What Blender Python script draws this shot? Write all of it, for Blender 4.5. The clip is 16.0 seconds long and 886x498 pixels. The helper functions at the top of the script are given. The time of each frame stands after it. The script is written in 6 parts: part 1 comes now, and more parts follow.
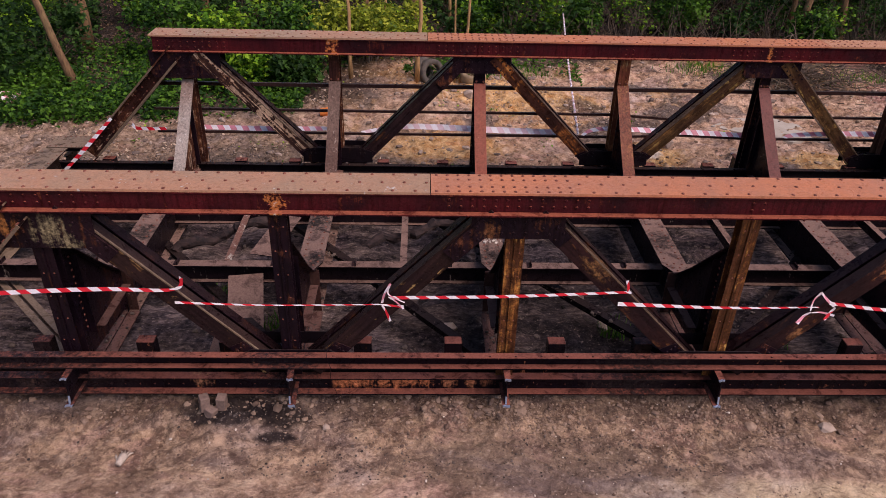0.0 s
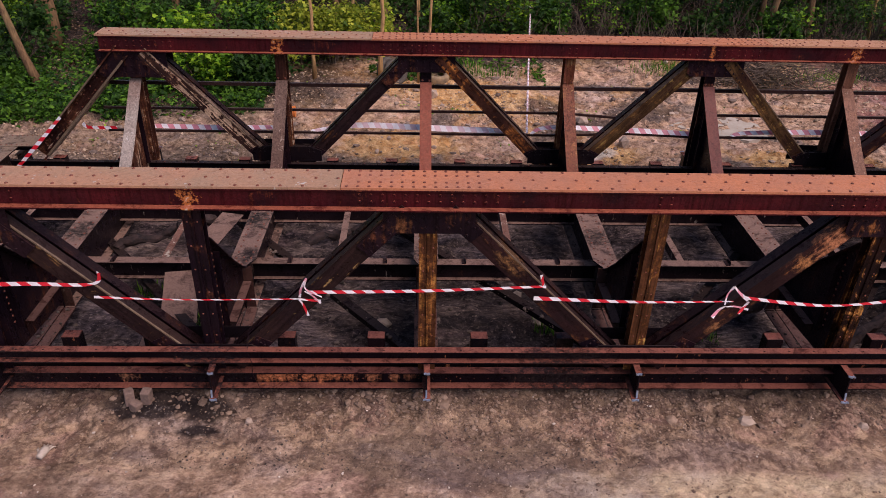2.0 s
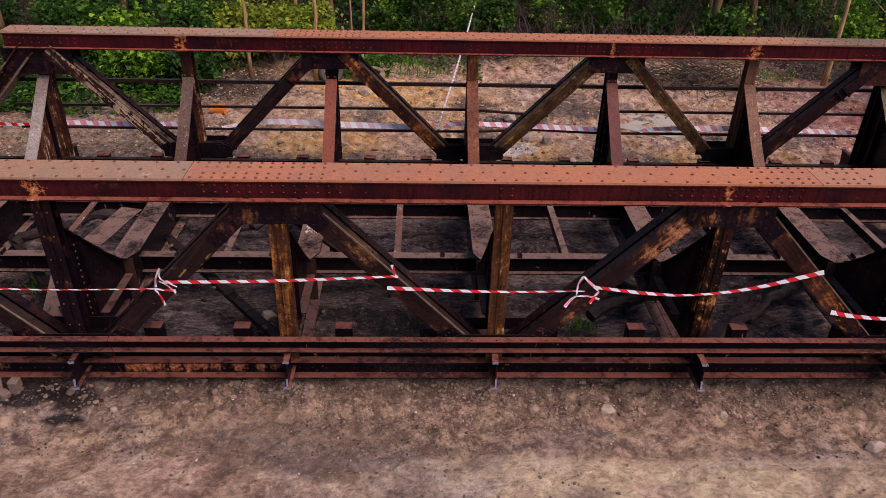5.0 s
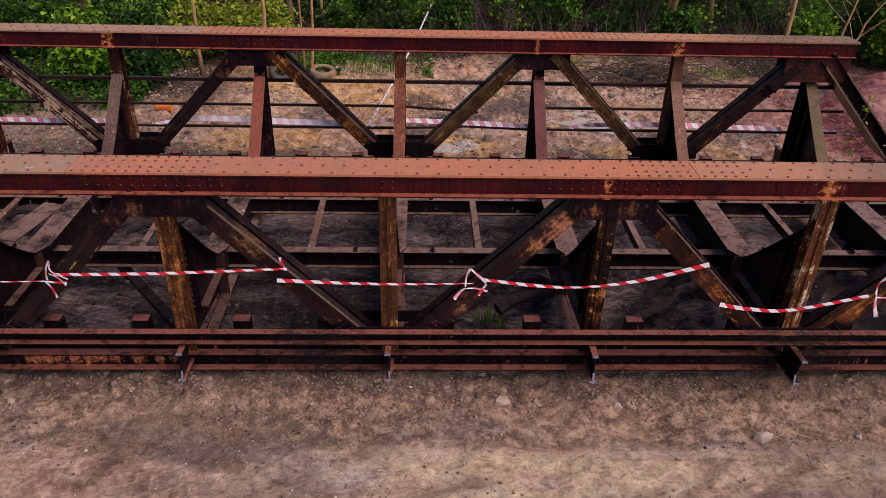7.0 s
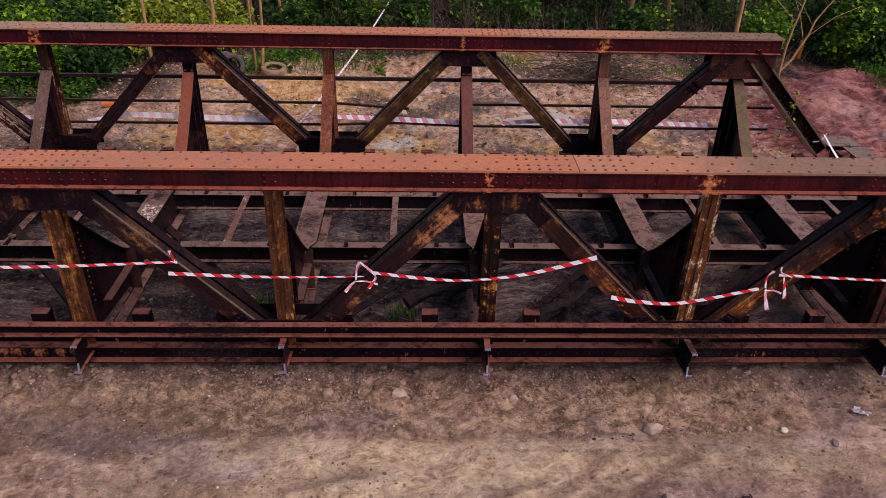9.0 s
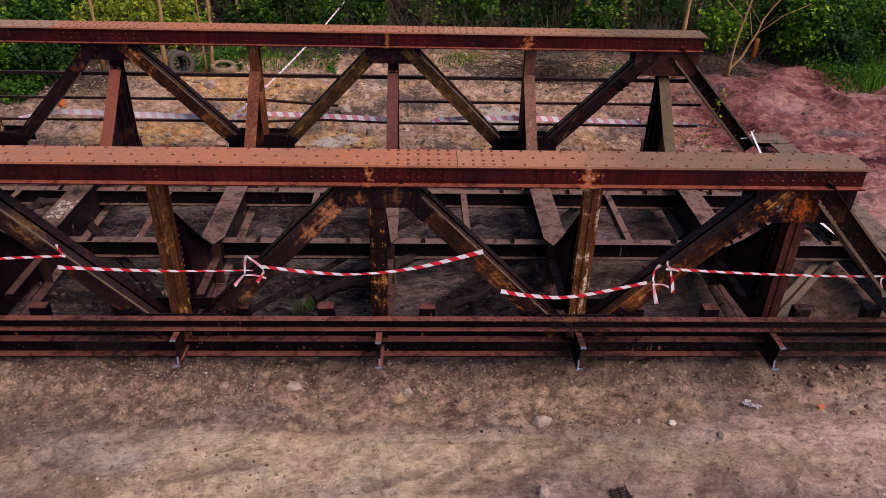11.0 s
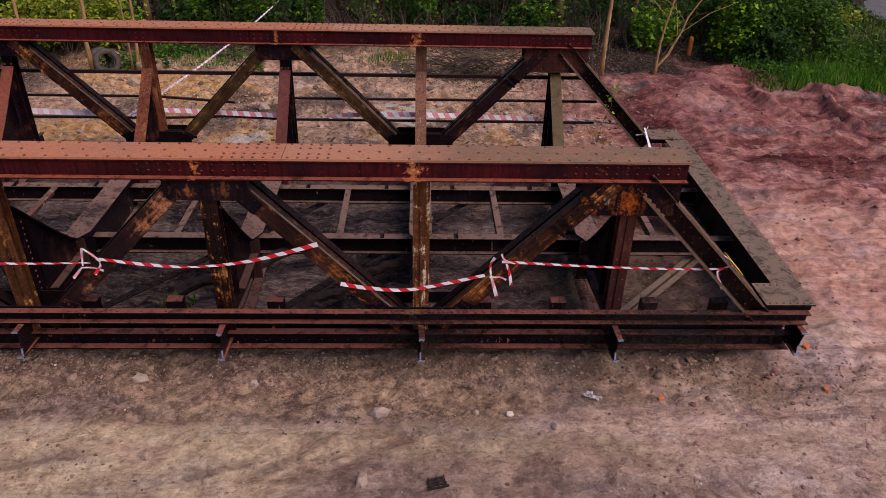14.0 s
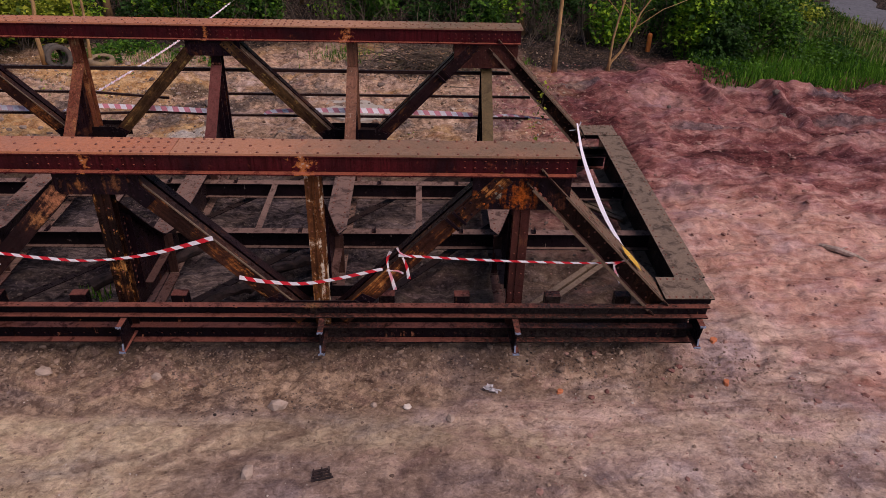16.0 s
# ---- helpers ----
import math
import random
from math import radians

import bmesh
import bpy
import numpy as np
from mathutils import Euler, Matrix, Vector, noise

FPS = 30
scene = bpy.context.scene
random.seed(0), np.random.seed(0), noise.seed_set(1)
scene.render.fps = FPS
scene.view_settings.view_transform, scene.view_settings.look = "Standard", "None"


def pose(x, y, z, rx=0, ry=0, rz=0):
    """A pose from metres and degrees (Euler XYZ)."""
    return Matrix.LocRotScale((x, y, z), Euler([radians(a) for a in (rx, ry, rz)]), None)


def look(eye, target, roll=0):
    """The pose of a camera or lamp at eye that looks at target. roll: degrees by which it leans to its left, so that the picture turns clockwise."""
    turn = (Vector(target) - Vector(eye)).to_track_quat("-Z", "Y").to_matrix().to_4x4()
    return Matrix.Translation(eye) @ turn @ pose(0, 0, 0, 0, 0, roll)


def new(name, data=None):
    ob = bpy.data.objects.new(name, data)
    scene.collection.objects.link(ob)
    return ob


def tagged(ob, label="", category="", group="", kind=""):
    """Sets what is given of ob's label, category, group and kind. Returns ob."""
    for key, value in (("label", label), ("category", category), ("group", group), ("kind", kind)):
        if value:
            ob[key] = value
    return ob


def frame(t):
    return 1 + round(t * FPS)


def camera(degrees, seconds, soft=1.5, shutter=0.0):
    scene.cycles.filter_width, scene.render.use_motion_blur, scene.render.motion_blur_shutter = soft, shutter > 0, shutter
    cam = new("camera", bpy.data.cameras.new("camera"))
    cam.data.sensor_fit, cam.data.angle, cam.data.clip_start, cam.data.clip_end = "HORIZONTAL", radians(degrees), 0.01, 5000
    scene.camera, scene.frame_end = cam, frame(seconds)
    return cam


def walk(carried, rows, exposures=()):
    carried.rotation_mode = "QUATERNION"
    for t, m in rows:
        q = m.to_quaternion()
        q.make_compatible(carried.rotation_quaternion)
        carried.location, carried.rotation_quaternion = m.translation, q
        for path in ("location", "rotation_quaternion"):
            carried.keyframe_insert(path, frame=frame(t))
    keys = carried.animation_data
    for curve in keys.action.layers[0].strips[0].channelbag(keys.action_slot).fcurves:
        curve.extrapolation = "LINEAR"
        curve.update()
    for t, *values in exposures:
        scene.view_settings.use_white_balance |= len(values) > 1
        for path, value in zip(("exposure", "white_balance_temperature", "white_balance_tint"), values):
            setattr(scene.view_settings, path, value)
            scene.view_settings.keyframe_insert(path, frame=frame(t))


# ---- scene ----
cam = camera(62.4, 16.0, soft=0.65)
# seconds, x, y, z, pitch, roll, yaw
ROWS = [
    (0, 3.973, -6.562, 6.354, -31.239, 1.617, -2.198),
    (0.5, 4.205, -6.600, 6.355, -31.204, 1.604, -2.203),
    (1, 4.431, -6.635, 6.356, -31.168, 1.592, -2.207),
    (1.5, 4.663, -6.671, 6.357, -31.127, 1.581, -2.211),
    (2, 4.898, -6.707, 6.358, -31.078, 1.570, -2.215),
    (2.5, 5.144, -6.744, 6.359, -31.026, 1.560, -2.219),
    (3, 5.409, -6.783, 6.360, -30.986, 1.550, -2.223),
    (3.5, 5.685, -6.822, 6.361, -30.967, 1.541, -2.227),
    (4, 5.968, -6.862, 6.362, -30.957, 1.533, -2.230),
    (6.5, 7.514, -7.063, 6.370, -30.931, 1.499, -2.245),
    (7, 7.845, -7.103, 6.372, -30.938, 1.494, -2.248),
    (7.5, 8.158, -7.140, 6.374, -30.950, 1.489, -2.250),
    (8, 8.484, -7.178, 6.376, -30.961, 1.485, -2.252),
    (8.5, 8.812, -7.215, 6.379, -30.965, 1.481, -2.254),
    (9, 9.138, -7.250, 6.381, -30.964, 1.479, -2.256),
    (11.5, 10.810, -7.420, 6.395, -30.979, 1.472, -2.263),
    (12, 11.138, -7.451, 6.398, -30.979, 1.473, -2.264),
    (12.5, 11.468, -7.482, 6.401, -30.967, 1.474, -2.265),
    (13, 11.801, -7.512, 6.405, -30.952, 1.475, -2.266),
    (13.5, 12.133, -7.542, 6.409, -30.947, 1.477, -2.266),
    (14, 12.465, -7.571, 6.412, -30.969, 1.480, -2.266),
    (14.5, 12.791, -7.598, 6.416, -31.013, 1.483, -2.267),
    (15, 13.117, -7.626, 6.420, -31.059, 1.487, -2.267),
    (15.5, 13.434, -7.652, 6.424, -31.107, 1.491, -2.266),
    (16, 13.744, -7.677, 6.429, -31.158, 1.496, -2.266),
]
walk(cam, [(t, pose(x, y, z, 90 + pitch, 0, yaw) @ pose(0, 0, 0, 0, 0, roll)) for t, x, y, z, pitch, roll, yaw in ROWS],
     [(0, 0.23, 6450, 26), (8, 0.03, 6450, 26), (12, -0.01, 6450, 26), (16, -0.23, 6450, 26)])

# ---- world, sun, exposure ----
world = bpy.data.worlds.new("sky")
scene.world = world
world.use_nodes = True
wn = world.node_tree
sky = wn.nodes.new("ShaderNodeTexSky")
sky.sky_type, sky.sun_disc = "NISHITA", False
SUN_EL, SUN_AZ = radians(51), radians(128)  # azimuth clockwise from +y
sky.sun_elevation, sky.sun_rotation, sky.air_density, sky.dust_density = SUN_EL, SUN_AZ, 1.0, 1.0
wn.links.new(sky.outputs[0], wn.nodes["Background"].inputs[0])
wn.nodes["Background"].inputs[1].default_value = 0.1
sun = new("sun", bpy.data.lights.new("sun", "SUN"))
sun.data.energy, sun.data.angle, sun.data.color = 3.15, radians(55), (1.0, 0.86, 0.76)
sun.matrix_world = look((0, 0, 0), (-math.sin(SUN_AZ) * math.cos(SUN_EL), -math.cos(SUN_AZ) * math.cos(SUN_EL), -math.sin(SUN_EL)))


# ---- materials ----
class Nodes:
    """A short way to write a node material."""

    def __init__(self, name):
        self.mat = bpy.data.materials.new(name)
        self.mat.use_nodes = True
        self.t = self.mat.node_tree
        self.bsdf = self.t.nodes["Principled BSDF"]

    def add(self, kind, **values):
        n = self.t.nodes.new(kind)
        for key, value in values.items():
            n.inputs[key.replace("_", " ")].default_value = value
        return n

    def link(self, a, b):
        self.t.links.new(a, b)

    def place(self, scale=(1, 1, 1), loc=(0, 0, 0), turn=0.0):
        c = self.t.nodes.new("ShaderNodeNewGeometry")
        if turn:
            q = self.add("ShaderNodeMapping", Rotation=(0, radians(turn), 0))
            self.link(c.outputs["Position"], q.inputs[0])
            m = self.add("ShaderNodeMapping", Scale=scale, Location=loc)
            self.link(q.outputs[0], m.inputs[0])
            return m.outputs[0]
        m = self.add("ShaderNodeMapping", Scale=scale, Location=loc)
        self.link(c.outputs["Position"], m.inputs[0])
        return m.outputs[0]

    def noise(self, where, scale, detail=6.0, rough=0.6, distortion=0.0):
        n = self.add("ShaderNodeTexNoise", Scale=scale, Detail=detail, Roughness=rough, Distortion=distortion)
        self.link(where, n.inputs["Vector"])
        return n.outputs[0]

    def ramp(self, fac, *stops):
        r = self.t.nodes.new("ShaderNodeValToRGB")
        while len(r.color_ramp.elements) < len(stops):
            r.color_ramp.elements.new(0.5)
        for e, (p, c) in zip(r.color_ramp.elements, stops):
            e.position, e.color = p, (*c, 1) if len(c) == 3 else c
        self.link(fac, r.inputs[0])
        return r.outputs[0]

    def step(self, fac, lo, hi):
        m = self.add("ShaderNodeMapRange")
        m.inputs[1].default_value, m.inputs[2].default_value = lo, hi
        self.link(fac, m.inputs[0])
        return m.outputs[0]

    def mix(self, fac, a, b, mode="MIX"):
        m = self.t.nodes.new("ShaderNodeMix")
        m.data_type, m.blend_type = "RGBA", mode
        for sock, value in ((m.inputs[0], fac), (m.inputs[6], a), (m.inputs[7], b)):
            if isinstance(value, bpy.types.NodeSocket):
                self.link(value, sock)
            else:
                sock.default_value = value if isinstance(value, (int, float)) else (*value, 1)
        return m.outputs[2]

    def math(self, op, a, b=0.0):
        m = self.t.nodes.new("ShaderNodeMath")
        m.operation = op
        for sock, value in ((m.inputs[0], a), (m.inputs[1], b)):
            if isinstance(value, bpy.types.NodeSocket):
                self.link(value, sock)
            else:
                sock.default_value = value
        return m.outputs[0]

    def finish(self, color, rough=0.8, bump=None, strength=0.3, distance=0.01, metal=0.0, spec=0.3):
        b = self.bsdf
        if isinstance(color, bpy.types.NodeSocket):
            self.link(color, b.inputs["Base Color"])
        else:
            b.inputs["Base Color"].default_value = (*color, 1)
        if isinstance(rough, bpy.types.NodeSocket):
            self.link(rough, b.inputs["Roughness"])
        else:
            b.inputs["Roughness"].default_value = rough
        b.inputs["Metallic"].default_value = metal
        b.inputs["Specular IOR Level"].default_value = spec
        if bump is not None:
            n = self.add("ShaderNodeBump", Strength=strength, Distance=distance)
            self.link(bump, n.inputs["Height"])
            self.link(n.outputs[0], b.inputs["Normal"])
        return self.mat


def steel(name, base, second, rust, amount, pale=(0.5, 0.42, 0.34), pale_amount=0.0, streak=0.5, loc=0.0, lit_dust=(0.27, 0.14, 0.10), dusty=0.75, spots=(), peels=(), grain=0.0, speck=0.6, turn=0.0, patches=()):
    """Old painted steel: two base tones, rust patches, pale flakes, runs of dirt, and a dusty tone with light from
    above painted in on what faces up.
    """
    k = Nodes(name)
    p = k.place(loc=(loc, loc * 0.7, loc * 1.3))
    big = k.noise(p, 1.1, 4, 0.6)
    mid = k.noise(p, 5.0, 7, 0.7, 0.6)
    fine = k.noise(p, 38.0, 5, 0.7)
    run = k.noise(k.place((22, 22, 1.1), (loc, 0, 0), turn), 1.0, 6, 0.65)
    tone = k.mix(k.step(big, 0.38, 0.62), base, second)
    tone = k.mix(k.math("MULTIPLY", k.step(run, 0.46, 0.66), streak), tone, tuple(c * 0.3 for c in base))
    patch = k.math("ADD", k.math("MULTIPLY", mid, 0.65), k.math("MULTIPLY", big, 0.35))
    patch = k.math("ADD", k.math("MULTIPLY", patch, 0.72), k.math("MULTIPLY", run, 0.28))
    bright = k.mix(k.step(k.math("ADD", k.math("MULTIPLY", run, 0.6), k.math("MULTIPLY", fine, 0.4)), 0.4, 0.6), tuple(c * 0.32 for c in rust), tuple(min(1, c * 1.45) for c in rust))
    tone = k.mix(k.step(patch, 0.6 - 0.13 * amount, 0.7 - 0.12 * amount), tone, bright)
    if pale_amount:
        flake = k.math("ADD", k.math("MULTIPLY", mid, 0.5), k.math("MULTIPLY", run, 0.5))
        tone = k.mix(k.step(flake, 0.62 - 0.15 * pale_amount, 0.65 - 0.15 * pale_amount), tone, pale)
    for at_x, reach in spots:  # bare flaking rust round the old fixings
        px = k.t.nodes.new("ShaderNodeSeparateXYZ")
        k.link(k.place(), px.inputs[0])
        off = k.math("ABSOLUTE", k.math("SUBTRACT", px.outputs[0], at_x))
        here = k.math("ADD", k.step(off, reach, 0.0), k.math("MULTIPLY", k.math("SUBTRACT", k.noise(p, 11.0, 5, 0.7), 0.5), 3.0))
        tone = k.mix(k.step(here, 0.75, 0.95), tone, (0.5, 0.17, 0.05))
        tone = k.mix(k.step(here, 1.15, 1.3), tone, (0.6, 0.45, 0.34))
    for at, reach, colour in patches:  # wide stretches of another faded tone
        d = k.t.nodes.new("ShaderNodeVectorMath")
        d.operation = "DISTANCE"
        k.link(k.place(), d.inputs[0])
        d.inputs[1].default_value = at
        tone = k.mix(k.step(k.math("ADD", d.outputs["Value"], k.math("MULTIPLY", k.math("SUBTRACT", mid, 0.5), 1.5)), reach, reach * 0.5), tone, colour)
    if grain:
        fibre = k.math("ADD", k.math("MULTIPLY", k.noise(k.place((34, 34, 1.6), (0, loc, 0), turn), 1.0, 5, 0.6), 0.65), k.math("MULTIPLY", k.noise(p, 3.2, 5, 0.6, 0.5), 0.35))
        tone = k.mix(k.math("MULTIPLY", k.step(fibre, 0.46, 0.58), grain), tone, tuple(c * 0.12 for c in base))
    # upward faces take a paler, dusty tone that paints in light from above
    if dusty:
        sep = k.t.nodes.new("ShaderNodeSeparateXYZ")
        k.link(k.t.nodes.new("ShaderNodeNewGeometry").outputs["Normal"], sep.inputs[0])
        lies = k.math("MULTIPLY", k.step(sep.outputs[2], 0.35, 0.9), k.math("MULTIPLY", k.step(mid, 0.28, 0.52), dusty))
        tone = k.mix(lies, tone, lit_dust)
    for at, reach, colour in peels:  # single patches where the paint has gone, or dirt has caked
        d = k.t.nodes.new("ShaderNodeVectorMath")
        d.operation = "DISTANCE"
        k.link(k.place(), d.inputs[0])
        d.inputs[1].default_value = at
        ragged = k.math("ADD", k.math("MULTIPLY", k.noise(p, 13.0, 7, 0.75, 0.4), 0.55), k.math("MULTIPLY", run, 0.45))
        near_it = k.step(d.outputs["Value"], reach * 1.6, 0.0)
        here = k.math("ADD", near_it, k.math("MULTIPLY", k.math("MULTIPLY", k.math("SUBTRACT", ragged, 0.5), 4.5), k.step(near_it, 0.0, 0.5)))
        flaky = k.mix(k.step(k.noise(p, 26.0, 6, 0.75), 0.4, 0.6), tuple(c * 0.3 for c in colour), colour)
        tone = k.mix(k.math("MULTIPLY", k.step(here, 0.3, 0.95), 0.95), tone, flaky)
    tone = k.mix(speck, tone, k.ramp(fine, (0.32, (0.35, 0.33, 0.33)), (0.62, (1, 1, 1))), "MULTIPLY")
    h = k.math("ADD", mid, k.math("MULTIPLY", fine, 0.5))
    return k.finish(tone, k.step(mid, 0.0, 1.6), h, 0.5, 0.014, 0.0, 0.09)


DARK = steel("dark_steel", (0.009, 0.005, 0.009), (0.02, 0.009, 0.013), (0.13, 0.045, 0.022), 0.5, streak=0.8, lit_dust=(0.1, 0.052, 0.044), dusty=0.35,
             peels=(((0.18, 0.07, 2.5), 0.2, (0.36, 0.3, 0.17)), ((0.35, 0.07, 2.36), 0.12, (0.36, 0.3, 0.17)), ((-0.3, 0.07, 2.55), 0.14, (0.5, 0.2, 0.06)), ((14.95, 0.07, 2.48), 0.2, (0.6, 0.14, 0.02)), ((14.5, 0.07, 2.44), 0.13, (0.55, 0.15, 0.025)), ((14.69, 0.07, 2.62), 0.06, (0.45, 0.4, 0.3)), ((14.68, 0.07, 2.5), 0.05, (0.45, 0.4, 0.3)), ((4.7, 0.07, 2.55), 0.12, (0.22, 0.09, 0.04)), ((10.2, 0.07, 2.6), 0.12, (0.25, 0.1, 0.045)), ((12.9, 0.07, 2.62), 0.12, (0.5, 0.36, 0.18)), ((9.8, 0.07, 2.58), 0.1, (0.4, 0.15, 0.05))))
BLACK = steel("near_black_steel", (0.007, 0.005, 0.008), (0.013, 0.008, 0.010), (0.05, 0.022, 0.014), 0.25, lit_dust=(0.08, 0.055, 0.045), dusty=0.35)
OXIDE = steel("red_oxide_steel", (0.085, 0.011, 0.014), (0.022, 0.007, 0.010), (0.2, 0.05, 0.026), 0.3, streak=0.9, lit_dust=(0.42, 0.125, 0.07), spots=((2.5, 0.28), (9.9, 0.13), (12.42, 0.36)))
# near-black base paints in the shade on webs between the flanges
LOWER = steel("shaded_red_steel", (0.009, 0.0045, 0.0075), (0.005, 0.004, 0.007), (0.12, 0.045, 0.026), 0.15, (0.45, 0.18, 0.09), 0.1, streak=0.8, loc=6.0, lit_dust=(0.28, 0.1, 0.07), dusty=0.9,
              peels=(*(((3.05 + 0.17 * i, 0.155, 0.395 + 0.012 * (i % 2)), 0.1, (0.85, 0.3, 0.13)) for i in range(7)), ((1.4, 0.17, 0.45), 0.14, (0.5, 0.24, 0.13)), ((4.35, 0.155, 0.4), 0.09, (0.6, 0.24, 0.12)), ((4.6, 0.155, 0.39), 0.08, (0.6, 0.24, 0.12)), ((4.8, 0.155, 0.4), 0.07, (0.5, 0.2, 0.1)), ((-0.6, 0.17, 0.43), 0.18, (0.4, 0.24, 0.17)), ((12.4, -0.02, 0.94), 0.14, (0.6, 0.28, 0.1)), ((15.9, 0.0, 0.6), 1.7, (0.045, 0.034, 0.03)), ((12.6, 0.0, 0.5), 0.9, (0.04, 0.028, 0.026)), ((6.6, 0.0, 0.5), 0.7, (0.035, 0.024, 0.024)), ((-0.5, 0.0, 0.6), 1.2, (0.035, 0.024, 0.026)), ((2.4, 0.0, 0.6), 0.5, (0.025, 0.02, 0.024))))
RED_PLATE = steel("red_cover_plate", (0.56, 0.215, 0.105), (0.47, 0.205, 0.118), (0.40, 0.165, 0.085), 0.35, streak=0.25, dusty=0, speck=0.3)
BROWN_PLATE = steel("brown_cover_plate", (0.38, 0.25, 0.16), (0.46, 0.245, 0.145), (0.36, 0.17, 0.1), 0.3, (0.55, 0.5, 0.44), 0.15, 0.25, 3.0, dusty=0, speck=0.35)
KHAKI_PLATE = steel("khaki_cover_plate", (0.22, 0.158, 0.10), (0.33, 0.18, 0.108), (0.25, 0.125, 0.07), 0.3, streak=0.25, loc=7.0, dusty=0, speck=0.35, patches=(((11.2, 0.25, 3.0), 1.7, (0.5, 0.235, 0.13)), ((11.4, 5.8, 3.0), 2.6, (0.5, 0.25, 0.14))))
# dark base for the end beam's shaded hollow, pale top tone for its flange
BEAM_END = steel("brown_end_plate", (0.02, 0.014, 0.012), (0.03, 0.019, 0.015), (0.1, 0.05, 0.03), 0.3, streak=0.2, loc=8.0, lit_dust=(0.25, 0.18, 0.125), dusty=1.0)
RUSTY = steel("rusty_post", (0.016, 0.008, 0.008), (0.05, 0.02, 0.013), (0.34, 0.125, 0.03), 0.75, (0.6, 0.28, 0.08), 0.42, streak=0.95, grain=0.6, loc=11.0)
PEELED = steel("peeled_post", (0.17, 0.065, 0.024), (0.09, 0.034, 0.016), (0.46, 0.18, 0.045), 0.85, (0.78, 0.68, 0.52), 0.62, 0.7, 5.0, dusty=0, grain=0.35)
BROWN_POST = steel("brown_post", (0.05, 0.018, 0.016), (0.085, 0.028, 0.022), (0.17, 0.07, 0.035), 0.5, streak=0.6, loc=1.0, lit_dust=(0.2, 0.09, 0.06))
OLIVE = steel("lichen_steel", (0.06, 0.038, 0.02), (0.13, 0.085, 0.035), (0.2, 0.085, 0.03), 0.5, streak=0.8, grain=0.6, loc=2.0, lit_dust=(0.2, 0.14, 0.06))
GREY_POST = steel("grey_weathered_post", (0.2, 0.135, 0.105), (0.12, 0.07, 0.055), (0.08, 0.04, 0.03), 0.5, (0.42, 0.34, 0.28), 0.3, 0.7, 9.0, dusty=0.15, grain=0.5)
RED_POST = steel("red_brown_post", (0.24, 0.07, 0.045), (0.3, 0.09, 0.055), (0.25, 0.1, 0.06), 0.4, streak=0.4, loc=26.0, dusty=0.1)
RUST_POST = steel("rust_red_post", (0.2, 0.06, 0.035), (0.26, 0.085, 0.045), (0.42, 0.17, 0.06), 0.7, (0.5, 0.3, 0.14), 0.25, streak=0.8, loc=27.0, dusty=0.1, grain=0.5)
MAROON_POST = steel("maroon_post", (0.13, 0.04, 0.035), (0.17, 0.055, 0.045), (0.16, 0.06, 0.04), 0.3, streak=0.5, loc=28.0, dusty=0.1)
PALE_POST = steel("pale_streaked_post", (0.2, 0.09, 0.055), (0.28, 0.13, 0.08), (0.3, 0.13, 0.06), 0.5, (0.5, 0.38, 0.3), 0.2, streak=0.7, loc=29.0, dusty=0.1, grain=0.4)
# near-black base for the shaded webs, pale top tone for the lit flanges
FLOOR_STEEL = steel("floor_steel", (0.011, 0.007, 0.010), (0.018, 0.011, 0.014), (0.07, 0.03, 0.02), 0.3, (0.3, 0.25, 0.2), 0.15, 0.5, 4.0, lit_dust=(0.28, 0.175, 0.135), dusty=0.9,
                    peels=(((2.6, 1.95, 1.0), 0.22, (0.03, 0.024, 0.02)), ((5.0, 2.1, 1.0), 0.3, (0.04, 0.03, 0.025)), ((2.45, 3.0, 1.0), 0.35, (0.03, 0.024, 0.02)), ((7.5, 2.5, 1.0), 0.3, (0.05, 0.036, 0.03)), ((0.0, 2.6, 1.0), 0.3, (0.04, 0.03, 0.025)), ((5.0, 3.3, 1.0), 0.3, (0.04, 0.03, 0.025))))
POST_OCHRE = steel("ochre_streaked_post", (0.15, 0.06, 0.026), (0.08, 0.03, 0.016), (0.5, 0.2, 0.05), 0.75, (0.62, 0.36, 0.1), 0.38, streak=0.9, loc=11.0, dusty=0, grain=0.6)
END = steel("end_post_steel", (0.014, 0.007, 0.008), (0.035, 0.016, 0.012), (0.16, 0.06, 0.025), 0.5, streak=0.8, loc=19.0, lit_dust=(0.3, 0.2, 0.13), dusty=1.0)
WHITE_POST = steel("whitened_post", (0.42, 0.36, 0.31), (0.3, 0.22, 0.18), (0.2, 0.08, 0.05), 0.4, (0.6, 0.55, 0.5), 0.3, 0.5, 30.0, dusty=0, grain=0.3)
SCALED_POST = steel("scaling_post", (0.05, 0.02, 0.016), (0.11, 0.04, 0.025), (0.32, 0.13, 0.05), 0.8, (0.6, 0.45, 0.33), 0.45, 0.8, 31.0, dusty=0.1, grain=0.5)
SCALED_END = steel("scaling_end_post", (0.03, 0.013, 0.012), (0.08, 0.03, 0.02), (0.26, 0.1, 0.045), 0.8, (0.5, 0.36, 0.26), 0.4, 0.8, 32.0, lit_dust=(0.22, 0.1, 0.065), dusty=0.6, grain=0.4, turn=-43)
FALL, RISE = 41.7, -41.7  # which way the diagonals lean
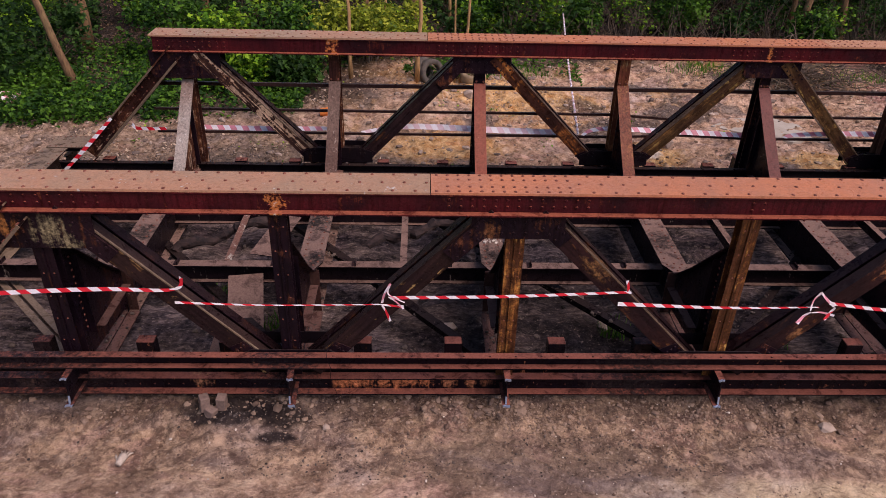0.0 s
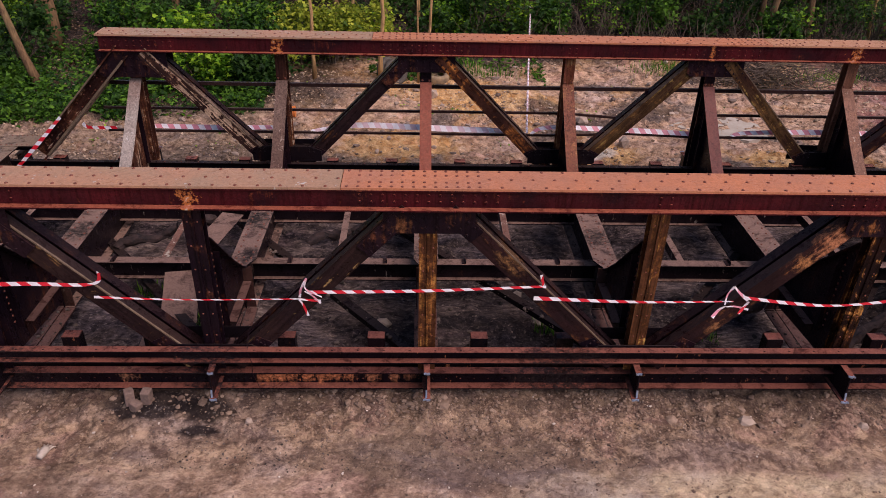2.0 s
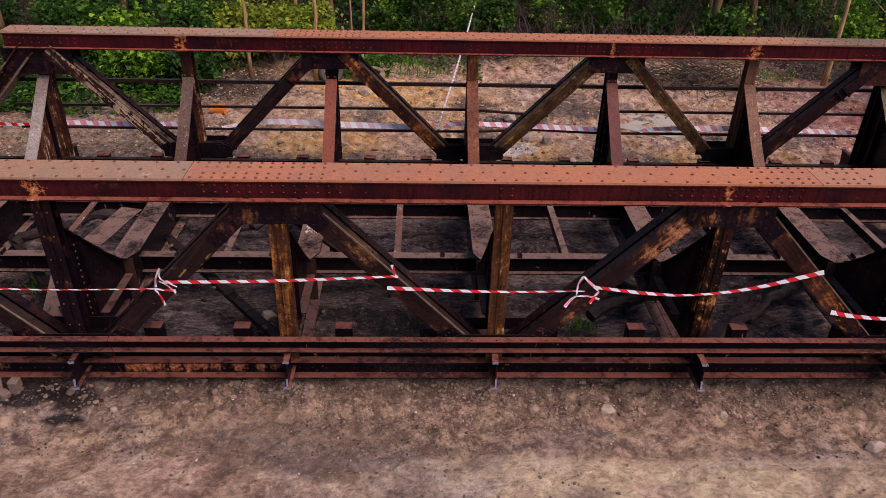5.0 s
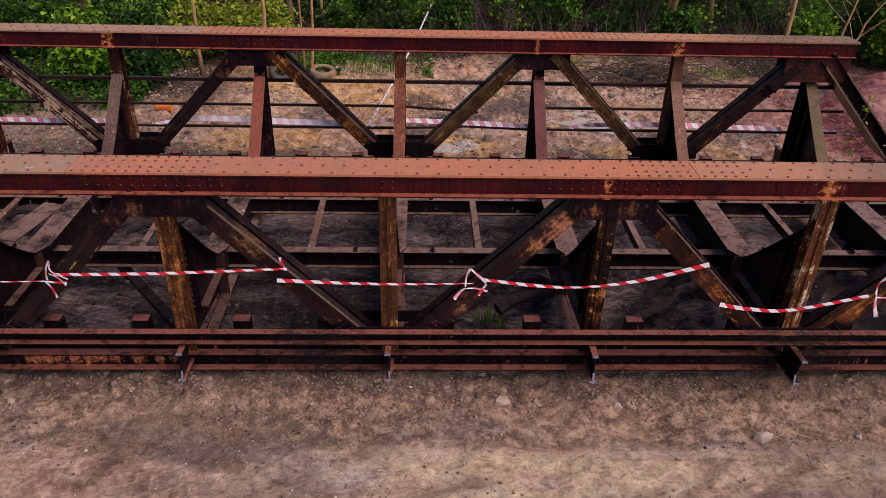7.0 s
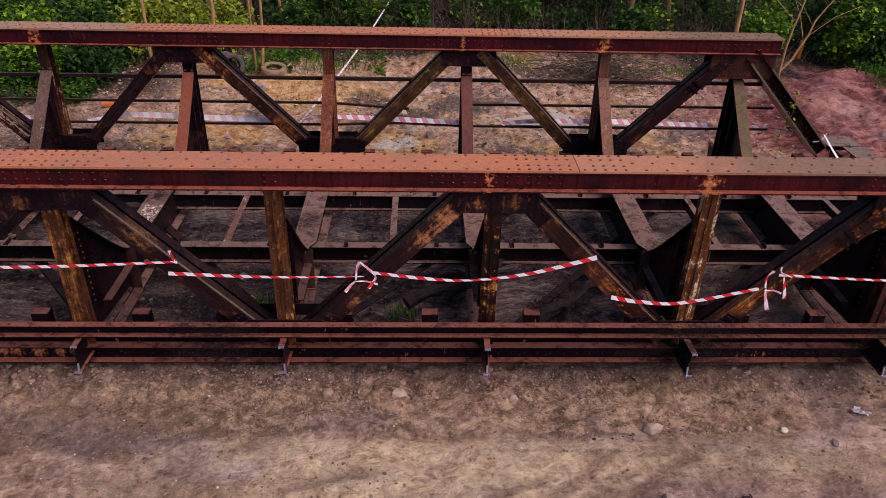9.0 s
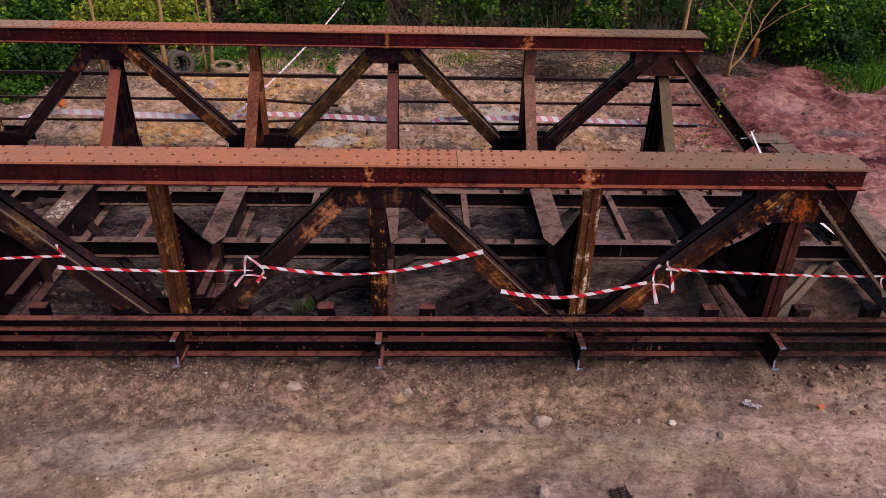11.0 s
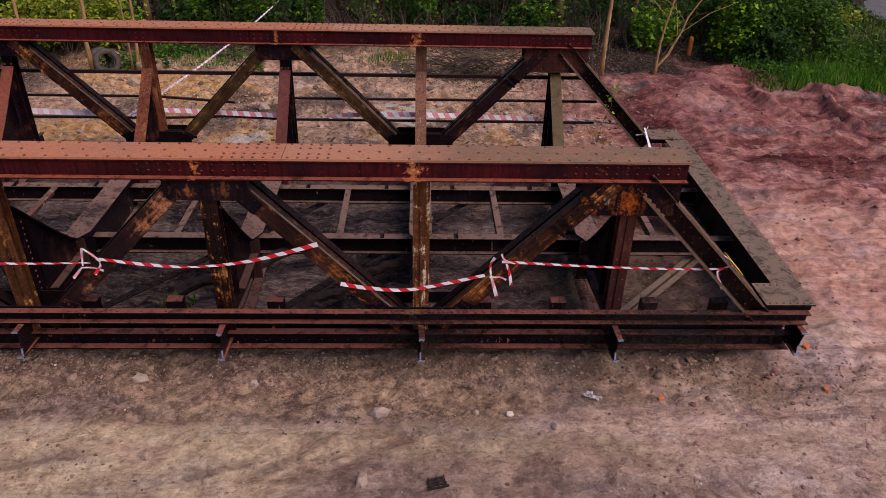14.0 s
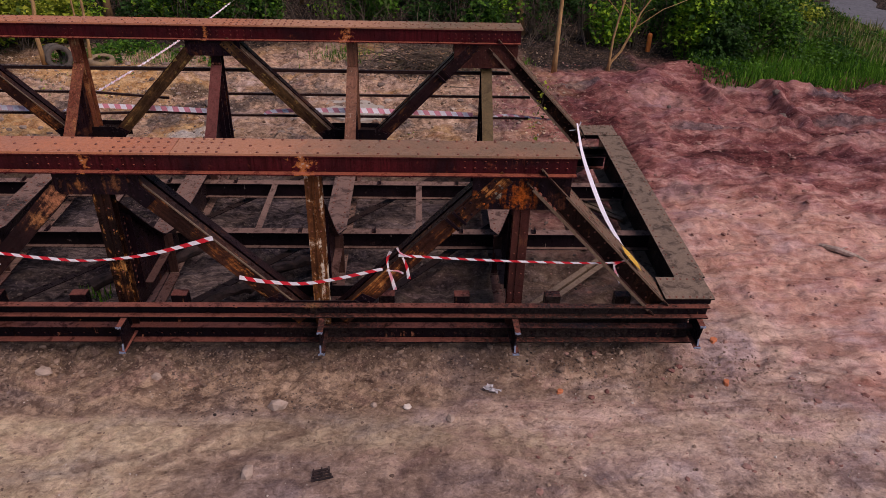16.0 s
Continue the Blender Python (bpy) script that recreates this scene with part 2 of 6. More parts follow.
WEB_PEELS = (((9.45, 0.08, 2.38), 0.22, (0.66, 0.27, 0.13)), ((9.2, 0.08, 2.1), 0.13, (0.6, 0.26, 0.1)), ((8.4, 0.08, 1.2), 0.13, (0.35, 0.16, 0.07)), ((6.0, 0.08, 2.2), 0.25, (0.3, 0.15, 0.06)))
WEB_OLIVE_FALL, WEB_OLIVE_RISE = [steel("olive_brown_web", (0.022, 0.012, 0.014), (0.04, 0.021, 0.018), (0.24, 0.12, 0.045), 0.4, (0.34, 0.22, 0.09), 0.2, streak=0.6, loc=14.0, lit_dust=(0.06, 0.036, 0.032), dusty=0.9, grain=0.4, turn=t) for t in (FALL, RISE)]
WEB_BROWN_FALL, WEB_BROWN_RISE = [steel("brown_web", (0.022, 0.011, 0.013), (0.036, 0.015, 0.015), (0.24, 0.095, 0.035), 0.4, streak=0.6, loc=15.0, lit_dust=(0.06, 0.036, 0.032), dusty=0.9, grain=0.4, turn=t, peels=WEB_PEELS) for t in (FALL, RISE)]
WEB_RUST_FALL, WEB_RUST_RISE = [steel("rusty_web", (0.035, 0.015, 0.012), (0.08, 0.03, 0.018), (0.5, 0.17, 0.04), 0.75, (0.62, 0.28, 0.08), 0.35, streak=0.85, loc=13.0, lit_dust=(0.06, 0.036, 0.032), dusty=0.9, grain=0.45, turn=t) for t in (FALL, RISE)]
WEB_LICHEN_FALL, WEB_LICHEN_RISE = [steel("lichen_web", (0.05, 0.022, 0.016), (0.12, 0.066, 0.028), (0.24, 0.11, 0.035), 0.55, (0.32, 0.22, 0.07), 0.3, streak=0.7, loc=14.5, lit_dust=(0.24, 0.15, 0.1), dusty=0.9, grain=0.5, turn=t) for t in (FALL, RISE)]
WEB_PALE_FALL = steel("flaking_web", (0.035, 0.018, 0.016), (0.06, 0.03, 0.024), (0.4, 0.17, 0.07), 0.85, (0.6, 0.42, 0.28), 0.75, streak=0.6, loc=23.0, lit_dust=(0.06, 0.036, 0.032), dusty=0.9, grain=0.45, turn=FALL)
WEB_SOOT_RISE = steel("sooty_web", (0.02, 0.012, 0.014), (0.035, 0.018, 0.018), (0.2, 0.08, 0.03), 0.3, streak=0.7, loc=24.0, dusty=0, grain=0.5, turn=RISE)
SHELF = steel("dusty_angle_steel", (0.03, 0.013, 0.012), (0.06, 0.024, 0.02), (0.14, 0.055, 0.035), 0.4, streak=0.5, loc=25.0, lit_dust=(0.22, 0.12, 0.095), dusty=0.8)
KHAKI = steel("khaki_brace_steel", (0.15, 0.105, 0.07), (0.2, 0.145, 0.1), (0.16, 0.08, 0.05), 0.2, streak=0.3, loc=16.0, lit_dust=(0.3, 0.22, 0.155))
RAIL = steel("rail_steel", (0.05, 0.026, 0.022), (0.03, 0.016, 0.016), (0.12, 0.05, 0.03), 0.3, streak=0.4, loc=21.0, lit_dust=(0.17, 0.1, 0.075), dusty=0.7)
STIFF = steel("brown_stiffener", (0.11, 0.055, 0.042), (0.075, 0.035, 0.03), (0.2, 0.08, 0.05), 0.3, (0.4, 0.33, 0.27), 0.2, streak=0.8, loc=17.0, dusty=0)
PALE_TIE = steel("flaking_tie", (0.16, 0.085, 0.065), (0.2, 0.1, 0.075), (0.2, 0.08, 0.05), 0.3, (0.62, 0.6, 0.5), 0.42, streak=0.3, loc=18.0, dusty=0.3)
CUT = Nodes("torch_cut_steel").finish((0.34, 0.42, 0.56), 0.4, metal=0.7)


def soil():
    k = Nodes("soil")
    p = k.place()
    big, mid, fine = k.noise(p, 0.22, 5, 0.6, 0.5), k.noise(p, 1.3, 8, 0.68, 0.8), k.noise(p, 9.0, 8, 0.72)
    grit = k.noise(p, 55.0, 4, 0.7)
    lumps = k.noise(k.place(loc=(3, 8, 0)), 4.2, 8, 0.72, 0.25)
    tracks = k.noise(k.place((0.22, 1.9, 1)), 1.0, 6, 0.6, 0.7)
    sep = k.t.nodes.new("ShaderNodeSeparateXYZ")
    k.link(k.place(), sep.inputs[0])
    x, y = sep.outputs[0], sep.outputs[1]
    wob = k.math("MULTIPLY", k.math("SUBTRACT", mid, 0.5), 5.0)
    wob2 = k.math("MULTIPLY", k.math("SUBTRACT", big, 0.5), 6.0)
    curl = k.noise(k.place(loc=(1, 6, 0)), 13.0, 6, 0.7, 2.2)
    blotch = k.noise(k.place(loc=(5, 3, 0)), 2.3, 8, 0.68, 0.5)
    mixed = k.math("ADD", k.math("ADD", k.math("MULTIPLY", mid, 0.3), k.math("MULTIPLY", lumps, 0.3)), k.math("MULTIPLY", blotch, 0.4))
    tone = k.ramp(mixed, (0.39, (0.14, 0.085, 0.065)), (0.46, (0.39, 0.26, 0.185)), (0.52, (0.68, 0.485, 0.35)), (0.6, (0.94, 0.73, 0.54)))
    # pale trodden wheel tracks along the bridge, and damp dark patches
    tone = k.mix(k.math("MULTIPLY", k.math("MULTIPLY", k.step(tracks, 0.5, 0.62), k.step(y, -1.1, -1.9)), 0.65), tone, k.mix(k.step(blotch, 0.4, 0.58), (0.66, 0.47, 0.34), (1.0, 0.78, 0.58)))
    tone = k.mix(k.math("MULTIPLY", k.step(k.noise(k.place((0.5, 1.5, 1), (7, 1, 0)), 1.1, 8, 0.7, 0.4), 0.5, 0.6), 0.5), tone, (0.27, 0.18, 0.135))
    tone = k.mix(k.math("MULTIPLY", k.step(k.noise(k.place(loc=(11, 2, 0)), 1.9, 10, 0.8, 0.4), 0.5, 0.55), 0.45), tone, k.mix(k.step(lumps, 0.42, 0.6), (0.12, 0.076, 0.06), (0.44, 0.29, 0.215)))
    tone = k.mix(k.math("MULTIPLY", k.step(big, 0.54, 0.64), 0.55), tone, (0.22, 0.16, 0.125))
    def blot(cx, cy, rx, ry):
        dx, dy = k.math("MULTIPLY", k.math("SUBTRACT", x, cx), 1 / rx), k.math("MULTIPLY", k.math("SUBTRACT", y, cy), 1 / ry)
        r = k.math("ADD", k.math("ADD", k.math("MULTIPLY", dx, dx), k.math("MULTIPLY", dy, dy)), k.math("MULTIPLY", k.math("SUBTRACT", mixed, 0.5), 4.5))
        return k.step(r, 1.2, 0.5)

    # trampled dark earth along the bridge's foot, deepened to paint in its shade
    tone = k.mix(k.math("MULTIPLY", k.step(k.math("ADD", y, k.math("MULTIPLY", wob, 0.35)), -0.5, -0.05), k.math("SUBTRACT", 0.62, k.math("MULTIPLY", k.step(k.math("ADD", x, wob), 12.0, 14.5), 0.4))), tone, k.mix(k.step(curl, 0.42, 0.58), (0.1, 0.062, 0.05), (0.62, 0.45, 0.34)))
    # churned darker earth between the track and the bridge
    churn = k.math("MULTIPLY", k.step(k.math("ADD", y, k.math("MULTIPLY", wob, 0.1)), -1.12, -0.85), k.step(k.math("ADD", x, wob), 16.0, 12.5))
    tone = k.mix(k.math("MULTIPLY", churn, 0.6), tone, k.mix(k.step(k.noise(k.place(loc=(3, 3, 0)), 5.0, 9, 0.78, 0.3), 0.46, 0.55), (0.15, 0.096, 0.07), (0.64, 0.465, 0.315)))
    # the pale wheel track, its muddy edge and the darker ruts that cross it
    ragged = k.math("MULTIPLY", k.math("SUBTRACT", mixed, 0.5), 0.7)
    yy = k.math("ADD", y, ragged)
    track = k.math("MULTIPLY", k.step(yy, -0.94, -1.08), k.step(k.math("ADD", x, wob), 5.5, 8.0))
    pale = k.math("MULTIPLY", track, k.math("MAXIMUM", k.step(k.math("ADD", x, wob2), 12.4, 10.6), k.math("MULTIPLY", k.step(yy, -1.75, -1.5), 0.55)))
    tone = k.mix(k.math("MULTIPLY", pale, 0.8), tone, k.mix(k.step(mixed, 0.42, 0.57), (0.62, 0.465, 0.315), (0.98, 0.82, 0.56)))
    shade = k.math("MULTIPLY", k.step(k.math("ADD", x, wob), 10.2, 12.2), k.step(yy, -1.5, -1.75))
    tone = k.mix(k.math("MULTIPLY", shade, 0.55), tone, k.mix(k.step(blotch, 0.42, 0.58), (0.38, 0.26, 0.21), (1.0, 0.75, 0.6)))
    for ax, ay, bx, by, w in ((11.6, -1.1, 10.4, -2.0, 0.13), (10.8, -1.5, 9.7, -1.95, 0.09), (12.6, -1.1, 11.4, -1.9, 0.12), (8.6, -1.5, 7.4, -1.8, 0.1)):
        along = ((bx - ax) ** 2 + (by - ay) ** 2) ** 0.5
        ux, uy = (bx - ax) / along, (by - ay) / along
        dx, dy = k.math("SUBTRACT", x, ax), k.math("SUBTRACT", y, ay)
        go = k.math("ADD", k.math("MULTIPLY", dx, ux), k.math("MULTIPLY", dy, uy))
        off = k.math("ADD", k.math("ABSOLUTE", k.math("SUBTRACT", k.math("MULTIPLY", dx, uy), k.math("MULTIPLY", dy, ux))), k.math("MULTIPLY", ragged, 0.25))
        rut = k.math("MULTIPLY", k.step(off, w, w * 0.3), k.math("MULTIPLY", k.step(go, -0.1, 0.3), k.step(go, along, along - 0.4)))
        tone = k.mix(k.math("MULTIPLY", rut, 0.6), tone, (0.24, 0.155, 0.12))
    ruts = k.noise(k.place((0.16, 2.6, 1), (0, 4, 0)), 1.3, 7, 0.68, 0.3)
    tone = k.mix(k.math("MULTIPLY", k.math("MULTIPLY", k.step(ruts, 0.5, 0.58), k.step(y, -0.9, -1.6)), 0.3), tone, (0.34, 0.23, 0.165))
    # contact shade and dirt under the lower channel painted as a near-black strip
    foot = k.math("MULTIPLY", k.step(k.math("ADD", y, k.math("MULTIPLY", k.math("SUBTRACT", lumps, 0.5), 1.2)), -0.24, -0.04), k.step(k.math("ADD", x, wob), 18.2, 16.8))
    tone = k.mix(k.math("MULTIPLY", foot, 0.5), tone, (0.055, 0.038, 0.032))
    tone = k.mix(k.math("MULTIPLY", blot(5.2, -0.75, 1.5, 0.5), 0.6), tone, (0.23, 0.17, 0.135))
    tone = k.mix(k.math("MULTIPLY", blot(13.5, -2.1, 2.5, 0.35), 0.35), tone, (0.24, 0.175, 0.15))
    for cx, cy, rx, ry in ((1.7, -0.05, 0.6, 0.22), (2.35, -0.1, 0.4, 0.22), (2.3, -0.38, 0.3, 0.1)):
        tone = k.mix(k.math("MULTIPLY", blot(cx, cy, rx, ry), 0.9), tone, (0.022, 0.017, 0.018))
    # ochre clay and ash on the waste ground behind the bridge
    behind = k.step(k.math("ADD", y, k.math("MULTIPLY", wob, 0.3)), 5.6, 6.4)
    waste = k.ramp(k.math("ADD", k.math("MULTIPLY", fine, 0.25), k.math("ADD", k.math("MULTIPLY", lumps, 0.35), k.math("MULTIPLY", blotch, 0.4))), (0.37, (0.1, 0.065, 0.05)), (0.45, (0.42, 0.27, 0.18)), (0.53, (0.76, 0.52, 0.36)), (0.62, (1.0, 0.78, 0.6)))
    waste = k.mix(k.math("MULTIPLY", k.step(k.noise(k.place(loc=(9, 5, 0)), 0.55, 6, 0.62, 0.6), 0.52, 0.6), 0.85), waste, k.mix(k.step(lumps, 0.4, 0.6), (0.45, 0.22, 0.08), (0.82, 0.55, 0.28)))
    waste = k.mix(k.math("MULTIPLY", k.step(k.noise(k.place(loc=(4, 2, 0)), 0.6, 6, 0.65), 0.54, 0.6), 0.8), waste, k.mix(k.step(fine, 0.42, 0.6), (0.07, 0.06, 0.06), (0.3, 0.25, 0.22)))
    clay = k.mix(k.step(lumps, 0.38, 0.6), (0.62, 0.31, 0.1), (1.0, 0.68, 0.32))
    for cx, cy, rx, ry in ((5.3, 11.3, 1.9, 0.8), (6.8, 10.6, 1.9, 0.8), (8.7, 7.8, 1.1, 0.6), (4.3, 8.1, 1.6, 0.7), (12.6, 7.5, 0.9, 0.6)):
        waste = k.mix(k.math("MULTIPLY", blot(cx, cy, rx, ry), 0.85), waste, clay)
    for cx, cy, rx, ry in ((7.95, 10.4, 0.7, 0.5), (8.9, 9.4, 0.8, 0.6), (1.2, 7.4, 2.2, 0.7), (10.3, 10.1, 0.9, 0.6), (12.2, 12.3, 0.7, 0.5)):
        waste = k.mix(k.math("MULTIPLY", blot(cx, cy, rx, ry), 0.8), waste, (0.1, 0.085, 0.08))
    waste = k.mix(k.math("MULTIPLY", blot(8.62, 7.8, 0.55, 0.3), 0.9), waste, (1.0, 0.93, 0.82))
    drab = k.mix(k.step(k.math("ADD", k.math("MULTIPLY", lumps, 0.5), k.math("MULTIPLY", fine, 0.5)), 0.4, 0.58), (0.13, 0.095, 0.07), (0.52, 0.39, 0.29))
    waste = k.mix(k.math("MULTIPLY", k.math("MULTIPLY", k.step(k.math("ADD", x, wob), 4.2, 1.0), k.step(k.math("ADD", y, k.math("MULTIPLY", wob, 0.3)), 11.5, 10.0)), 0.72), waste, drab)
    tone = k.mix(behind, tone, waste)
    # shade under the span painted into the soil as near-black grit
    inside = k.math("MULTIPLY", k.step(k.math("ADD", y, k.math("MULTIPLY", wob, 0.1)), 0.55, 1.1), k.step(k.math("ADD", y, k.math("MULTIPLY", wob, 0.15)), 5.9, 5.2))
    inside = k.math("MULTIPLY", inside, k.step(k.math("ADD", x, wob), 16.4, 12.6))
    dark_grain = k.ramp(fine, (0.32, (0.011, 0.010, 0.014)), (0.5, (0.046, 0.038, 0.045)), (0.68, (0.19, 0.15, 0.15)))
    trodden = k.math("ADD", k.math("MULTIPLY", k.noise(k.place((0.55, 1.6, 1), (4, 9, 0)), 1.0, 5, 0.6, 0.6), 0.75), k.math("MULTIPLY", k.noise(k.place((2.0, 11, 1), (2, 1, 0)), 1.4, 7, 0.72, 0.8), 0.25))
    dark_grain = k.mix(k.math("MULTIPLY", k.step(trodden, 0.46, 0.56), 0.9), dark_grain, k.ramp(k.noise(k.place((2.5, 14, 1)), 1.6, 8, 0.72, 0.6), (0.36, (0.06, 0.048, 0.054)), (0.5, (0.26, 0.2, 0.19)), (0.62, (0.54, 0.43, 0.38))))
    tone = k.mix(k.math("MULTIPLY", inside, k.math("ADD", 0.84, k.math("MULTIPLY", k.step(blotch, 0.62, 0.46), 0.14))), tone, dark_grain)
    # deepest under-floor shade, painted as one darker blot
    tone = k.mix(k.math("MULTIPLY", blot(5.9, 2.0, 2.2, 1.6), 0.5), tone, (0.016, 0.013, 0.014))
    # red spoil
    edge = k.math("ADD", k.math("ADD", x, wob), wob2)
    front = k.math("MULTIPLY", k.step(y, 4.0, -2.5), 4.5)
    red_mask = k.step(k.math("SUBTRACT", edge, front), 14.8, 17.6)
    folds = k.math("ADD", k.math("MULTIPLY", k.noise(k.place((0.8, 1.25, 1), (2, 7, 0)), 0.9, 7, 0.66, 1.4), 0.5), k.math("ADD", k.math("MULTIPLY", blotch, 0.3), k.math("MULTIPLY", lumps, 0.2)))
    folds = k.math("SUBTRACT", folds, k.math("MULTIPLY", k.step(k.math("ADD", y, k.math("MULTIPLY", wob, 0.4)), 3.5, 7.0), 0.055))
    streaks = k.noise(k.place((0.5, 1.8, 1), (3, 2, 0)), 1.7, 9, 0.74, 1.0)
    folds = k.math("ADD", k.math("MULTIPLY", folds, 0.5), k.math("MULTIPLY", streaks, 0.5))
    red = k.ramp(folds, (0.4, (0.16, 0.046, 0.044)), (0.48, (0.4, 0.165, 0.145)), (0.545, (0.68, 0.38, 0.325)), (0.62, (0.94, 0.68, 0.6)))
    red = k.mix(k.math("MULTIPLY", k.step(k.math("ADD", y, k.math("MULTIPLY", wob, 0.4)), 7.4, 8.6), 0.4), red, k.mix(k.step(folds, 0.44, 0.56), (0.2, 0.07, 0.065), (0.46, 0.21, 0.185)))
    smooth_red = k.mix(k.step(lumps, 0.4, 0.6), (0.46, 0.235, 0.2), (0.72, 0.43, 0.37))
    for cx, cy, rx, ry in ((19.9, 10.2, 0.8, 0.9), (21.6, 8.2, 1.0, 0.35), (22.1, 11.2, 0.7, 0.5), (23.8, 7.5, 0.9, 0.45)):
        red = k.mix(k.math("MULTIPLY", blot(cx, cy, rx, ry), 0.75), red, smooth_red)
    # dark maroon patches, some of them in the hollows between the folds
    dark_red = k.mix(k.step(streaks, 0.42, 0.6), (0.07, 0.016, 0.018), (0.27, 0.085, 0.078))
    for cx, cy, rx, ry in ((25.4, 10.5, 1.6, 0.7), (24.7, 11.5, 1.2, 0.5), (22.1, 9.75, 0.5, 0.45), (23.3, 10.6, 0.25, 0.25), (20.6, 11.0, 0.5, 0.4), (22.6, 9.3, 0.3, 0.2), (23.2, 8.1, 0.9, 0.4), (17.9, 8.8, 0.8, 1.3), (18.1, 6.9, 0.6, 1.2), (17.5, 10.4, 0.8, 0.6), (21.3, 6.7, 2.6, 0.4), (24.5, 6.3, 1.4, 0.4)):
        red = k.mix(k.math("MULTIPLY", blot(cx, cy, rx, ry), 0.85), red, dark_red)
    for cx, cy, rx, ry in ((24.4, 8.95, 1.2, 0.35), (24.7, 10.75, 0.7, 0.35), (20.4, 8.5, 0.9, 0.25), (18.0, 10.9, 0.6, 0.25)):
        red = k.mix(k.math("MULTIPLY", blot(cx, cy, rx, ry), 0.75), red, k.mix(k.step(lumps, 0.42, 0.6), (0.1, 0.075, 0.08), (0.3, 0.23, 0.23)))
    red = k.mix(k.math("MULTIPLY", blot(19.0, 5.1, 0.6, 0.4), 0.5), red, (0.3, 0.24, 0.25))
    red = k.mix(k.math("MULTIPLY", blot(20.0, 1.8, 3.8, 3.2), 0.65), red, k.mix(k.step(folds, 0.42, 0.54), (0.66, 0.33, 0.24), (1.0, 0.66, 0.51)))
    tone = k.mix(red_mask, tone, red)
    # paler trodden earth where the brown dirt meets the spoil
    for cx, cy, rx, ry in ((17.6, -1.3, 2.6, 0.7), (18.6, 0.2, 1.4, 0.9), (15.2, -1.0, 1.6, 0.35)):
        tone = k.mix(k.math("MULTIPLY", blot(cx, cy, rx, ry), 0.55), tone, k.mix(k.step(streaks, 0.43, 0.57), (0.5, 0.33, 0.27), (1.0, 0.76, 0.63)))
    # leaf litter under the trees, darkened to paint in the canopy's shade
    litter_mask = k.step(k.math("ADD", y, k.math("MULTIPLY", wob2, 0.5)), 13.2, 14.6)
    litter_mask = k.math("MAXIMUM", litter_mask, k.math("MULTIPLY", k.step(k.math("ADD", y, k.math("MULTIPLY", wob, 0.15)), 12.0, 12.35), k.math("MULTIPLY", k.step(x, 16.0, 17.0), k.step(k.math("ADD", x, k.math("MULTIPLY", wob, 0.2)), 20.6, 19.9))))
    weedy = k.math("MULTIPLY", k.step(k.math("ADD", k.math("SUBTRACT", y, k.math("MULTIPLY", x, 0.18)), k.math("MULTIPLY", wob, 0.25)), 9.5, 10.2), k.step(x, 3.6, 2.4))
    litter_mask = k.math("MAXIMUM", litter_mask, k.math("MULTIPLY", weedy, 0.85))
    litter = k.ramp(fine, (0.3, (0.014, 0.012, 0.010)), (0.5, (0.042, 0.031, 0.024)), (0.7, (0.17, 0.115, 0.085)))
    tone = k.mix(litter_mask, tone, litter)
    # crumbs: small pale and dark lumps in the surface
    crumbs = k.noise(k.place(loc=(8, 3, 0)), 22.0, 3, 0.5)
    tone = k.mix(k.math("MULTIPLY", k.step(crumbs, 0.6, 0.68), 0.35), tone, k.mix(0.5, tone, (1.0, 0.85, 0.7)))
    tone = k.mix(k.math("MULTIPLY", k.step(crumbs, 0.38, 0.3), 0.25), tone, k.mix(0.75, tone, (0.05, 0.035, 0.03)))
    tone = k.mix(0.5, tone, k.ramp(fine, (0.36, (0.4, 0.37, 0.37)), (0.49, (1, 1, 1))), "MULTIPLY")
    tone = k.mix(0.35, tone, k.ramp(grit, (0.36, (0.5, 0.48, 0.48)), (0.5, (1, 1, 1))), "MULTIPLY")
    # relief painted in: hollows of this noise darken, its ridges brighten
    ridges = k.noise(k.place((1, 1.4, 1), (7, 4, 0)), 6.0, 7, 0.7, 1.2)
    tone = k.mix(k.math("SUBTRACT", 0.62, k.math("MULTIPLY", red_mask, 0.25)), tone, k.ramp(ridges, (0.36, (0.46, 0.42, 0.41)), (0.5, (1, 1, 1)), (0.6, (1.22, 1.2, 1.17))), "MULTIPLY")
    tone = k.mix(1.0, tone, (0.68, 0.675, 0.69), "MULTIPLY")
    hue = k.noise(k.place((0.8, 1.3, 1), (6, 2, 0)), 0.9, 5, 0.62, 0.7)
    tone = k.mix(0.75, tone, k.ramp(hue, (0.36, (0.84, 0.86, 0.98)), (0.47, (1.0, 0.97, 0.93)), (0.56, (1.05, 1.0, 0.88)), (0.64, (1.06, 0.94, 0.95))), "MULTIPLY")
    clots = k.noise(k.place(loc=(2, 9, 0)), 7.0, 3, 0.55)
    h = k.math("ADD", k.math("ADD", k.math("MULTIPLY", k.step(clots, 0.35, 0.7), 0.22), k.math("MULTIPLY", fine, 0.45)), k.math("ADD", k.math("MULTIPLY", ridges, 0.6), k.math("MULTIPLY", k.noise(k.place(loc=(5, 3, 0)), 2.3, 3, 0.5), 0.5)))
    h = k.math("ADD", h, k.math("MULTIPLY", k.noise(p, 24.0, 4, 0.65), 0.16))
    h = k.math("MULTIPLY", h, k.math("SUBTRACT", 1.0, k.math("MULTIPLY", red_mask, 0.45)))
    return k.finish(tone, 0.95, h, 1.0, 0.06, 0.0, 0.12)


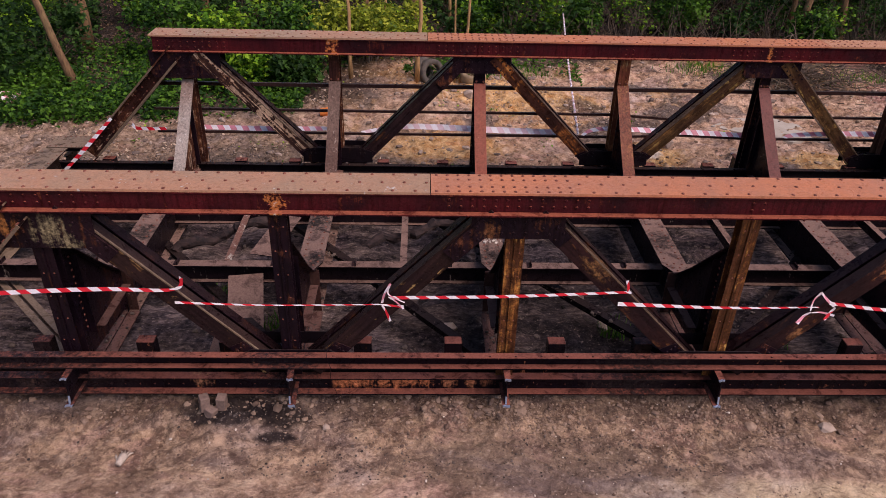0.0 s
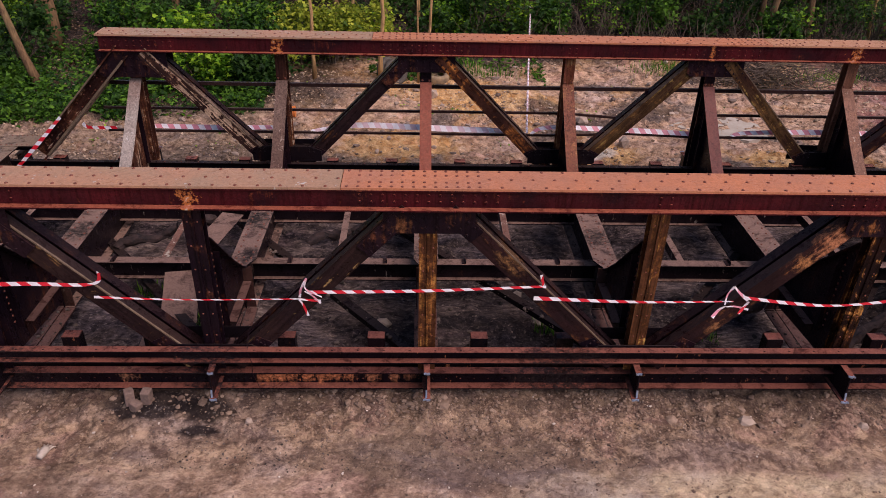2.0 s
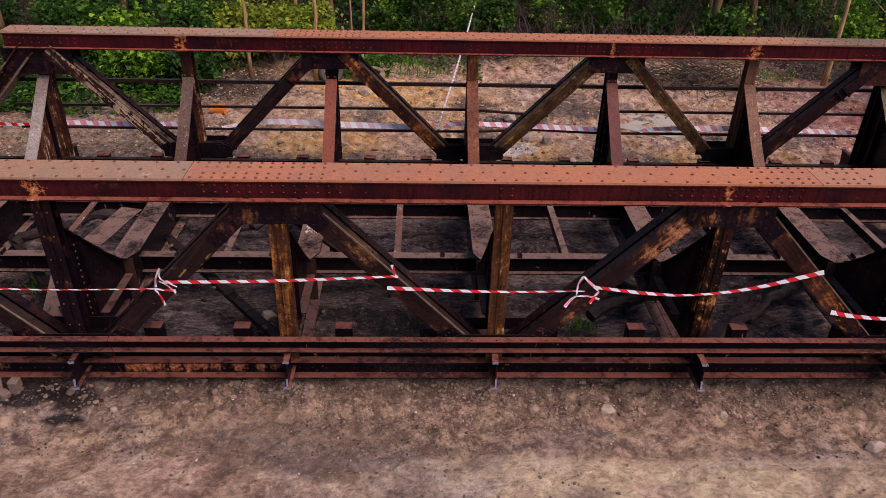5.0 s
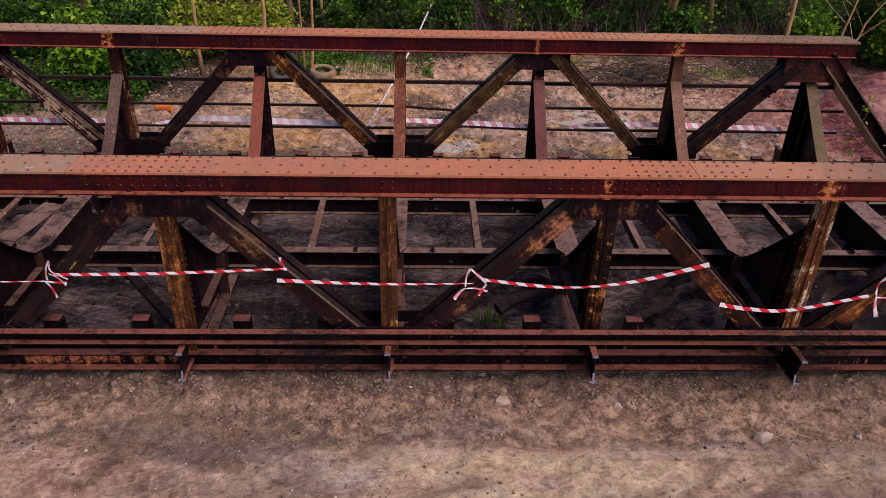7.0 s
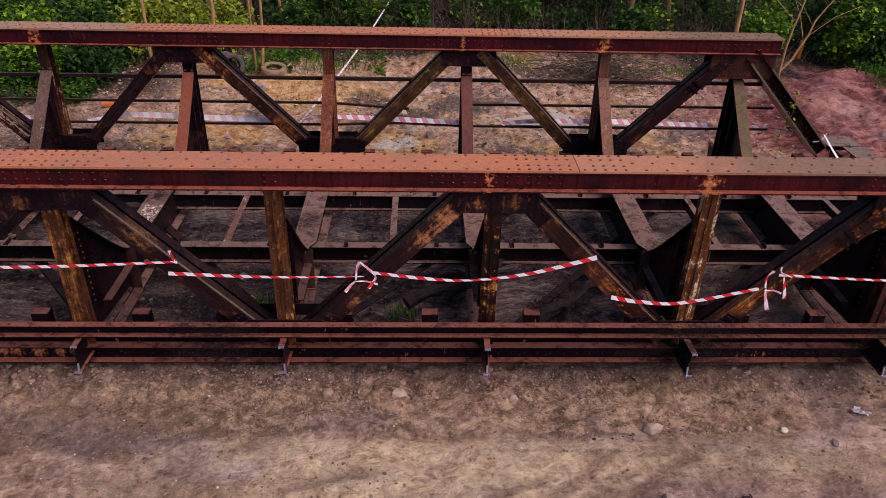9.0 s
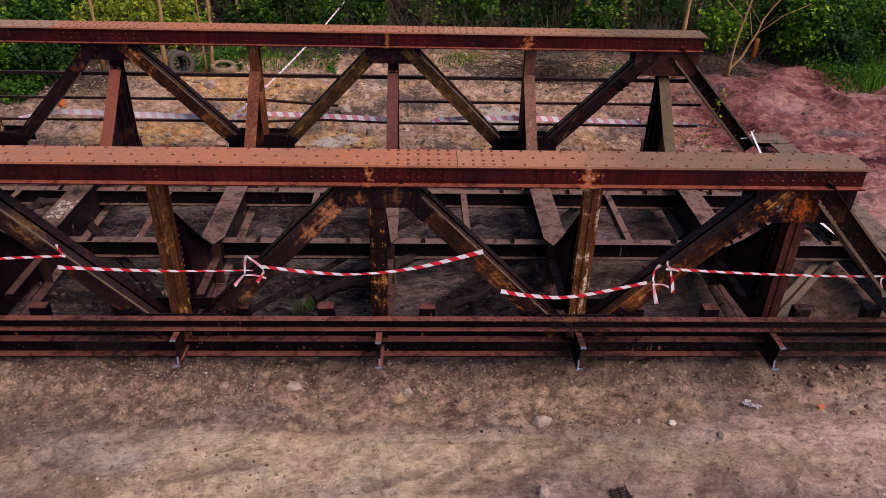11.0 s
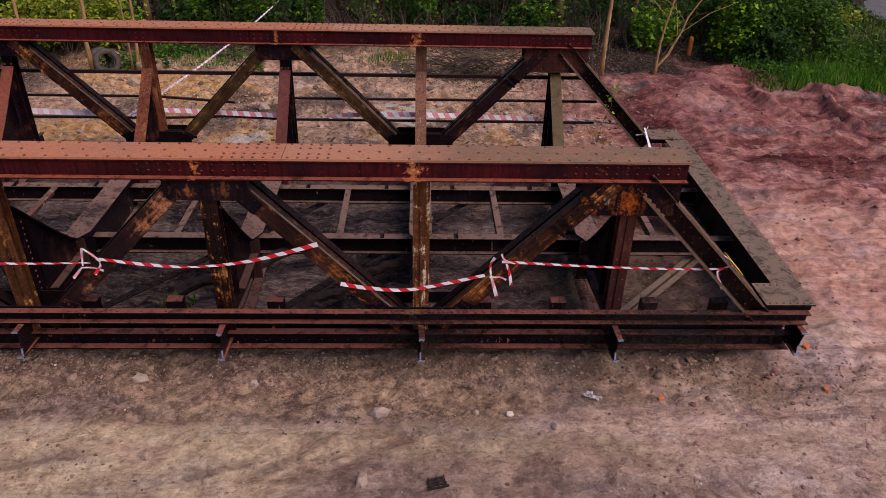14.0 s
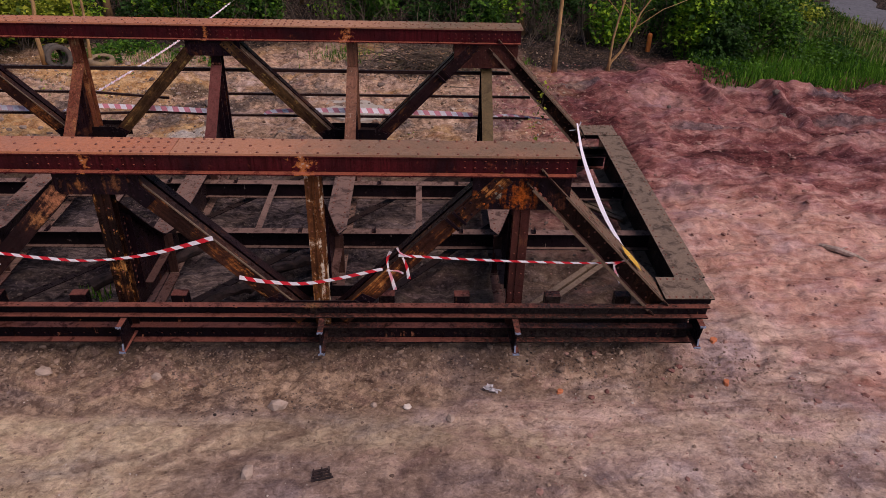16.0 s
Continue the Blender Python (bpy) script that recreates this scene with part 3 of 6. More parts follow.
def stone(name, a, b):
    k = Nodes(name)
    p = k.place()
    info = k.t.nodes.new("ShaderNodeNewGeometry")
    tone = k.mix(info.outputs["Random Per Island"], a, b)
    n = k.noise(p, 14, 7, 0.7)
    tone = k.mix(0.6, tone, k.ramp(n, (0.3, (0.45, 0.43, 0.4)), (0.65, (1, 1, 1))), "MULTIPLY")
    return k.finish(tone, 0.92, n, 0.6, 0.03, 0, 0.2)


def leafy(name, a, b, c):
    k = Nodes(name)
    info = k.t.nodes.new("ShaderNodeNewGeometry")
    tone = k.ramp(info.outputs["Random Per Island"], (0.0, a), (0.55, b), (1.0, c))
    spread = k.noise(k.place(), 0.8, 3, 0.5)
    tone = k.mix(k.math("MULTIPLY", k.step(spread, 0.45, 0.7), 0.35), tone, c)
    k.finish(tone, 0.6, spec=0.25)
    glow = k.add("ShaderNodeBsdfTranslucent")
    k.link(tone, glow.inputs[0])
    m = k.t.nodes.new("ShaderNodeMixShader")
    m.inputs[0].default_value = 0.35
    k.link(k.bsdf.outputs[0], m.inputs[1])
    k.link(glow.outputs[0], m.inputs[2])
    k.link(m.outputs[0], k.t.nodes["Material Output"].inputs[0])
    return k.mat


def bark(name, a, b):
    k = Nodes(name)
    n = k.noise(k.place((10, 10, 1.6)), 2.0, 7, 0.7)
    m = k.noise(k.place(), 1.6, 5, 0.6)
    tone = k.mix(k.step(n, 0.35, 0.65), a, b)
    tone = k.mix(k.math("MULTIPLY", k.step(m, 0.5, 0.65), 0.4), tone, (0.16, 0.14, 0.06))
    return k.finish(tone, 0.9, n, 0.6, 0.02, 0, 0.2)


def striped(name, red, white):
    """Red and white barrier film: slanted stripes along the ribbon."""
    k = Nodes(name)
    uv = k.t.nodes.new("ShaderNodeUVMap")
    sep = k.t.nodes.new("ShaderNodeSeparateXYZ")
    k.link(uv.outputs[0], sep.inputs[0])
    f = k.math("FRACT", k.math("ADD", k.math("MULTIPLY", sep.outputs[0], 1 / 0.22), k.math("MULTIPLY", sep.outputs[1], 0.25)))
    tone = k.mix(k.math("GREATER_THAN", f, 0.5), white, red)
    n = k.noise(k.place(), 12, 4, 0.6)
    tone = k.mix(0.25, tone, k.ramp(n, (0.35, (0.6, 0.58, 0.56)), (0.6, (1, 1, 1))), "MULTIPLY")
    k.finish(tone, 0.4, n, 0.3, 0.01, 0, 0.5)
    through_film = k.add("ShaderNodeBsdfTranslucent")
    k.link(tone, through_film.inputs[0])
    m = k.t.nodes.new("ShaderNodeMixShader")
    m.inputs[0].default_value = 0.15
    k.link(k.bsdf.outputs[0], m.inputs[1])
    k.link(through_film.outputs[0], m.inputs[2])
    k.link(m.outputs[0], k.t.nodes["Material Output"].inputs[0])
    return k.mat


def plain(name, a, b, scale=6.0, rough=0.85):
    k = Nodes(name)
    n = k.noise(k.place(), scale, 7, 0.7)
    return k.finish(k.mix(k.step(n, 0.35, 0.65), a, b), rough, n, 0.35, 0.01, 0, 0.3)


SOIL = soil()
STONE = stone("grey_stone", (0.15, 0.11, 0.09), (0.5, 0.39, 0.31))
PALE_STONE = stone("pale_stone", (0.4, 0.33, 0.27), (0.75, 0.66, 0.56))
CLOD = stone("dry_clod", (0.13, 0.085, 0.065), (0.38, 0.27, 0.195))
CINDER = stone("dark_grain", (0.03, 0.025, 0.022), (0.19, 0.145, 0.12))
RED_CLOD = stone("red_clod", (0.2, 0.08, 0.065), (0.42, 0.25, 0.2))
# near-black to bright tones paint sunlit and shaded leaves into the colour
LEAF = leafy("maple_leaves", (0.008, 0.04, 0.006), (0.075, 0.22, 0.010), (0.34, 0.54, 0.025))
# darker leaf copy, partly the wood's shade put into the colour
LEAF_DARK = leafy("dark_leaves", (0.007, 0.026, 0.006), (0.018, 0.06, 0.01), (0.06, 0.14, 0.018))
LEAF_YELLOW = leafy("spring_leaves", (0.06, 0.12, 0.015), (0.25, 0.33, 0.025), (0.48, 0.5, 0.05))
LEAF_FRESH = leafy("fresh_leaves", (0.006, 0.028, 0.005), (0.024, 0.085, 0.008), (0.12, 0.27, 0.018))
GRASS = leafy("grass_blades", (0.014, 0.055, 0.006), (0.05, 0.18, 0.012), (0.2, 0.42, 0.03))
SEDGE = leafy("dry_grass_blades", (0.06, 0.055, 0.02), (0.2, 0.2, 0.06), (0.5, 0.44, 0.2))
CHIP = stone("wood_chips", (0.14, 0.09, 0.06), (0.62, 0.47, 0.33))
DRY_LEAF = leafy("dead_leaves", (0.1, 0.06, 0.035), (0.2, 0.13, 0.075), (0.3, 0.21, 0.13))
STRAW = leafy("shredded_bark", (0.1, 0.065, 0.045), (0.42, 0.29, 0.19), (0.8, 0.62, 0.44))
BARK = bark("brown_bark", (0.09, 0.052, 0.03), (0.26, 0.155, 0.075))
DRIFTWOOD = bark("bleached_wood", (0.3, 0.21, 0.17), (0.5, 0.38, 0.31))
BARK_PALE = bark("pale_bark", (0.24, 0.14, 0.06), (0.55, 0.34, 0.15))
TWIG = bark("dead_twig", (0.06, 0.045, 0.036), (0.16, 0.12, 0.09))
TAPE = striped("barrier_film", (0.7, 0.015, 0.03), (0.88, 0.86, 0.88))
TAPE_FADED = striped("faded_barrier_film", (0.8, 0.3, 0.36), (0.95, 0.9, 0.93))
TAPE_PINK = striped("washed_out_film", (0.85, 0.35, 0.42), (0.9, 0.84, 0.87))
TAPE_PALE = striped("bleached_film", (0.85, 0.62, 0.66), (0.95, 0.9, 0.93))
TAPE_WHITE = plain("white_film", (0.8, 0.75, 0.8), (0.92, 0.88, 0.92), 5, 0.4)
TAPE_YELLOW = plain("yellow_film", (0.65, 0.36, 0.03), (0.7, 0.45, 0.06), 5, 0.4)
RUBBER = plain("tyre_rubber", (0.05, 0.045, 0.04), (0.12, 0.1, 0.08), 7)
RUBBER_CLAY = plain("clay_covered_rubber", (0.16, 0.12, 0.08), (0.34, 0.24, 0.13), 5)
ORANGE = plain("orange_plastic", (0.62, 0.16, 0.03), (0.72, 0.23, 0.05), 9, 0.5)
BRICK = plain("old_brick", (0.13, 0.09, 0.075), (0.22, 0.15, 0.12), 18)
CHARRED = plain("charred_wood", (0.009, 0.007, 0.008), (0.05, 0.03, 0.026), 11)
ORANGE_BRICK = plain("orange_brick", (0.45, 0.13, 0.05), (0.58, 0.2, 0.09), 18)
CONCRETE = plain("dusty_concrete", (0.36, 0.31, 0.25), (0.47, 0.42, 0.35), 4)
ASPHALT = plain("asphalt", (0.1, 0.1, 0.105), (0.15, 0.15, 0.16), 8)
CLOTH = plain("dirty_glove_cloth", (0.3, 0.24, 0.19), (0.45, 0.38, 0.31), 14)
SHEET = plain("crumpled_plastic", (0.5, 0.48, 0.48), (0.68, 0.65, 0.66), 7, 0.5)


# ---- building helpers ----
def mesh_of(name, bm, material):
    me = bpy.data.meshes.new(name)
    bm.normal_update()
    bm.to_mesh(me)
    bm.free()
    me.materials.append(material)
    return me


def part(name, bm, material, parent, label="", kind=""):
    ob = new(name, mesh_of(name, bm, material))
    ob.parent = parent
    ob.matrix_parent_inverse = parent.matrix_world.inverted() if parent.type == "EMPTY" and parent.parent is None else Matrix()
    return tagged(ob, label, kind=kind)


def thing(name, bm, material, label, category, group="", kind=""):
    return tagged(new(name, mesh_of(name, bm, material)), label, category, group, kind)


def smooth(ob):
    for f in ob.data.polygons:
        f.use_smooth = True
    return ob


def prism(bm, loops, along):
    """A closed solid: a ring of points swept by the vector along."""
    a = [bm.verts.new(p) for p in loops]
    b = [bm.verts.new(Vector(p) + Vector(along)) for p in loops]
    n = len(a)
    faces = [bm.faces.new(a[::-1]), bm.faces.new(b)]
    for i in range(n):
        faces.append(bm.faces.new((a[i], a[(i + 1) % n], b[(i + 1) % n], b[i])))
    return faces


def box(bm, x0, x1, y0, y1, z0, z1):
    prism(bm, [(x0, y0, z0), (x1, y0, z0), (x1, y1, z0), (x0, y1, z0)], (0, 0, z1 - z0))


def bar(bm, p0, p1, up, rects):
    """Rectangles (side0, side1, up0, up1) of a rolled section, swept from p0 to p1."""
    p0, p1 = Vector(p0), Vector(p1)
    d = (p1 - p0).normalized()
    side = d.cross(Vector(up)).normalized()
    top = side.cross(d).normalized()
    for s0, s1, u0, u1 in rects:
        ring = [p0 + side * s + top * u for s, u in ((s0, u0), (s1, u0), (s1, u1), (s0, u1))]
        prism(bm, ring, p1 - p0)


def sweep(bm, p0, p1, up, outline):
    """One closed outline (side, up) of a rolled section, swept from p0 to p1."""
    p0, p1 = Vector(p0), Vector(p1)
    d = (p1 - p0).normalized()
    side = d.cross(Vector(up)).normalized()
    top = side.cross(d).normalized()
    prism(bm, [p0 + side * a + top * b for a, b in outline], p1 - p0)


def i_outline(w, h, tf=0.016, tw=0.012):
    a, b, t = w / 2, h / 2, tw / 2
    return [(-a, -b), (a, -b), (a, -b + tf), (t, -b + tf), (t, b - tf), (a, b - tf), (a, b), (-a, b), (-a, b - tf), (-t, b - tf), (-t, -b + tf), (-a, -b + tf)]


RIVET = [(math.cos(a) * r, math.sin(a) * r, z) for r, z in ((1.0, 0.0), (0.72, 0.5)) for a in [i * math.tau / 7 for i in range(7)]] + [(0, 0, 0.72)]


def rivets(bm, spots, normal, r=0.018):
    """Domed rivet heads at the spots, standing along the normal."""
    turn = Vector(normal).to_track_quat("Z", "Y").to_matrix()
    for p in spots:
        v = [bm.verts.new(Vector(p) + turn @ (Vector(q) * r)) for q in RIVET]
        for i in range(7):
            j = (i + 1) % 7
            bm.faces.new((v[i], v[j], v[7 + j], v[7 + i]))
            bm.faces.new((v[7 + i], v[7 + j], v[14]))


def tube(bm, points, radii, sides=8):
    """A tapered, bent round stem through the points."""
    rings = []
    for i, p in enumerate(points):
        p = Vector(p)
        d = (Vector(points[min(i + 1, len(points) - 1)]) - Vector(points[max(i - 1, 0)])).normalized()
        a = d.orthogonal().normalized()
        b = d.cross(a)
        rings.append([bm.verts.new(p + (a * math.cos(t) + b * math.sin(t)) * radii[i]) for t in [j * math.tau / sides for j in range(sides)]])
    for r0, r1 in zip(rings, rings[1:]):
        # rings keep the nearest phase
        best = min(range(sides), key=lambda s: sum((r0[j].co - r1[(j + s) % sides].co).length for j in range(sides)))
        r1[:] = r1[best:] + r1[:best]
        for j in range(sides):
            bm.faces.new((r0[j], r0[(j + 1) % sides], r1[(j + 1) % sides], r1[j]))
    bm.faces.new(rings[0][::-1])
    bm.faces.new(rings[-1])


def ribbon(bm, points, width, normals, steps=10):
    """A film strip through the points; each normal says which way its face looks there. Width can differ from point to point."""
    uv = bm.loops.layers.uv.verify()
    pts, nor, wid = [Vector(p) for p in points], [Vector(n) for n in normals], width if isinstance(width, (list, tuple)) else [width] * len(points)
    rows, run, last = [], 0.0, None
    n = len(pts)
    for i in range(n - 1):
        for s in range(steps + (i == n - 2)):
            t = s / steps
            a, b, c, d = pts[max(i - 1, 0)], pts[i], pts[i + 1], pts[min(i + 2, n - 1)]
            p = 0.5 * (2 * b + (c - a) * t + (2 * a - 5 * b + 4 * c - d) * t * t + (3 * b - a - 3 * c + d) * t ** 3)
            way = (c - b).normalized()
            face = nor[i].lerp(nor[i + 1], t)
            across = face.cross(way).normalized() * (wid[i] * (1 - t) + wid[i + 1] * t) / 2
            if last is not None:
                run += (p - last).length
            last = p
            rows.append((bm.verts.new(p - across), bm.verts.new(p + across), run))
    for (a, b, u0), (c, d, u1) in zip(rows, rows[1:]):
        f = bm.faces.new((a, b, d, c))
        for loop, value in zip(f.loops, ((u0, 0), (u0, 1), (u1, 1), (u1, 0))):
            loop[uv].uv = value


# ---- ground ----
def lattice(x, y, seed):
    """Smooth value noise on a unit lattice, in -1..1."""
    xi, yi = np.floor(x).astype(np.int64), np.floor(y).astype(np.int64)
    fx, fy = x - xi, y - yi
    fx, fy = fx * fx * (3 - 2 * fx), fy * fy * (3 - 2 * fy)

    def h(a, b):
        n = (a * 374761393 + b * 668265263 + seed * 974634777) & 0x7FFFFFFF
        n = ((n ^ (n >> 13)) * 1274126177) & 0x7FFFFFFF
        return ((n ^ (n >> 16)) & 0xFFFF) / 32768.0 - 1

    top = h(xi, yi) * (1 - fx) + h(xi + 1, yi) * fx
    low = h(xi, yi + 1) * (1 - fx) + h(xi + 1, yi + 1) * fx
    return top * (1 - fy) + low * fy


def ramp01(v, lo, hi):
    t = np.clip((v - lo) / (hi - lo), 0, 1)
    return t * t * (3 - 2 * t)


def berm(x, y, line, wide):
    """A raised rim along a bent line, 1 on the line and falling off to the sides."""
    d = np.full(np.shape(x), 9.0)
    for (ax, ay), (bx, by) in zip(line, line[1:]):
        t = np.clip(((x - ax) * (bx - ax) + (y - ay) * (by - ay)) / ((bx - ax) ** 2 + (by - ay) ** 2), 0, 1)
        d = np.minimum(d, np.hypot(x - ax - t * (bx - ax), y - ay - t * (by - ay)))
    return np.exp(-(d / wide) ** 2)


# raised rims in the spoil: line, half width, height
FOLDS = ((((21.45, 11.3), (21.3, 10.2), (21.46, 9.52), (21.87, 9.1), (22.63, 8.85)), 0.13, 0.22), (((18.38, 11.1), (18.57, 10.2), (18.8, 9.6), (18.93, 8.8), (18.96, 7.9)), 0.2, 0.15),
         (((23.13, 11.1), (23.06, 10.06), (22.97, 9.37), (23.07, 8.8)), 0.13, 0.24), (((23.0, 11.2), (24.1, 10.95)), 0.16, 0.2), (((20.0, 11.7), (20.7, 12.4), (21.3, 12.75), (22.2, 12.3)), 0.4, 0.26),
         (((23.5, 9.3), (24.9, 8.7), (26.8, 8.9)), 0.22, 0.14), (((23.3, 7.5), (23.9, 7.6), (24.6, 7.3)), 0.4, 0.16), (((19.3, 7.85), (20.2, 7.9), (21.4, 7.7), (22.8, 8.2)), 0.22, 0.12), (((18.9, 7.6), (18.5, 6.6), (19.0, 5.6)), 0.25, 0.1))


def height(x, y):
    """Ground level at x, y (arrays)."""
    x, y = np.asarray(x, float), np.asarray(y, float)
    near = ramp01(y, 40, 20) * ramp01(np.abs(x - 8), 45, 25)
    z = 0.05 * lattice(x * 0.4, y * 0.4, 1) + 0.03 * lattice(x * 1.3, y * 1.3, 2)
    rough = 0.45 + 0.9 * ramp01(y, -1.0, -0.2) + 0.3 * ramp01(y, 5.5, 7.5) - 0.15 * ramp01(x, 16, 19)
    z = z + rough * (0.024 * lattice(x * 3.1, y * 3.1, 3) + 0.02 * lattice(x * 6.3, y * 6.3, 4) + 0.016 * lattice(x * 11.5, y * 11.5, 5) + 0.045 * np.abs(lattice(x * 4.4, y * 5.1, 6)) ** 1.5)
    z = z + 0.15 * np.exp(-((y - 0.28) / 0.4) ** 2) * ramp01(x, 18.5, 17) * (0.7 + 0.6 * lattice(x * 0.9, y * 0.9, 9))
    # low banks of spoil to the right of the bridge
    ridge = 1 - np.abs(lattice(x * 0.55 + 0.3 * lattice(x * 0.8, y * 0.8, 14), y * 0.7, 12))
    heap = ramp01(x, 17.5, 20.5) * ramp01(y, 5.5, 9.5) * ramp01(y, 12.6, 11.3)
    z = z + heap * (0.04 + 0.07 * ridge ** 6 + 0.02 * lattice(x * 2.1, y * 2.1, 13) + 0.015 * lattice(x * 5.3, y * 5.3, 17))
    z = z + ramp01(x, 17.3, 19) * ramp01(y, 8.2, 6.8) * ramp01(y, 0.5, 2.5) * (0.05 * (1 - np.abs(lattice(x * 1.4 + lattice(x, y, 22), y * 2.6, 20))) ** 4 + 0.03 * (1 - np.abs(lattice(x * 3.2, y * 4.5, 21))) ** 3)
    wx, wy = x + 0.12 * lattice(x * 1.7, y * 1.7, 18), y + 0.12 * lattice(x * 1.7, y * 1.7, 19)
    rim = np.zeros(np.shape(x))
    for line, wide, tall in FOLDS:
        rim = np.maximum(rim, tall * berm(wx, wy, line, wide * 1.2))
    z = z + rim
    z = z - 0.12 * np.exp(-((x - 22.1) / 0.45) ** 2 - ((y - 9.9) / 0.6) ** 2) - 0.14 * np.exp(-((x - 23.4) / 0.25) ** 2 - ((y - 10.6) / 0.3) ** 2)
    z = z + 0.12 * ramp01(x, 17.5, 20) * ramp01(y, 1, 5) * (0.4 + lattice(x * 0.9, y * 1.1, 15))
    # waste ground behind, and the wood's floor rising a little
    z = z + 0.1 * ramp01(y, 7.5, 11) * lattice(x * 0.7, y * 0.7, 16) * ramp01(x, 18, 16)
    z = z + 0.2 * ramp01(y, 7.5, 11.5) * ramp01(x, 21.5, 18.5) * near
    z = z + 0.3 * ramp01(y, 15, 24) * near
    z = z + 0.5 * ramp01(x, 24, 34) * ramp01(y, 13, 22) * near
    return z * ramp01(np.hypot(x - 8, y - 5), 140, 50)


def spread(lo, hi, step, reach):
    mid = list(np.arange(lo, hi + 1e-6, step))
    out, d = [], step
    while not out or out[-1] < reach:
        d *= 1.22
        out.append((out[-1] if out else 0) + d)
    return np.array([lo - v for v in out[::-1]] + mid + [hi + v for v in out])


GX, GY = spread(-6, 27, 0.055, 700), spread(0.5, 15.5, 0.07, 700)
GY = np.concatenate([GY[GY < -3.3], np.arange(-3.2, 0.5, 0.042), GY[GY >= 0.5]])
gx, gy = np.meshgrid(GX, GY)
gz = height(gx, gy)
me = bpy.data.meshes.new("ground")
nx, ny = len(GX), len(GY)
idx = np.arange(nx * ny).reshape(ny, nx)
quads = np.stack([idx[:-1, :-1], idx[:-1, 1:], idx[1:, 1:], idx[1:, :-1]], -1).reshape(-1, 4)
me.from_pydata(np.stack([gx, gy, gz], -1).reshape(-1, 3).tolist(), [], quads.tolist())
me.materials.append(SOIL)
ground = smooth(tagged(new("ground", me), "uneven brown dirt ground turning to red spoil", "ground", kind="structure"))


def gh(x, y):
    return float(height(x, y))


# ---- the bridge ----
P = 2.5  # panel length
NEAR_Y, FAR_Y = 0.25, 5.80
bridge = tagged(new("truss_bridge"), "rusty riveted steel pony truss bridge span set down on bare earth", "bridge")
TOP_NODES, LOW_NODES = (0, 2, 4, 6), (1, 3, 5)


def frange(a, b, step):
    return [a + i * step for i in range(int((b - a) / step + 1e-6) + 1)]


def channel(bm, x0, x1, y_web, y_edge, z0, z1, t=0.015):
    """A channel along x: its web at y_web, both flanges reaching to y_edge."""
    d = t if y_edge > y_web else -t
    ring = [(y_web, z0), (y_edge, z0), (y_edge, z0 + t), (y_web + d, z0 + t), (y_web + d, z1 - t), (y_edge, z1 - t), (y_edge, z1), (y_web, z1)]
    if d < 0:
        ring = ring[::-1]
    prism(bm, [(x0, y, z) for y, z in ring], (x1 - x0, 0, 0))


POST = [(-0.1, -0.125), (-0.012, -0.125), (-0.012, -0.142), (0.012, -0.142), (0.012, -0.125), (0.1, -0.125), (0.1, -0.11), (0.012, -0.11), (0.012, 0.04), (0.09, 0.04),
        (0.09, 0.055), (-0.09, 0.055), (-0.09, 0.04), (-0.012, 0.04), (-0.012, -0.11), (-0.1, -0.11)]


LIP = 0.19  # how far the cover plate reaches over the chord's front channel


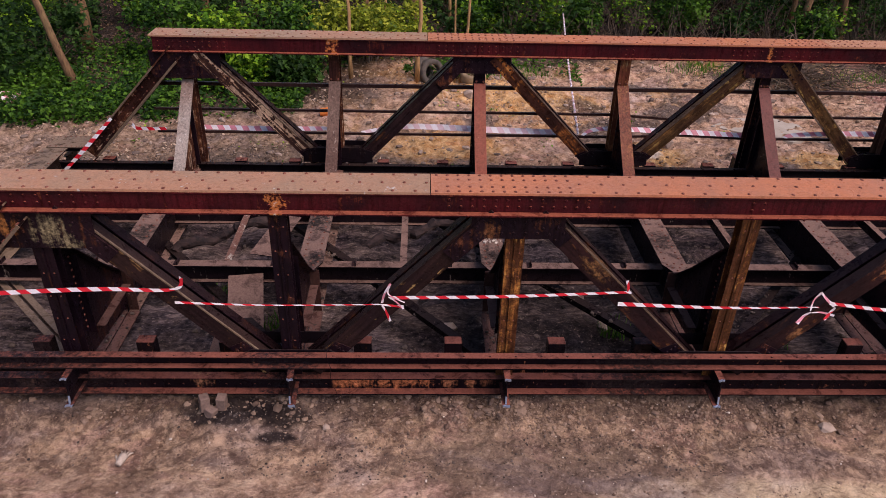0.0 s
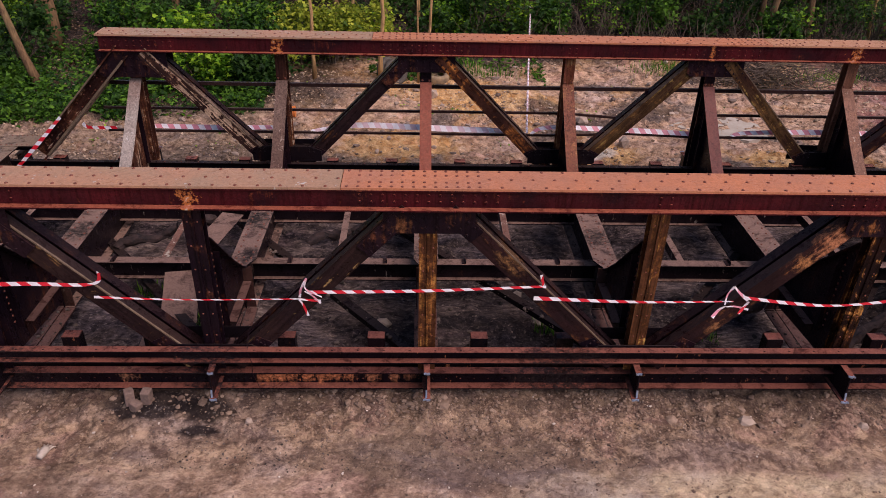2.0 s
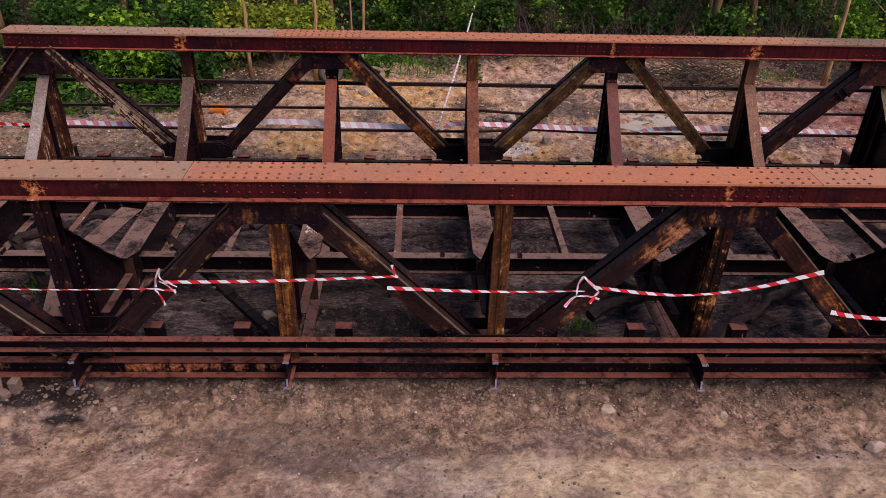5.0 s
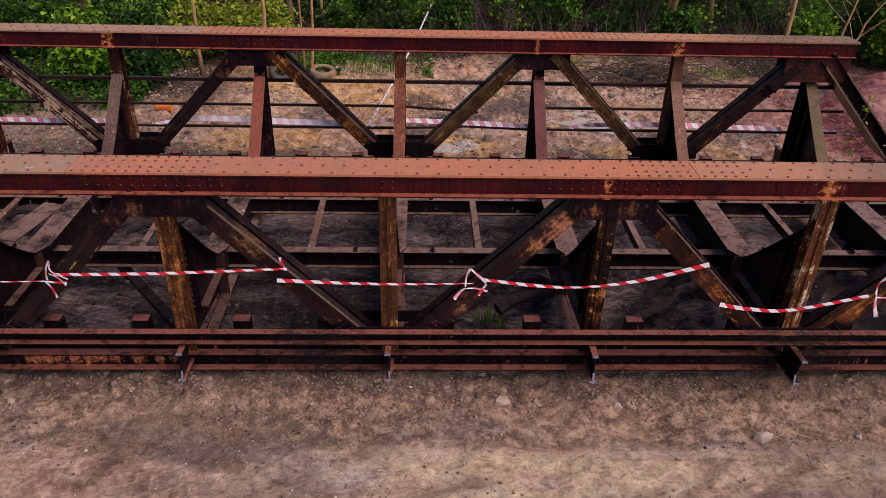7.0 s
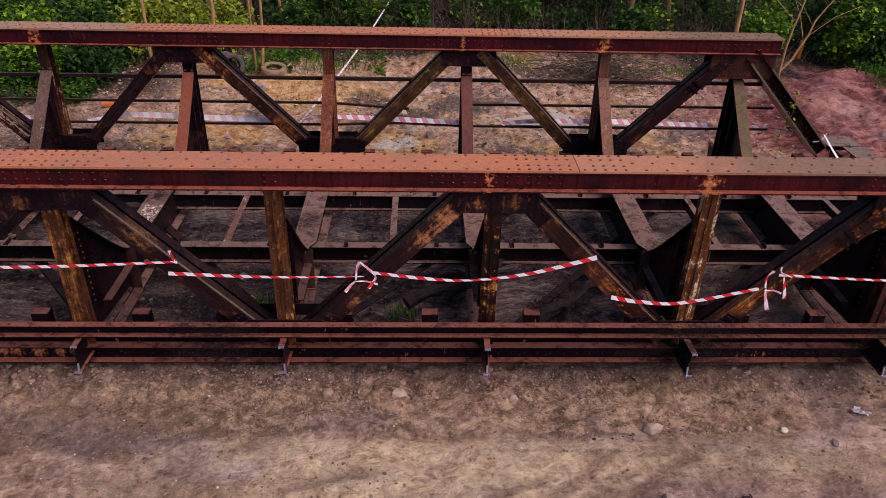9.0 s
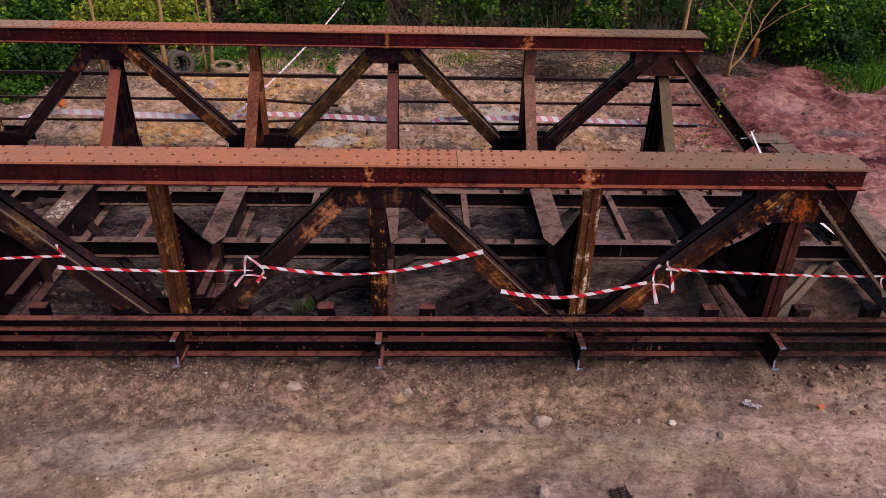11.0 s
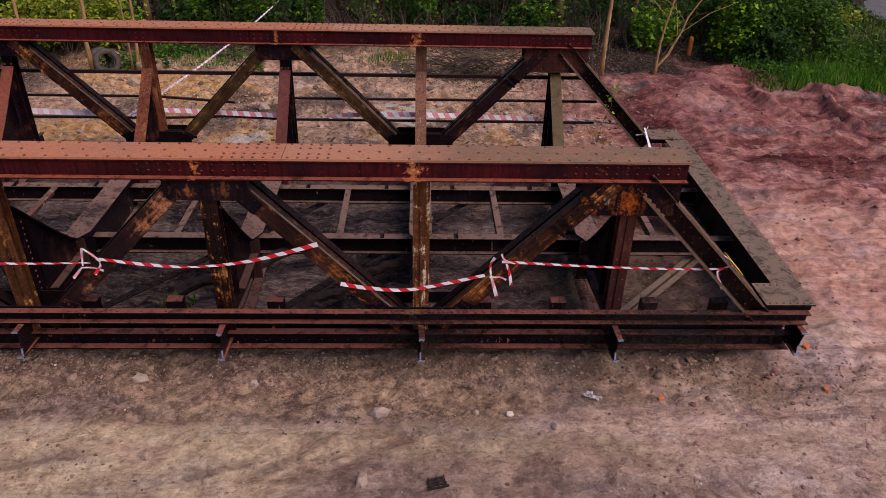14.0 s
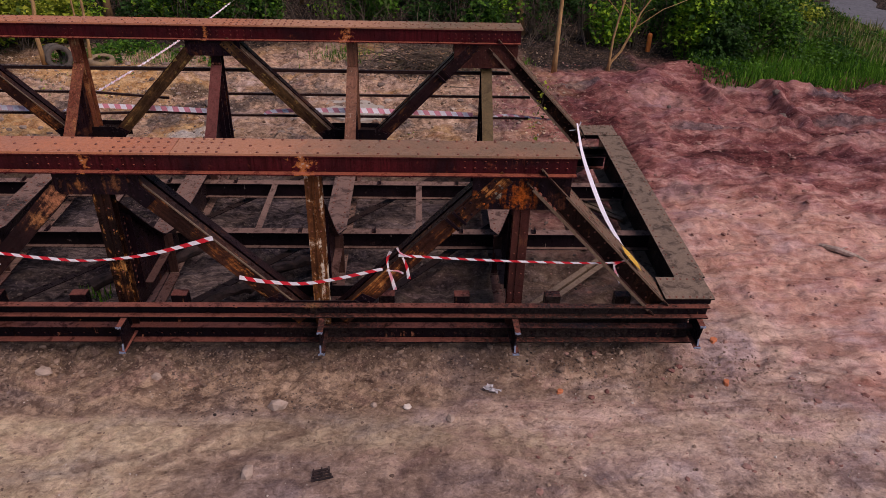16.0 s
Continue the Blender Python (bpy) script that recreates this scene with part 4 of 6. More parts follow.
def truss(yc, s, near):
    """One truss in the plane y = yc; s is the way from its outside to its inside."""

    def Y(v):
        return yc + s * v

    def slab(bm, x0, x1, v0, v1, z0, z1):
        box(bm, x0, x1, min(Y(v0), Y(v1)), max(Y(v0), Y(v1)), z0, z1)

    # top chord: two channels under a riveted cover plate
    crown = 3.0 if near else 3.025
    for q in (-1, 1):
        bm = bmesh.new()
        top = LIP if q * s < 0 else 0.25
        yw, yt, yb = Y(q * 0.15), Y(q * top), Y(q * 0.25)
        inner = Y(q * 0.165)
        prism(bm, [(-0.46, y, z) for y, z in ((yw, 2.755), (yb, 2.755), (yb, 2.77), (inner, 2.77), (inner, crown - 0.043), (yt, crown - 0.043), (yt, crown - 0.028), (yw, crown - 0.028))], (16.05, 0, 0))
        bmesh.ops.recalc_face_normals(bm, faces=bm.faces[:])
        chord = part("top_chord_channel", bm, OXIDE, bridge, "dark red painted top chord channel, flange tops toned as if lit")
        bm = bmesh.new()
        web = [(x, Y(q * 0.165), z) for k in TOP_NODES for x in frange(k * P - 0.72, k * P + 0.72, 0.12) if -0.45 < x < 15.5 for z in (2.83, 2.91)]
        web += [(x, Y(q * 0.25), 2.763) for x in frange(-0.4, 15.5, 0.27)]
        web += [(k * P + e, Y(q * 0.165), z) for k in LOW_NODES for e in (-0.06, 0.06) for z in (2.82, 2.9)]
        rivets(bm, web, (0, q * s, 0), 0.017)
        part("riveting", bm, OXIDE, chord, "rows of domed rivet heads", "stuff")
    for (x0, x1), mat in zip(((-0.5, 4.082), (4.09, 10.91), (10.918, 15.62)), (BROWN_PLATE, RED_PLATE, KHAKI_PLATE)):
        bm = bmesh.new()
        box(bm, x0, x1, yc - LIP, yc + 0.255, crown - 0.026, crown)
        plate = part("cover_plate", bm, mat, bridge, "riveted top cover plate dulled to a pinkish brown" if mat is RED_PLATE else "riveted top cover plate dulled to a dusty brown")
        bm = bmesh.new()
        spots = []
        for x in frange(x0 + 0.06, x1 - 0.03, 0.23):
            dense = 4.1 < x < 5.4 or 9.9 < x < 11.3
            rows = ((-0.155, 0), (-0.05, 0.115), (0.115, 0.115), (0.22, 0)) if dense else ((-0.155, 0), (0.033, 0.115), (0.22, 0))
            for v, shift in rows:
                spots.append((x + shift, yc + v, crown))
                if dense:
                    spots.append((x + shift + 0.115, yc + v, crown))
        rivets(bm, [p for p in spots if x0 + 0.03 < p[0] < x1 - 0.03], (0, 0, 1), 0.019)
        part("riveting", bm, DARK_RIVET, plate, "dark domed rivet heads", "stuff")

    # bottom chord: upper channels, and a deeper channel hung below
    q = -1 if near else 1
    bm = bmesh.new()
    z0, z1 = (0.765, 0.936) if near else (0.6, 0.77)
    channel(bm, -2.54, 17.54, Y(q * 0.2), Y(q * 0.3), z0, z1)
    low = part("bottom_chord_channel", bm, LOWER if near else BLACK, bridge, "rust-red bottom chord channel, its recess toned as if shaded")
    bm = bmesh.new()
    rivets(bm, [(x, Y(q * 0.26), z1) for x in frange(-2.4, 17.3, 0.3)], (0, 0, 1), 0.015)
    part("riveting", bm, LOWER, low, "small rivet heads", "stuff")
    for q in (-1, 1):
        bm = bmesh.new()
        channel(bm, -2.5, 17.45, Y(q * 0.08), Y(q * 0.2), 0.285, 0.535)
        deep = part("lower_channel", bm, LOWER, bridge, "rust-scaled channel under the bottom chord")
        bm = bmesh.new()
        rivets(bm, [(x, Y(q * 0.095), z) for x in frange(-2.4, 17.3, 0.17) for z in (0.36, 0.45)], (0, q * s, 0), 0.014)
        part("riveting", bm, LOWER, deep, "small rivet heads", "stuff")
    # short diaphragm blocks standing inside the chord
    for i, x in enumerate((-1.6, -0.45, 0.75, 1.72, 3.31, 4.39, 5.64, 6.69, 8.2, 9.29, 10.6, 11.95, 13.33, 14.33, 15.55, 16.5)):
        bm = bmesh.new()
        slab(bm, x - 0.105, x + 0.105, 0.06, 0.2, 0.536, 0.865 if near else 0.8)
        bmesh.ops.bevel(bm, geom=bm.edges[:], offset=0.006, segments=1, affect="EDGES")
        part("diaphragm_block", bm, LOWER, bridge, "short dark steel diaphragm block in the chord")

    # gusset plates
    for k in range(7):
        upper, ends, c = k in TOP_NODES, k in (0, 6), k * P
        for q in (-1, 1):
            y = min(Y(q * 0.167), Y(q * 0.179))
            bm = bmesh.new()
            if upper:
                if ends:
                    lo, hi, zb = (c - 0.55, c + 0.62, 2.3) if k == 0 else (c - 0.62, c + 0.55, 2.3)
                else:
                    lo, hi, zb = c - 0.48, c + 0.5, 2.46
                ring = [(lo, y, 2.766), (lo, y, zb + 0.06), (lo + 0.06, y, zb), (hi - 0.06, y, zb), (hi, y, zb + 0.06), (hi, y, 2.766)]
                name, mat, label = "gusset_plate", DARK if near or k != 6 else BROWN_POST, "riveted gusset plate, dark with orange rust stains"
                spots = [(x, Y(q * 0.179), z) for x in frange(lo + 0.07, hi - 0.05, 0.125) for z in frange(zb + 0.07, 2.74, 0.125)]
            else:
                rise = 0.95 if near else 1.06
                ring = [(c - 0.62, y, 0.78), (c - 0.62, y, rise - 0.08), (c - 0.44, y, rise), (c + 0.44, y, rise), (c + 0.62, y, rise - 0.08), (c + 0.62, y, 0.78)]
                name, mat, label = "foot_gusset", BLACK, "near-black gusset plate at the foot of the diagonals"
                spots = [(c + e, Y(q * 0.179), z) for e in (-0.48, -0.4, 0.4, 0.48) for z in (rise - 0.1, rise - 0.04)]
            prism(bm, ring, (0, 0.012, 0))
            # added black sheet so the gap between the far gussets looks filled
            if not upper and not near and q > 0:
                slab(bm, c - 0.6, c + 0.6, -0.166, 0.166, 0.96, 0.972)
            g = part(name, bm, mat, bridge, label)
            bm = bmesh.new()
            rivets(bm, spots, (0, q * s, 0), 0.018)
            part("riveting", bm, mat, g, kind="stuff")

    # posts
    looks = {0: WHITE_POST, 1: GREY_POST, 2: RED_POST, 3: RUST_POST, 4: MAROON_POST, 5: PALE_POST, 6: OLIVE}
    posts = {0: DARK, 1: DARK, 2: POST_OCHRE, 3: POST_OCHRE, 4: RUSTY, 5: PEELED, 6: BROWN_POST}
    for k in range(7):
        c, top = k * P, 2.47 if k in TOP_NODES else 2.766
        if k in (0, 6):
            top = 2.32
        bm = bmesh.new()
        prism(bm, [(c + a, Y(b), 0.54) for a, b in POST], (0, 0, top - 0.54))
        post = part("vertical_post", bm, posts[k] if near else {0: SCALED_POST, 1: SCALED_POST, 3: RUST_POST, 5: PALE_POST}.get(k, DARK), bridge, "upright of paired steel angles with streaked rust")
        bm = bmesh.new()
        rivets(bm, [(c + e * 0.06, Y(0.056), z) for e in (-1, 1) for z in (2.2, 2.28)], (0, s, 0), 0.02)
        rivets(bm, [(c + e * 0.055, Y(-0.126), z) for e in (-1, 1) for z in frange(1.05, top - 0.1, 0.3)], (0, -s, 0), 0.011)
        part("riveting", bm, DARK_RIVET, post, kind="stuff")
        # knee bracket down to the floor beam
        curve = [(0.06, 2.24), (0.34, 1.96), (0.6, 1.7), (0.85, 1.45), (1.05, 1.27), (1.2, 1.14), (1.32, 1.05), (1.43, 1.0)]
        bm = bmesh.new()
        prism(bm, [(c - 0.006, Y(v), z) for v, z in curve] + [(c - 0.006, Y(1.43), 0.42), (c - 0.006, Y(0.06), 0.54)], (0.012, 0, 0))
        bracket = part("knee_bracket", bm, DARK if near or k != 0 else SCALED_POST, bridge, "dark knee plate stiffening the post")
        # angles riveted to the knee plate, and the floor beam's flange running on to the chord
        for e in (-1, 1):
            for name, (w0, w1), (v0, v1), (z0, z1), mat in (("shelf_angle", (0.008, 0.12), (0.5, 1.42), (0.76, 0.772), SHELF), ("shelf_angle", (0.008, 0.02), (0.5, 1.42), (0.66, 0.758), SHELF),
                                                            ("upright_angle", (0.008, 0.085), (0.34, 0.352), (0.8, 1.9), DARK), ("lower_flange", (0.008, 0.155), (0.2, 1.42), (0.3, 0.318), SHELF)):
                bm = bmesh.new()
                slab(bm, min(c + e * w0, c + e * w1), max(c + e * w0, c + e * w1), v0, v1, z0, z1)
                part(name, bm, mat, bracket, "dusty red-brown angle along the knee plate" if mat is SHELF else "dark upright angle")
        bm = bmesh.new()
        for e in (-1, 1):
            rivets(bm, [(c + e * 0.008, Y(0.31), z) for z in frange(0.9, 1.9, 0.09)], (e, 0, 0), 0.016)
            rivets(bm, [(c + e * 0.02, Y(v), 0.71) for v in frange(0.6, 1.4, 0.11)], (e, 0, 0), 0.015)
        part("riveting", bm, DARK_RIVET, bracket, kind="stuff")
        bm = bmesh.new()
        under, over = [], []
        for i, (v, z) in enumerate(curve):
            v0, z0 = curve[max(i - 1, 0)]
            v1, z1 = curve[min(i + 1, len(curve) - 1)]
            d = Vector((v1 - v0, z1 - z0)).normalized() * 0.014
            under.append((c - 0.1, Y(v), z))
            over.append((c - 0.1, Y(v - d.y), z + d.x))
        for i in range(len(curve) - 1):
            prism(bm, [under[i], under[i + 1], over[i + 1], over[i]], (0.2, 0, 0))
        bmesh.ops.remove_doubles(bm, verts=bm.verts[:], dist=0.0005)
        flange = part("edge_flange", bm, looks[k] if not near else DARK, bracket, "flange along the bracket's sloping edge")

    # diagonals: two channels with an open gap between, riveted inside the gussets
    pairs = [(0, 1), (2, 1), (2, 3), (4, 3), (4, 5), (6, 5)]
    faces = [WEB_OLIVE_FALL, WEB_OLIVE_RISE, WEB_BROWN_FALL, WEB_BROWN_RISE, WEB_RUST_FALL, WEB_RUST_RISE] if near else [WEB_PALE_FALL, WEB_SOOT_RISE, WEB_RUST_FALL, WEB_LICHEN_RISE, WEB_LICHEN_FALL, WEB_BROWN_RISE]
    arms = {(0, 1): 0.62, (2, 1): 0.56, (2, 3): 0.3, (4, 3): 0.0, (4, 5): 0.4, (6, 5): 0.66}
    half = 0.116
    for (a, b), face in zip(pairs, faces):
        e = 1 if b > a else -1
        p0, p1 = Vector((a * P + e * 0.24, yc, 2.73)), Vector((b * P - e * 0.235, yc, 0.64))
        d = p1 - p0
        along = d.normalized()
        n = Vector((-d.z * e, 0, d.x * e)).normalized()
        heads = []
        for q in (-1, 1):
            lo, hi = (-half, half - 0.014) if q < 0 else (0.014 - half, half)
            bm = bmesh.new()
            prism(bm, [p0 + Vector((0, q * u, 0)) + n * w for u, w in ((0.15, lo), (0.15, hi), (0.012, hi), (0.012, hi - 0.012), (0.138, hi - 0.012), (0.138, lo + 0.012), (0.012, lo + 0.012), (0.012, lo))], d)
            bmesh.ops.recalc_face_normals(bm, faces=bm.faces[:])
            if q < 0:
                dg = part("diagonal", bm, face, bridge, "diagonal of two weathered steel channels with peeling rust")
                heads += [p1 - along * g + n * w + Vector((0, q * 0.16, 0)) for g in (0.36, 0.46) for w in (-0.07, -0.015, 0.04)]
            else:
                # rear channel painted dark for the shade between the two
                part("rear_channel", bm, DARK, dg, "rear channel toned dark for the shade in the gap")
        # pale strip along the upper edge, on falling diagonals only
        if e > 0:
            bm = bmesh.new()
            prism(bm, [p0 + along * 0.3 + Vector((0, -0.153, 0)) + n * (half - 0.014) + Vector((0, u, 0)) + n * w for u, w in ((0, -0.012), (0.02, -0.012), (0.02, 0.004), (0, 0.004))], d - along * 0.5)
            bmesh.ops.recalc_face_normals(bm, faces=bm.faces[:])
            part("pale_edge", bm, KHAKI, dg, "pale edge of the channel's flange")
        # arm of the gusset lapped over the diagonal's upper end
        reach = arms[(a, b)]
        if reach:
            bm = bmesh.new()
            at = Vector((0, -0.186, 0))
            ring = [p0 + at + along * g + n * w for g, w in ((-0.02, 0.004 - half), (reach + 0.12, 0.004 - half), (reach + 0.12, half - 0.036), (-0.02, half - 0.036))]
            prism(bm, ring, (0, 0.03, 0))
            bmesh.ops.recalc_face_normals(bm, faces=bm.faces[:])
            part("gusset_arm", bm, DARK if (near and b - a != -1) or (a, b) == (2, 1) else face, dg, "riveted gusset arm lapped over the diagonal")
            heads += [p0 + at + along * g + n * w for g in frange(0.12, reach + 0.08, 0.1) for w in (-0.075, 0.045)]
        # foot plate on the lower end
        bm = bmesh.new()
        prism(bm, [p1 + Vector((0, -0.16, 0)) - along * g + n * w for g, w in ((0.2, 0.004 - half), (0.2, half - 0.036), (0.5, half - 0.036), (0.56, 0.004 - half))], (0, 0.009, 0))
        bmesh.ops.recalc_face_normals(bm, faces=bm.faces[:])
        part("foot_plate", bm, DARK, dg, "riveted plate on the diagonal's foot")
        bm = bmesh.new()
        rivets(bm, heads, (0, -1, 0), 0.018)
        part("riveting", bm, DARK, dg, kind="stuff")
        if (a, b) == (6, 5):
            for g in (0.74, 0.86):
                bm = bmesh.new()
                prism(bm, [p0 + along * (g + u) + n * w + Vector((0, -0.2, 0)) for u, w in ((0, -0.125), (0.035, -0.125), (0.035, 0.1), (0, 0.1))], (0, 0.05, 0))
                bmesh.ops.recalc_face_normals(bm, faces=bm.faces[:])
                part("splice_strap", bm, DARK, dg, "dark bolted splice strap")

    # inclined end posts, open channels back to back
    for m in (0, 1):
        X = (lambda x: x) if m else (lambda x: 15 - x)
        bm = bmesh.new()
        p0, p1 = Vector((X(15.1), yc, 2.755)), Vector((X(16.92), yc, 0.85))
        sweep(bm, p0, p1, (1 if m else -1, 0, 1), i_outline(0.5, 0.25, 0.018, 0.2))
        ep = part("end_post", bm, END if near or m else SCALED_END, bridge, "inclined end post of two open channels")
        bm = bmesh.new()
        d = p1 - p0
        n = Vector((-d.z, 0, d.x)).normalized()
        n = n if n.z > 0 else -n
        rivets(bm, [p0 + d * t + n * 0.125 + Vector((0, q, 0)) for t in frange(0.05, 0.95, 0.05) for q in (-0.15, 0.15)], n, 0.015)
        for q in (-1, 1):
            rivets(bm, [p0 + d * t + n * u + Vector((0, q * 0.1, 0)) for t in frange(0.04, 0.96, 0.08) for u in (-0.05, 0.05)], (0, q, 0), 0.016)
        rivets(bm, [p0 + d * t - n * 0.1 + Vector((0, -s * 0.208, 0)) for t in (0.05, 0.085, 0.12, 0.155, 0.19)], n, 0.034)
        part("riveting", bm, DARK_RIVET, ep, kind="stuff")
        # lit flange edges and inner face put in as separate paler strips
        for q in (-1, 1):
            bm = bmesh.new()
            off = n * -0.112 + Vector((0, q * 0.252, 0))
            bar(bm, p0 + d * 0.04 + off, p1 - d * 0.05 + off, (1 if m else -1, 0, 1), [(-0.006, 0.006, -0.018, 0.018)])
            part("flange_edge", bm, KHAKI, ep, "flange edge in a paler khaki, toned as if lit")
            bm = bmesh.new()
            off = n * 0.118 + Vector((0, q * 0.252, 0))
            bar(bm, p0 + d * 0.17 + off, p1 - d * 0.05 + off, (1 if m else -1, 0, 1), [(-0.006, 0.006, -0.014, 0.014)])
            part("flange_edge", bm, KHAKI, ep, "flange edge in a paler khaki, toned as if lit")
            bm = bmesh.new()
            off = n * -0.102 + Vector((0, q * 0.176, 0))
            bar(bm, p0 + d * 0.04 + off, p1 + off, (1 if m else -1, 0, 1), [(-0.07, 0.07, -0.003, 0.003)])
            part("flange_face", bm, STIFF, ep, "dusty inner face of the lower flange, toned as if lit")
        # corner plate over the end beam
        bm = bmesh.new()
        x0, x1 = sorted((X(16.95), X(17.6)))
        slab(bm, x0, x1, -0.24, 0.27, 1.025, 1.045)
        cp = part("corner_plate", bm, BEAM_END, bridge, "flat riveted plate over the chord's end")
        bm = bmesh.new()
        rivets(bm, [(x, Y(v), 1.045) for v in (-0.2, 0.22) for x in frange(x0 + 0.06, x1 - 0.04, 0.09)], (0, 0, 1), 0.016)
        part("riveting", bm, DARK_RIVET, cp, kind="stuff")
        bm = bmesh.new()
        slab(bm, x0 + 0.03, x1 - 0.03, -0.2, 0.2, 0.937, 1.024)
        part("packing_block", bm, BLACK, bridge, "dark packing between chord and corner plate")

    # torch-cut stubs of the floor beams outside the chord
    for x in [k * P for k in range(7)] + [-2.44, 17.44]:
        lean = 0.02 * math.sin(x * 3.1)
        tip = -0.46 if x > 16 else -0.6 if x > 11 else -0.5 if x > 8.5 else -0.46
        toe = tip + (0.02 if x > 11 else -0.05)
        bm = bmesh.new()
        prism(bm, [(x - 0.007, Y(0.0), 0.405), (x - 0.007, Y(toe + 0.03), 0.405), (x - 0.007, Y(toe + 0.05), 0.5), (x - 0.007, Y(tip + 0.02), 0.74), (x - 0.007, Y(0.0), 0.74)], (0.014, 0, 0))
        stub = part("beam_stub", bm, BLACK, bridge, "sawn-off floor beam end with bright cut edges")
        for end, z, w, mat in ((tip, 0.742, 0.042, LOWER), (toe, 0.388, 0.05, LOWER)):
            bm = bmesh.new()
            prism(bm, [(x - w, Y(0.0), z), (x + w, Y(0.0), z), (x + w - 0.006 + lean, Y(end - 0.01), z), (x - w + 0.006 + lean, Y(end + 0.01), z)], (0, 0, 0.016))
            part("stub_flange", bm, mat, stub)
            # the cut end, burnt bright and a little ragged
            bm = bmesh.new()
            teeth = [(x + lean + w * u, Y(end - 0.012 + 0.008 * math.sin(9 * u + x)), z - 0.002) for u in (-0.86, -0.4, 0.1, 0.5, 0.86)]
            prism(bm, teeth + [(p[0], p[1] + s * 0.02, p[2]) for p in teeth[::-1]], (0, 0, 0.02))
            bmesh.ops.recalc_face_normals(bm, faces=bm.faces[:])
            part("cut_edge", bm, CUT, stub, "bright torch-cut edge")
        bm = bmesh.new()
        prism(bm, [(x - 0.01, Y(toe + 0.02), 0.405), (x - 0.01, Y(toe + 0.04), 0.5), (x - 0.01, Y(toe + 0.055), 0.5), (x - 0.01, Y(toe + 0.035), 0.405)], (0.02, 0, 0))
        part("cut_edge", bm, CUT, stub, "bright torch-cut edge")


DARK_RIVET = steel("rivet_steel", (0.2, 0.075, 0.052), (0.26, 0.1, 0.07), (0.25, 0.1, 0.07), 0.3, dusty=0)
truss(NEAR_Y, 1, True)
truss(FAR_Y, -1, False)

# floor beams
TIP0, TIP1 = NEAR_Y + 1.43, FAR_Y - 1.43
for k in range(7):
    c = k * P
    bm = bmesh.new()
    sweep(bm, (c, TIP0, 0.645), (c, TIP1, 0.645), (0, 0, 1), [(-0.14, -0.345), (0.14, -0.345), (0.14, -0.325), (0.006, -0.325), (0.006, 0.345), (-0.006, 0.345), (-0.006, -0.325), (-0.14, -0.325)])
    fb = part("floor_beam", bm, FLOOR_STEEL, bridge, "deep transverse floor beam, black in the web")
    bm = bmesh.new()
    ring = [(c - 0.06, TIP0, 0.991), (c + 0.05, TIP0 - 0.03, 0.991), (c + 0.17, TIP0 + 0.2, 0.991), (c + 0.17, TIP1 - 0.2, 0.991), (c + 0.06, TIP1, 0.991), (c - 0.06, TIP1, 0.991), (c - 0.17, TIP1 - 0.2, 0.991), (c - 0.17, TIP0 + 0.2, 0.991)]
    prism(bm, ring, (0, 0, 0.018))
    part("top_flange", bm, FLOOR_STEEL, fb, "dusty brown top flange with a tapered end")
    for y in (TIP0 + 0.02, TIP1 - 0.03):
        for e in (-1, 1):
            bm = bmesh.new()
            box(bm, min(c + e * 0.007, c + e * 0.135), max(c + e * 0.007, c + e * 0.135), y, y + 0.012, 0.322, 0.989)
            part("stiffener", bm, STIFF, fb, "upright stiffener angle")
    bm = bmesh.new()
    rivets(bm, [(c + q, y, 1.009) for q in (-0.1, 0.1) for y in frange(TIP0 + 0.2, TIP1 - 0.2, 0.16)] + [(c + q, TIP0 + z, 1.009) for q, z in ((0, 0.05), (-0.05, 0.12), (0.05, 0.12), (0, 0.22))], (0, 0, 1), 0.017)
    part("riveting", bm, DARK_RIVET, fb, kind="stuff")
for x in (-2.43, 17.43):
    bm = bmesh.new()
    sweep(bm, (x, 0.53, 0.67), (x, 5.52, 0.67), (0, 0, 1), i_outline(0.42, 0.74, 0.02))
    eb = part("end_beam", bm, BEAM_END, bridge, "end cross beam with a flat brown flange")
    bm = bmesh.new()
    rivets(bm, [(x + q, y, 1.04) for q in (-0.16, 0.16) for y in frange(0.6, 5.5, 0.17)], (0, 0, 1), 0.015)
    part("riveting", bm, DARK_RIVET, eb, kind="stuff")

# stringers and the ties between them
S_Y, S_Z = (2.25, 3.95), 0.74
for y in S_Y:
    for k in range(-1, 7):
        x0, x1 = max(k * P, -2.42) + 0.02, min((k + 1) * P, 17.42) - 0.02
        bm = bmesh.new()
        sweep(bm, (x0, y, S_Z - 0.14), (x1, y, S_Z - 0.14), (0, 0, 1), i_outline(0.16, 0.28))
        st = part("stringer", bm, FLOOR_STEEL, bridge, "longitudinal stringer joist, brown on top and black in the web")
        for x in (x0 + 0.55, x1 - 0.55):
            bm = bmesh.new()
            prism(bm, [(x - 0.05, y - 0.06, S_Z + 0.001), (x + 0.012, y - 0.06, S_Z + 0.001), (x + 0.012, y - 0.06, S_Z + 0.06), (x, y - 0.06, S_Z + 0.06), (x, y - 0.06, S_Z + 0.013), (x - 0.05, y - 0.06, S_Z + 0.013)], (0, 0.12, 0))
            part("rail_clip", bm, DARK, st, "small rusty clip angle")
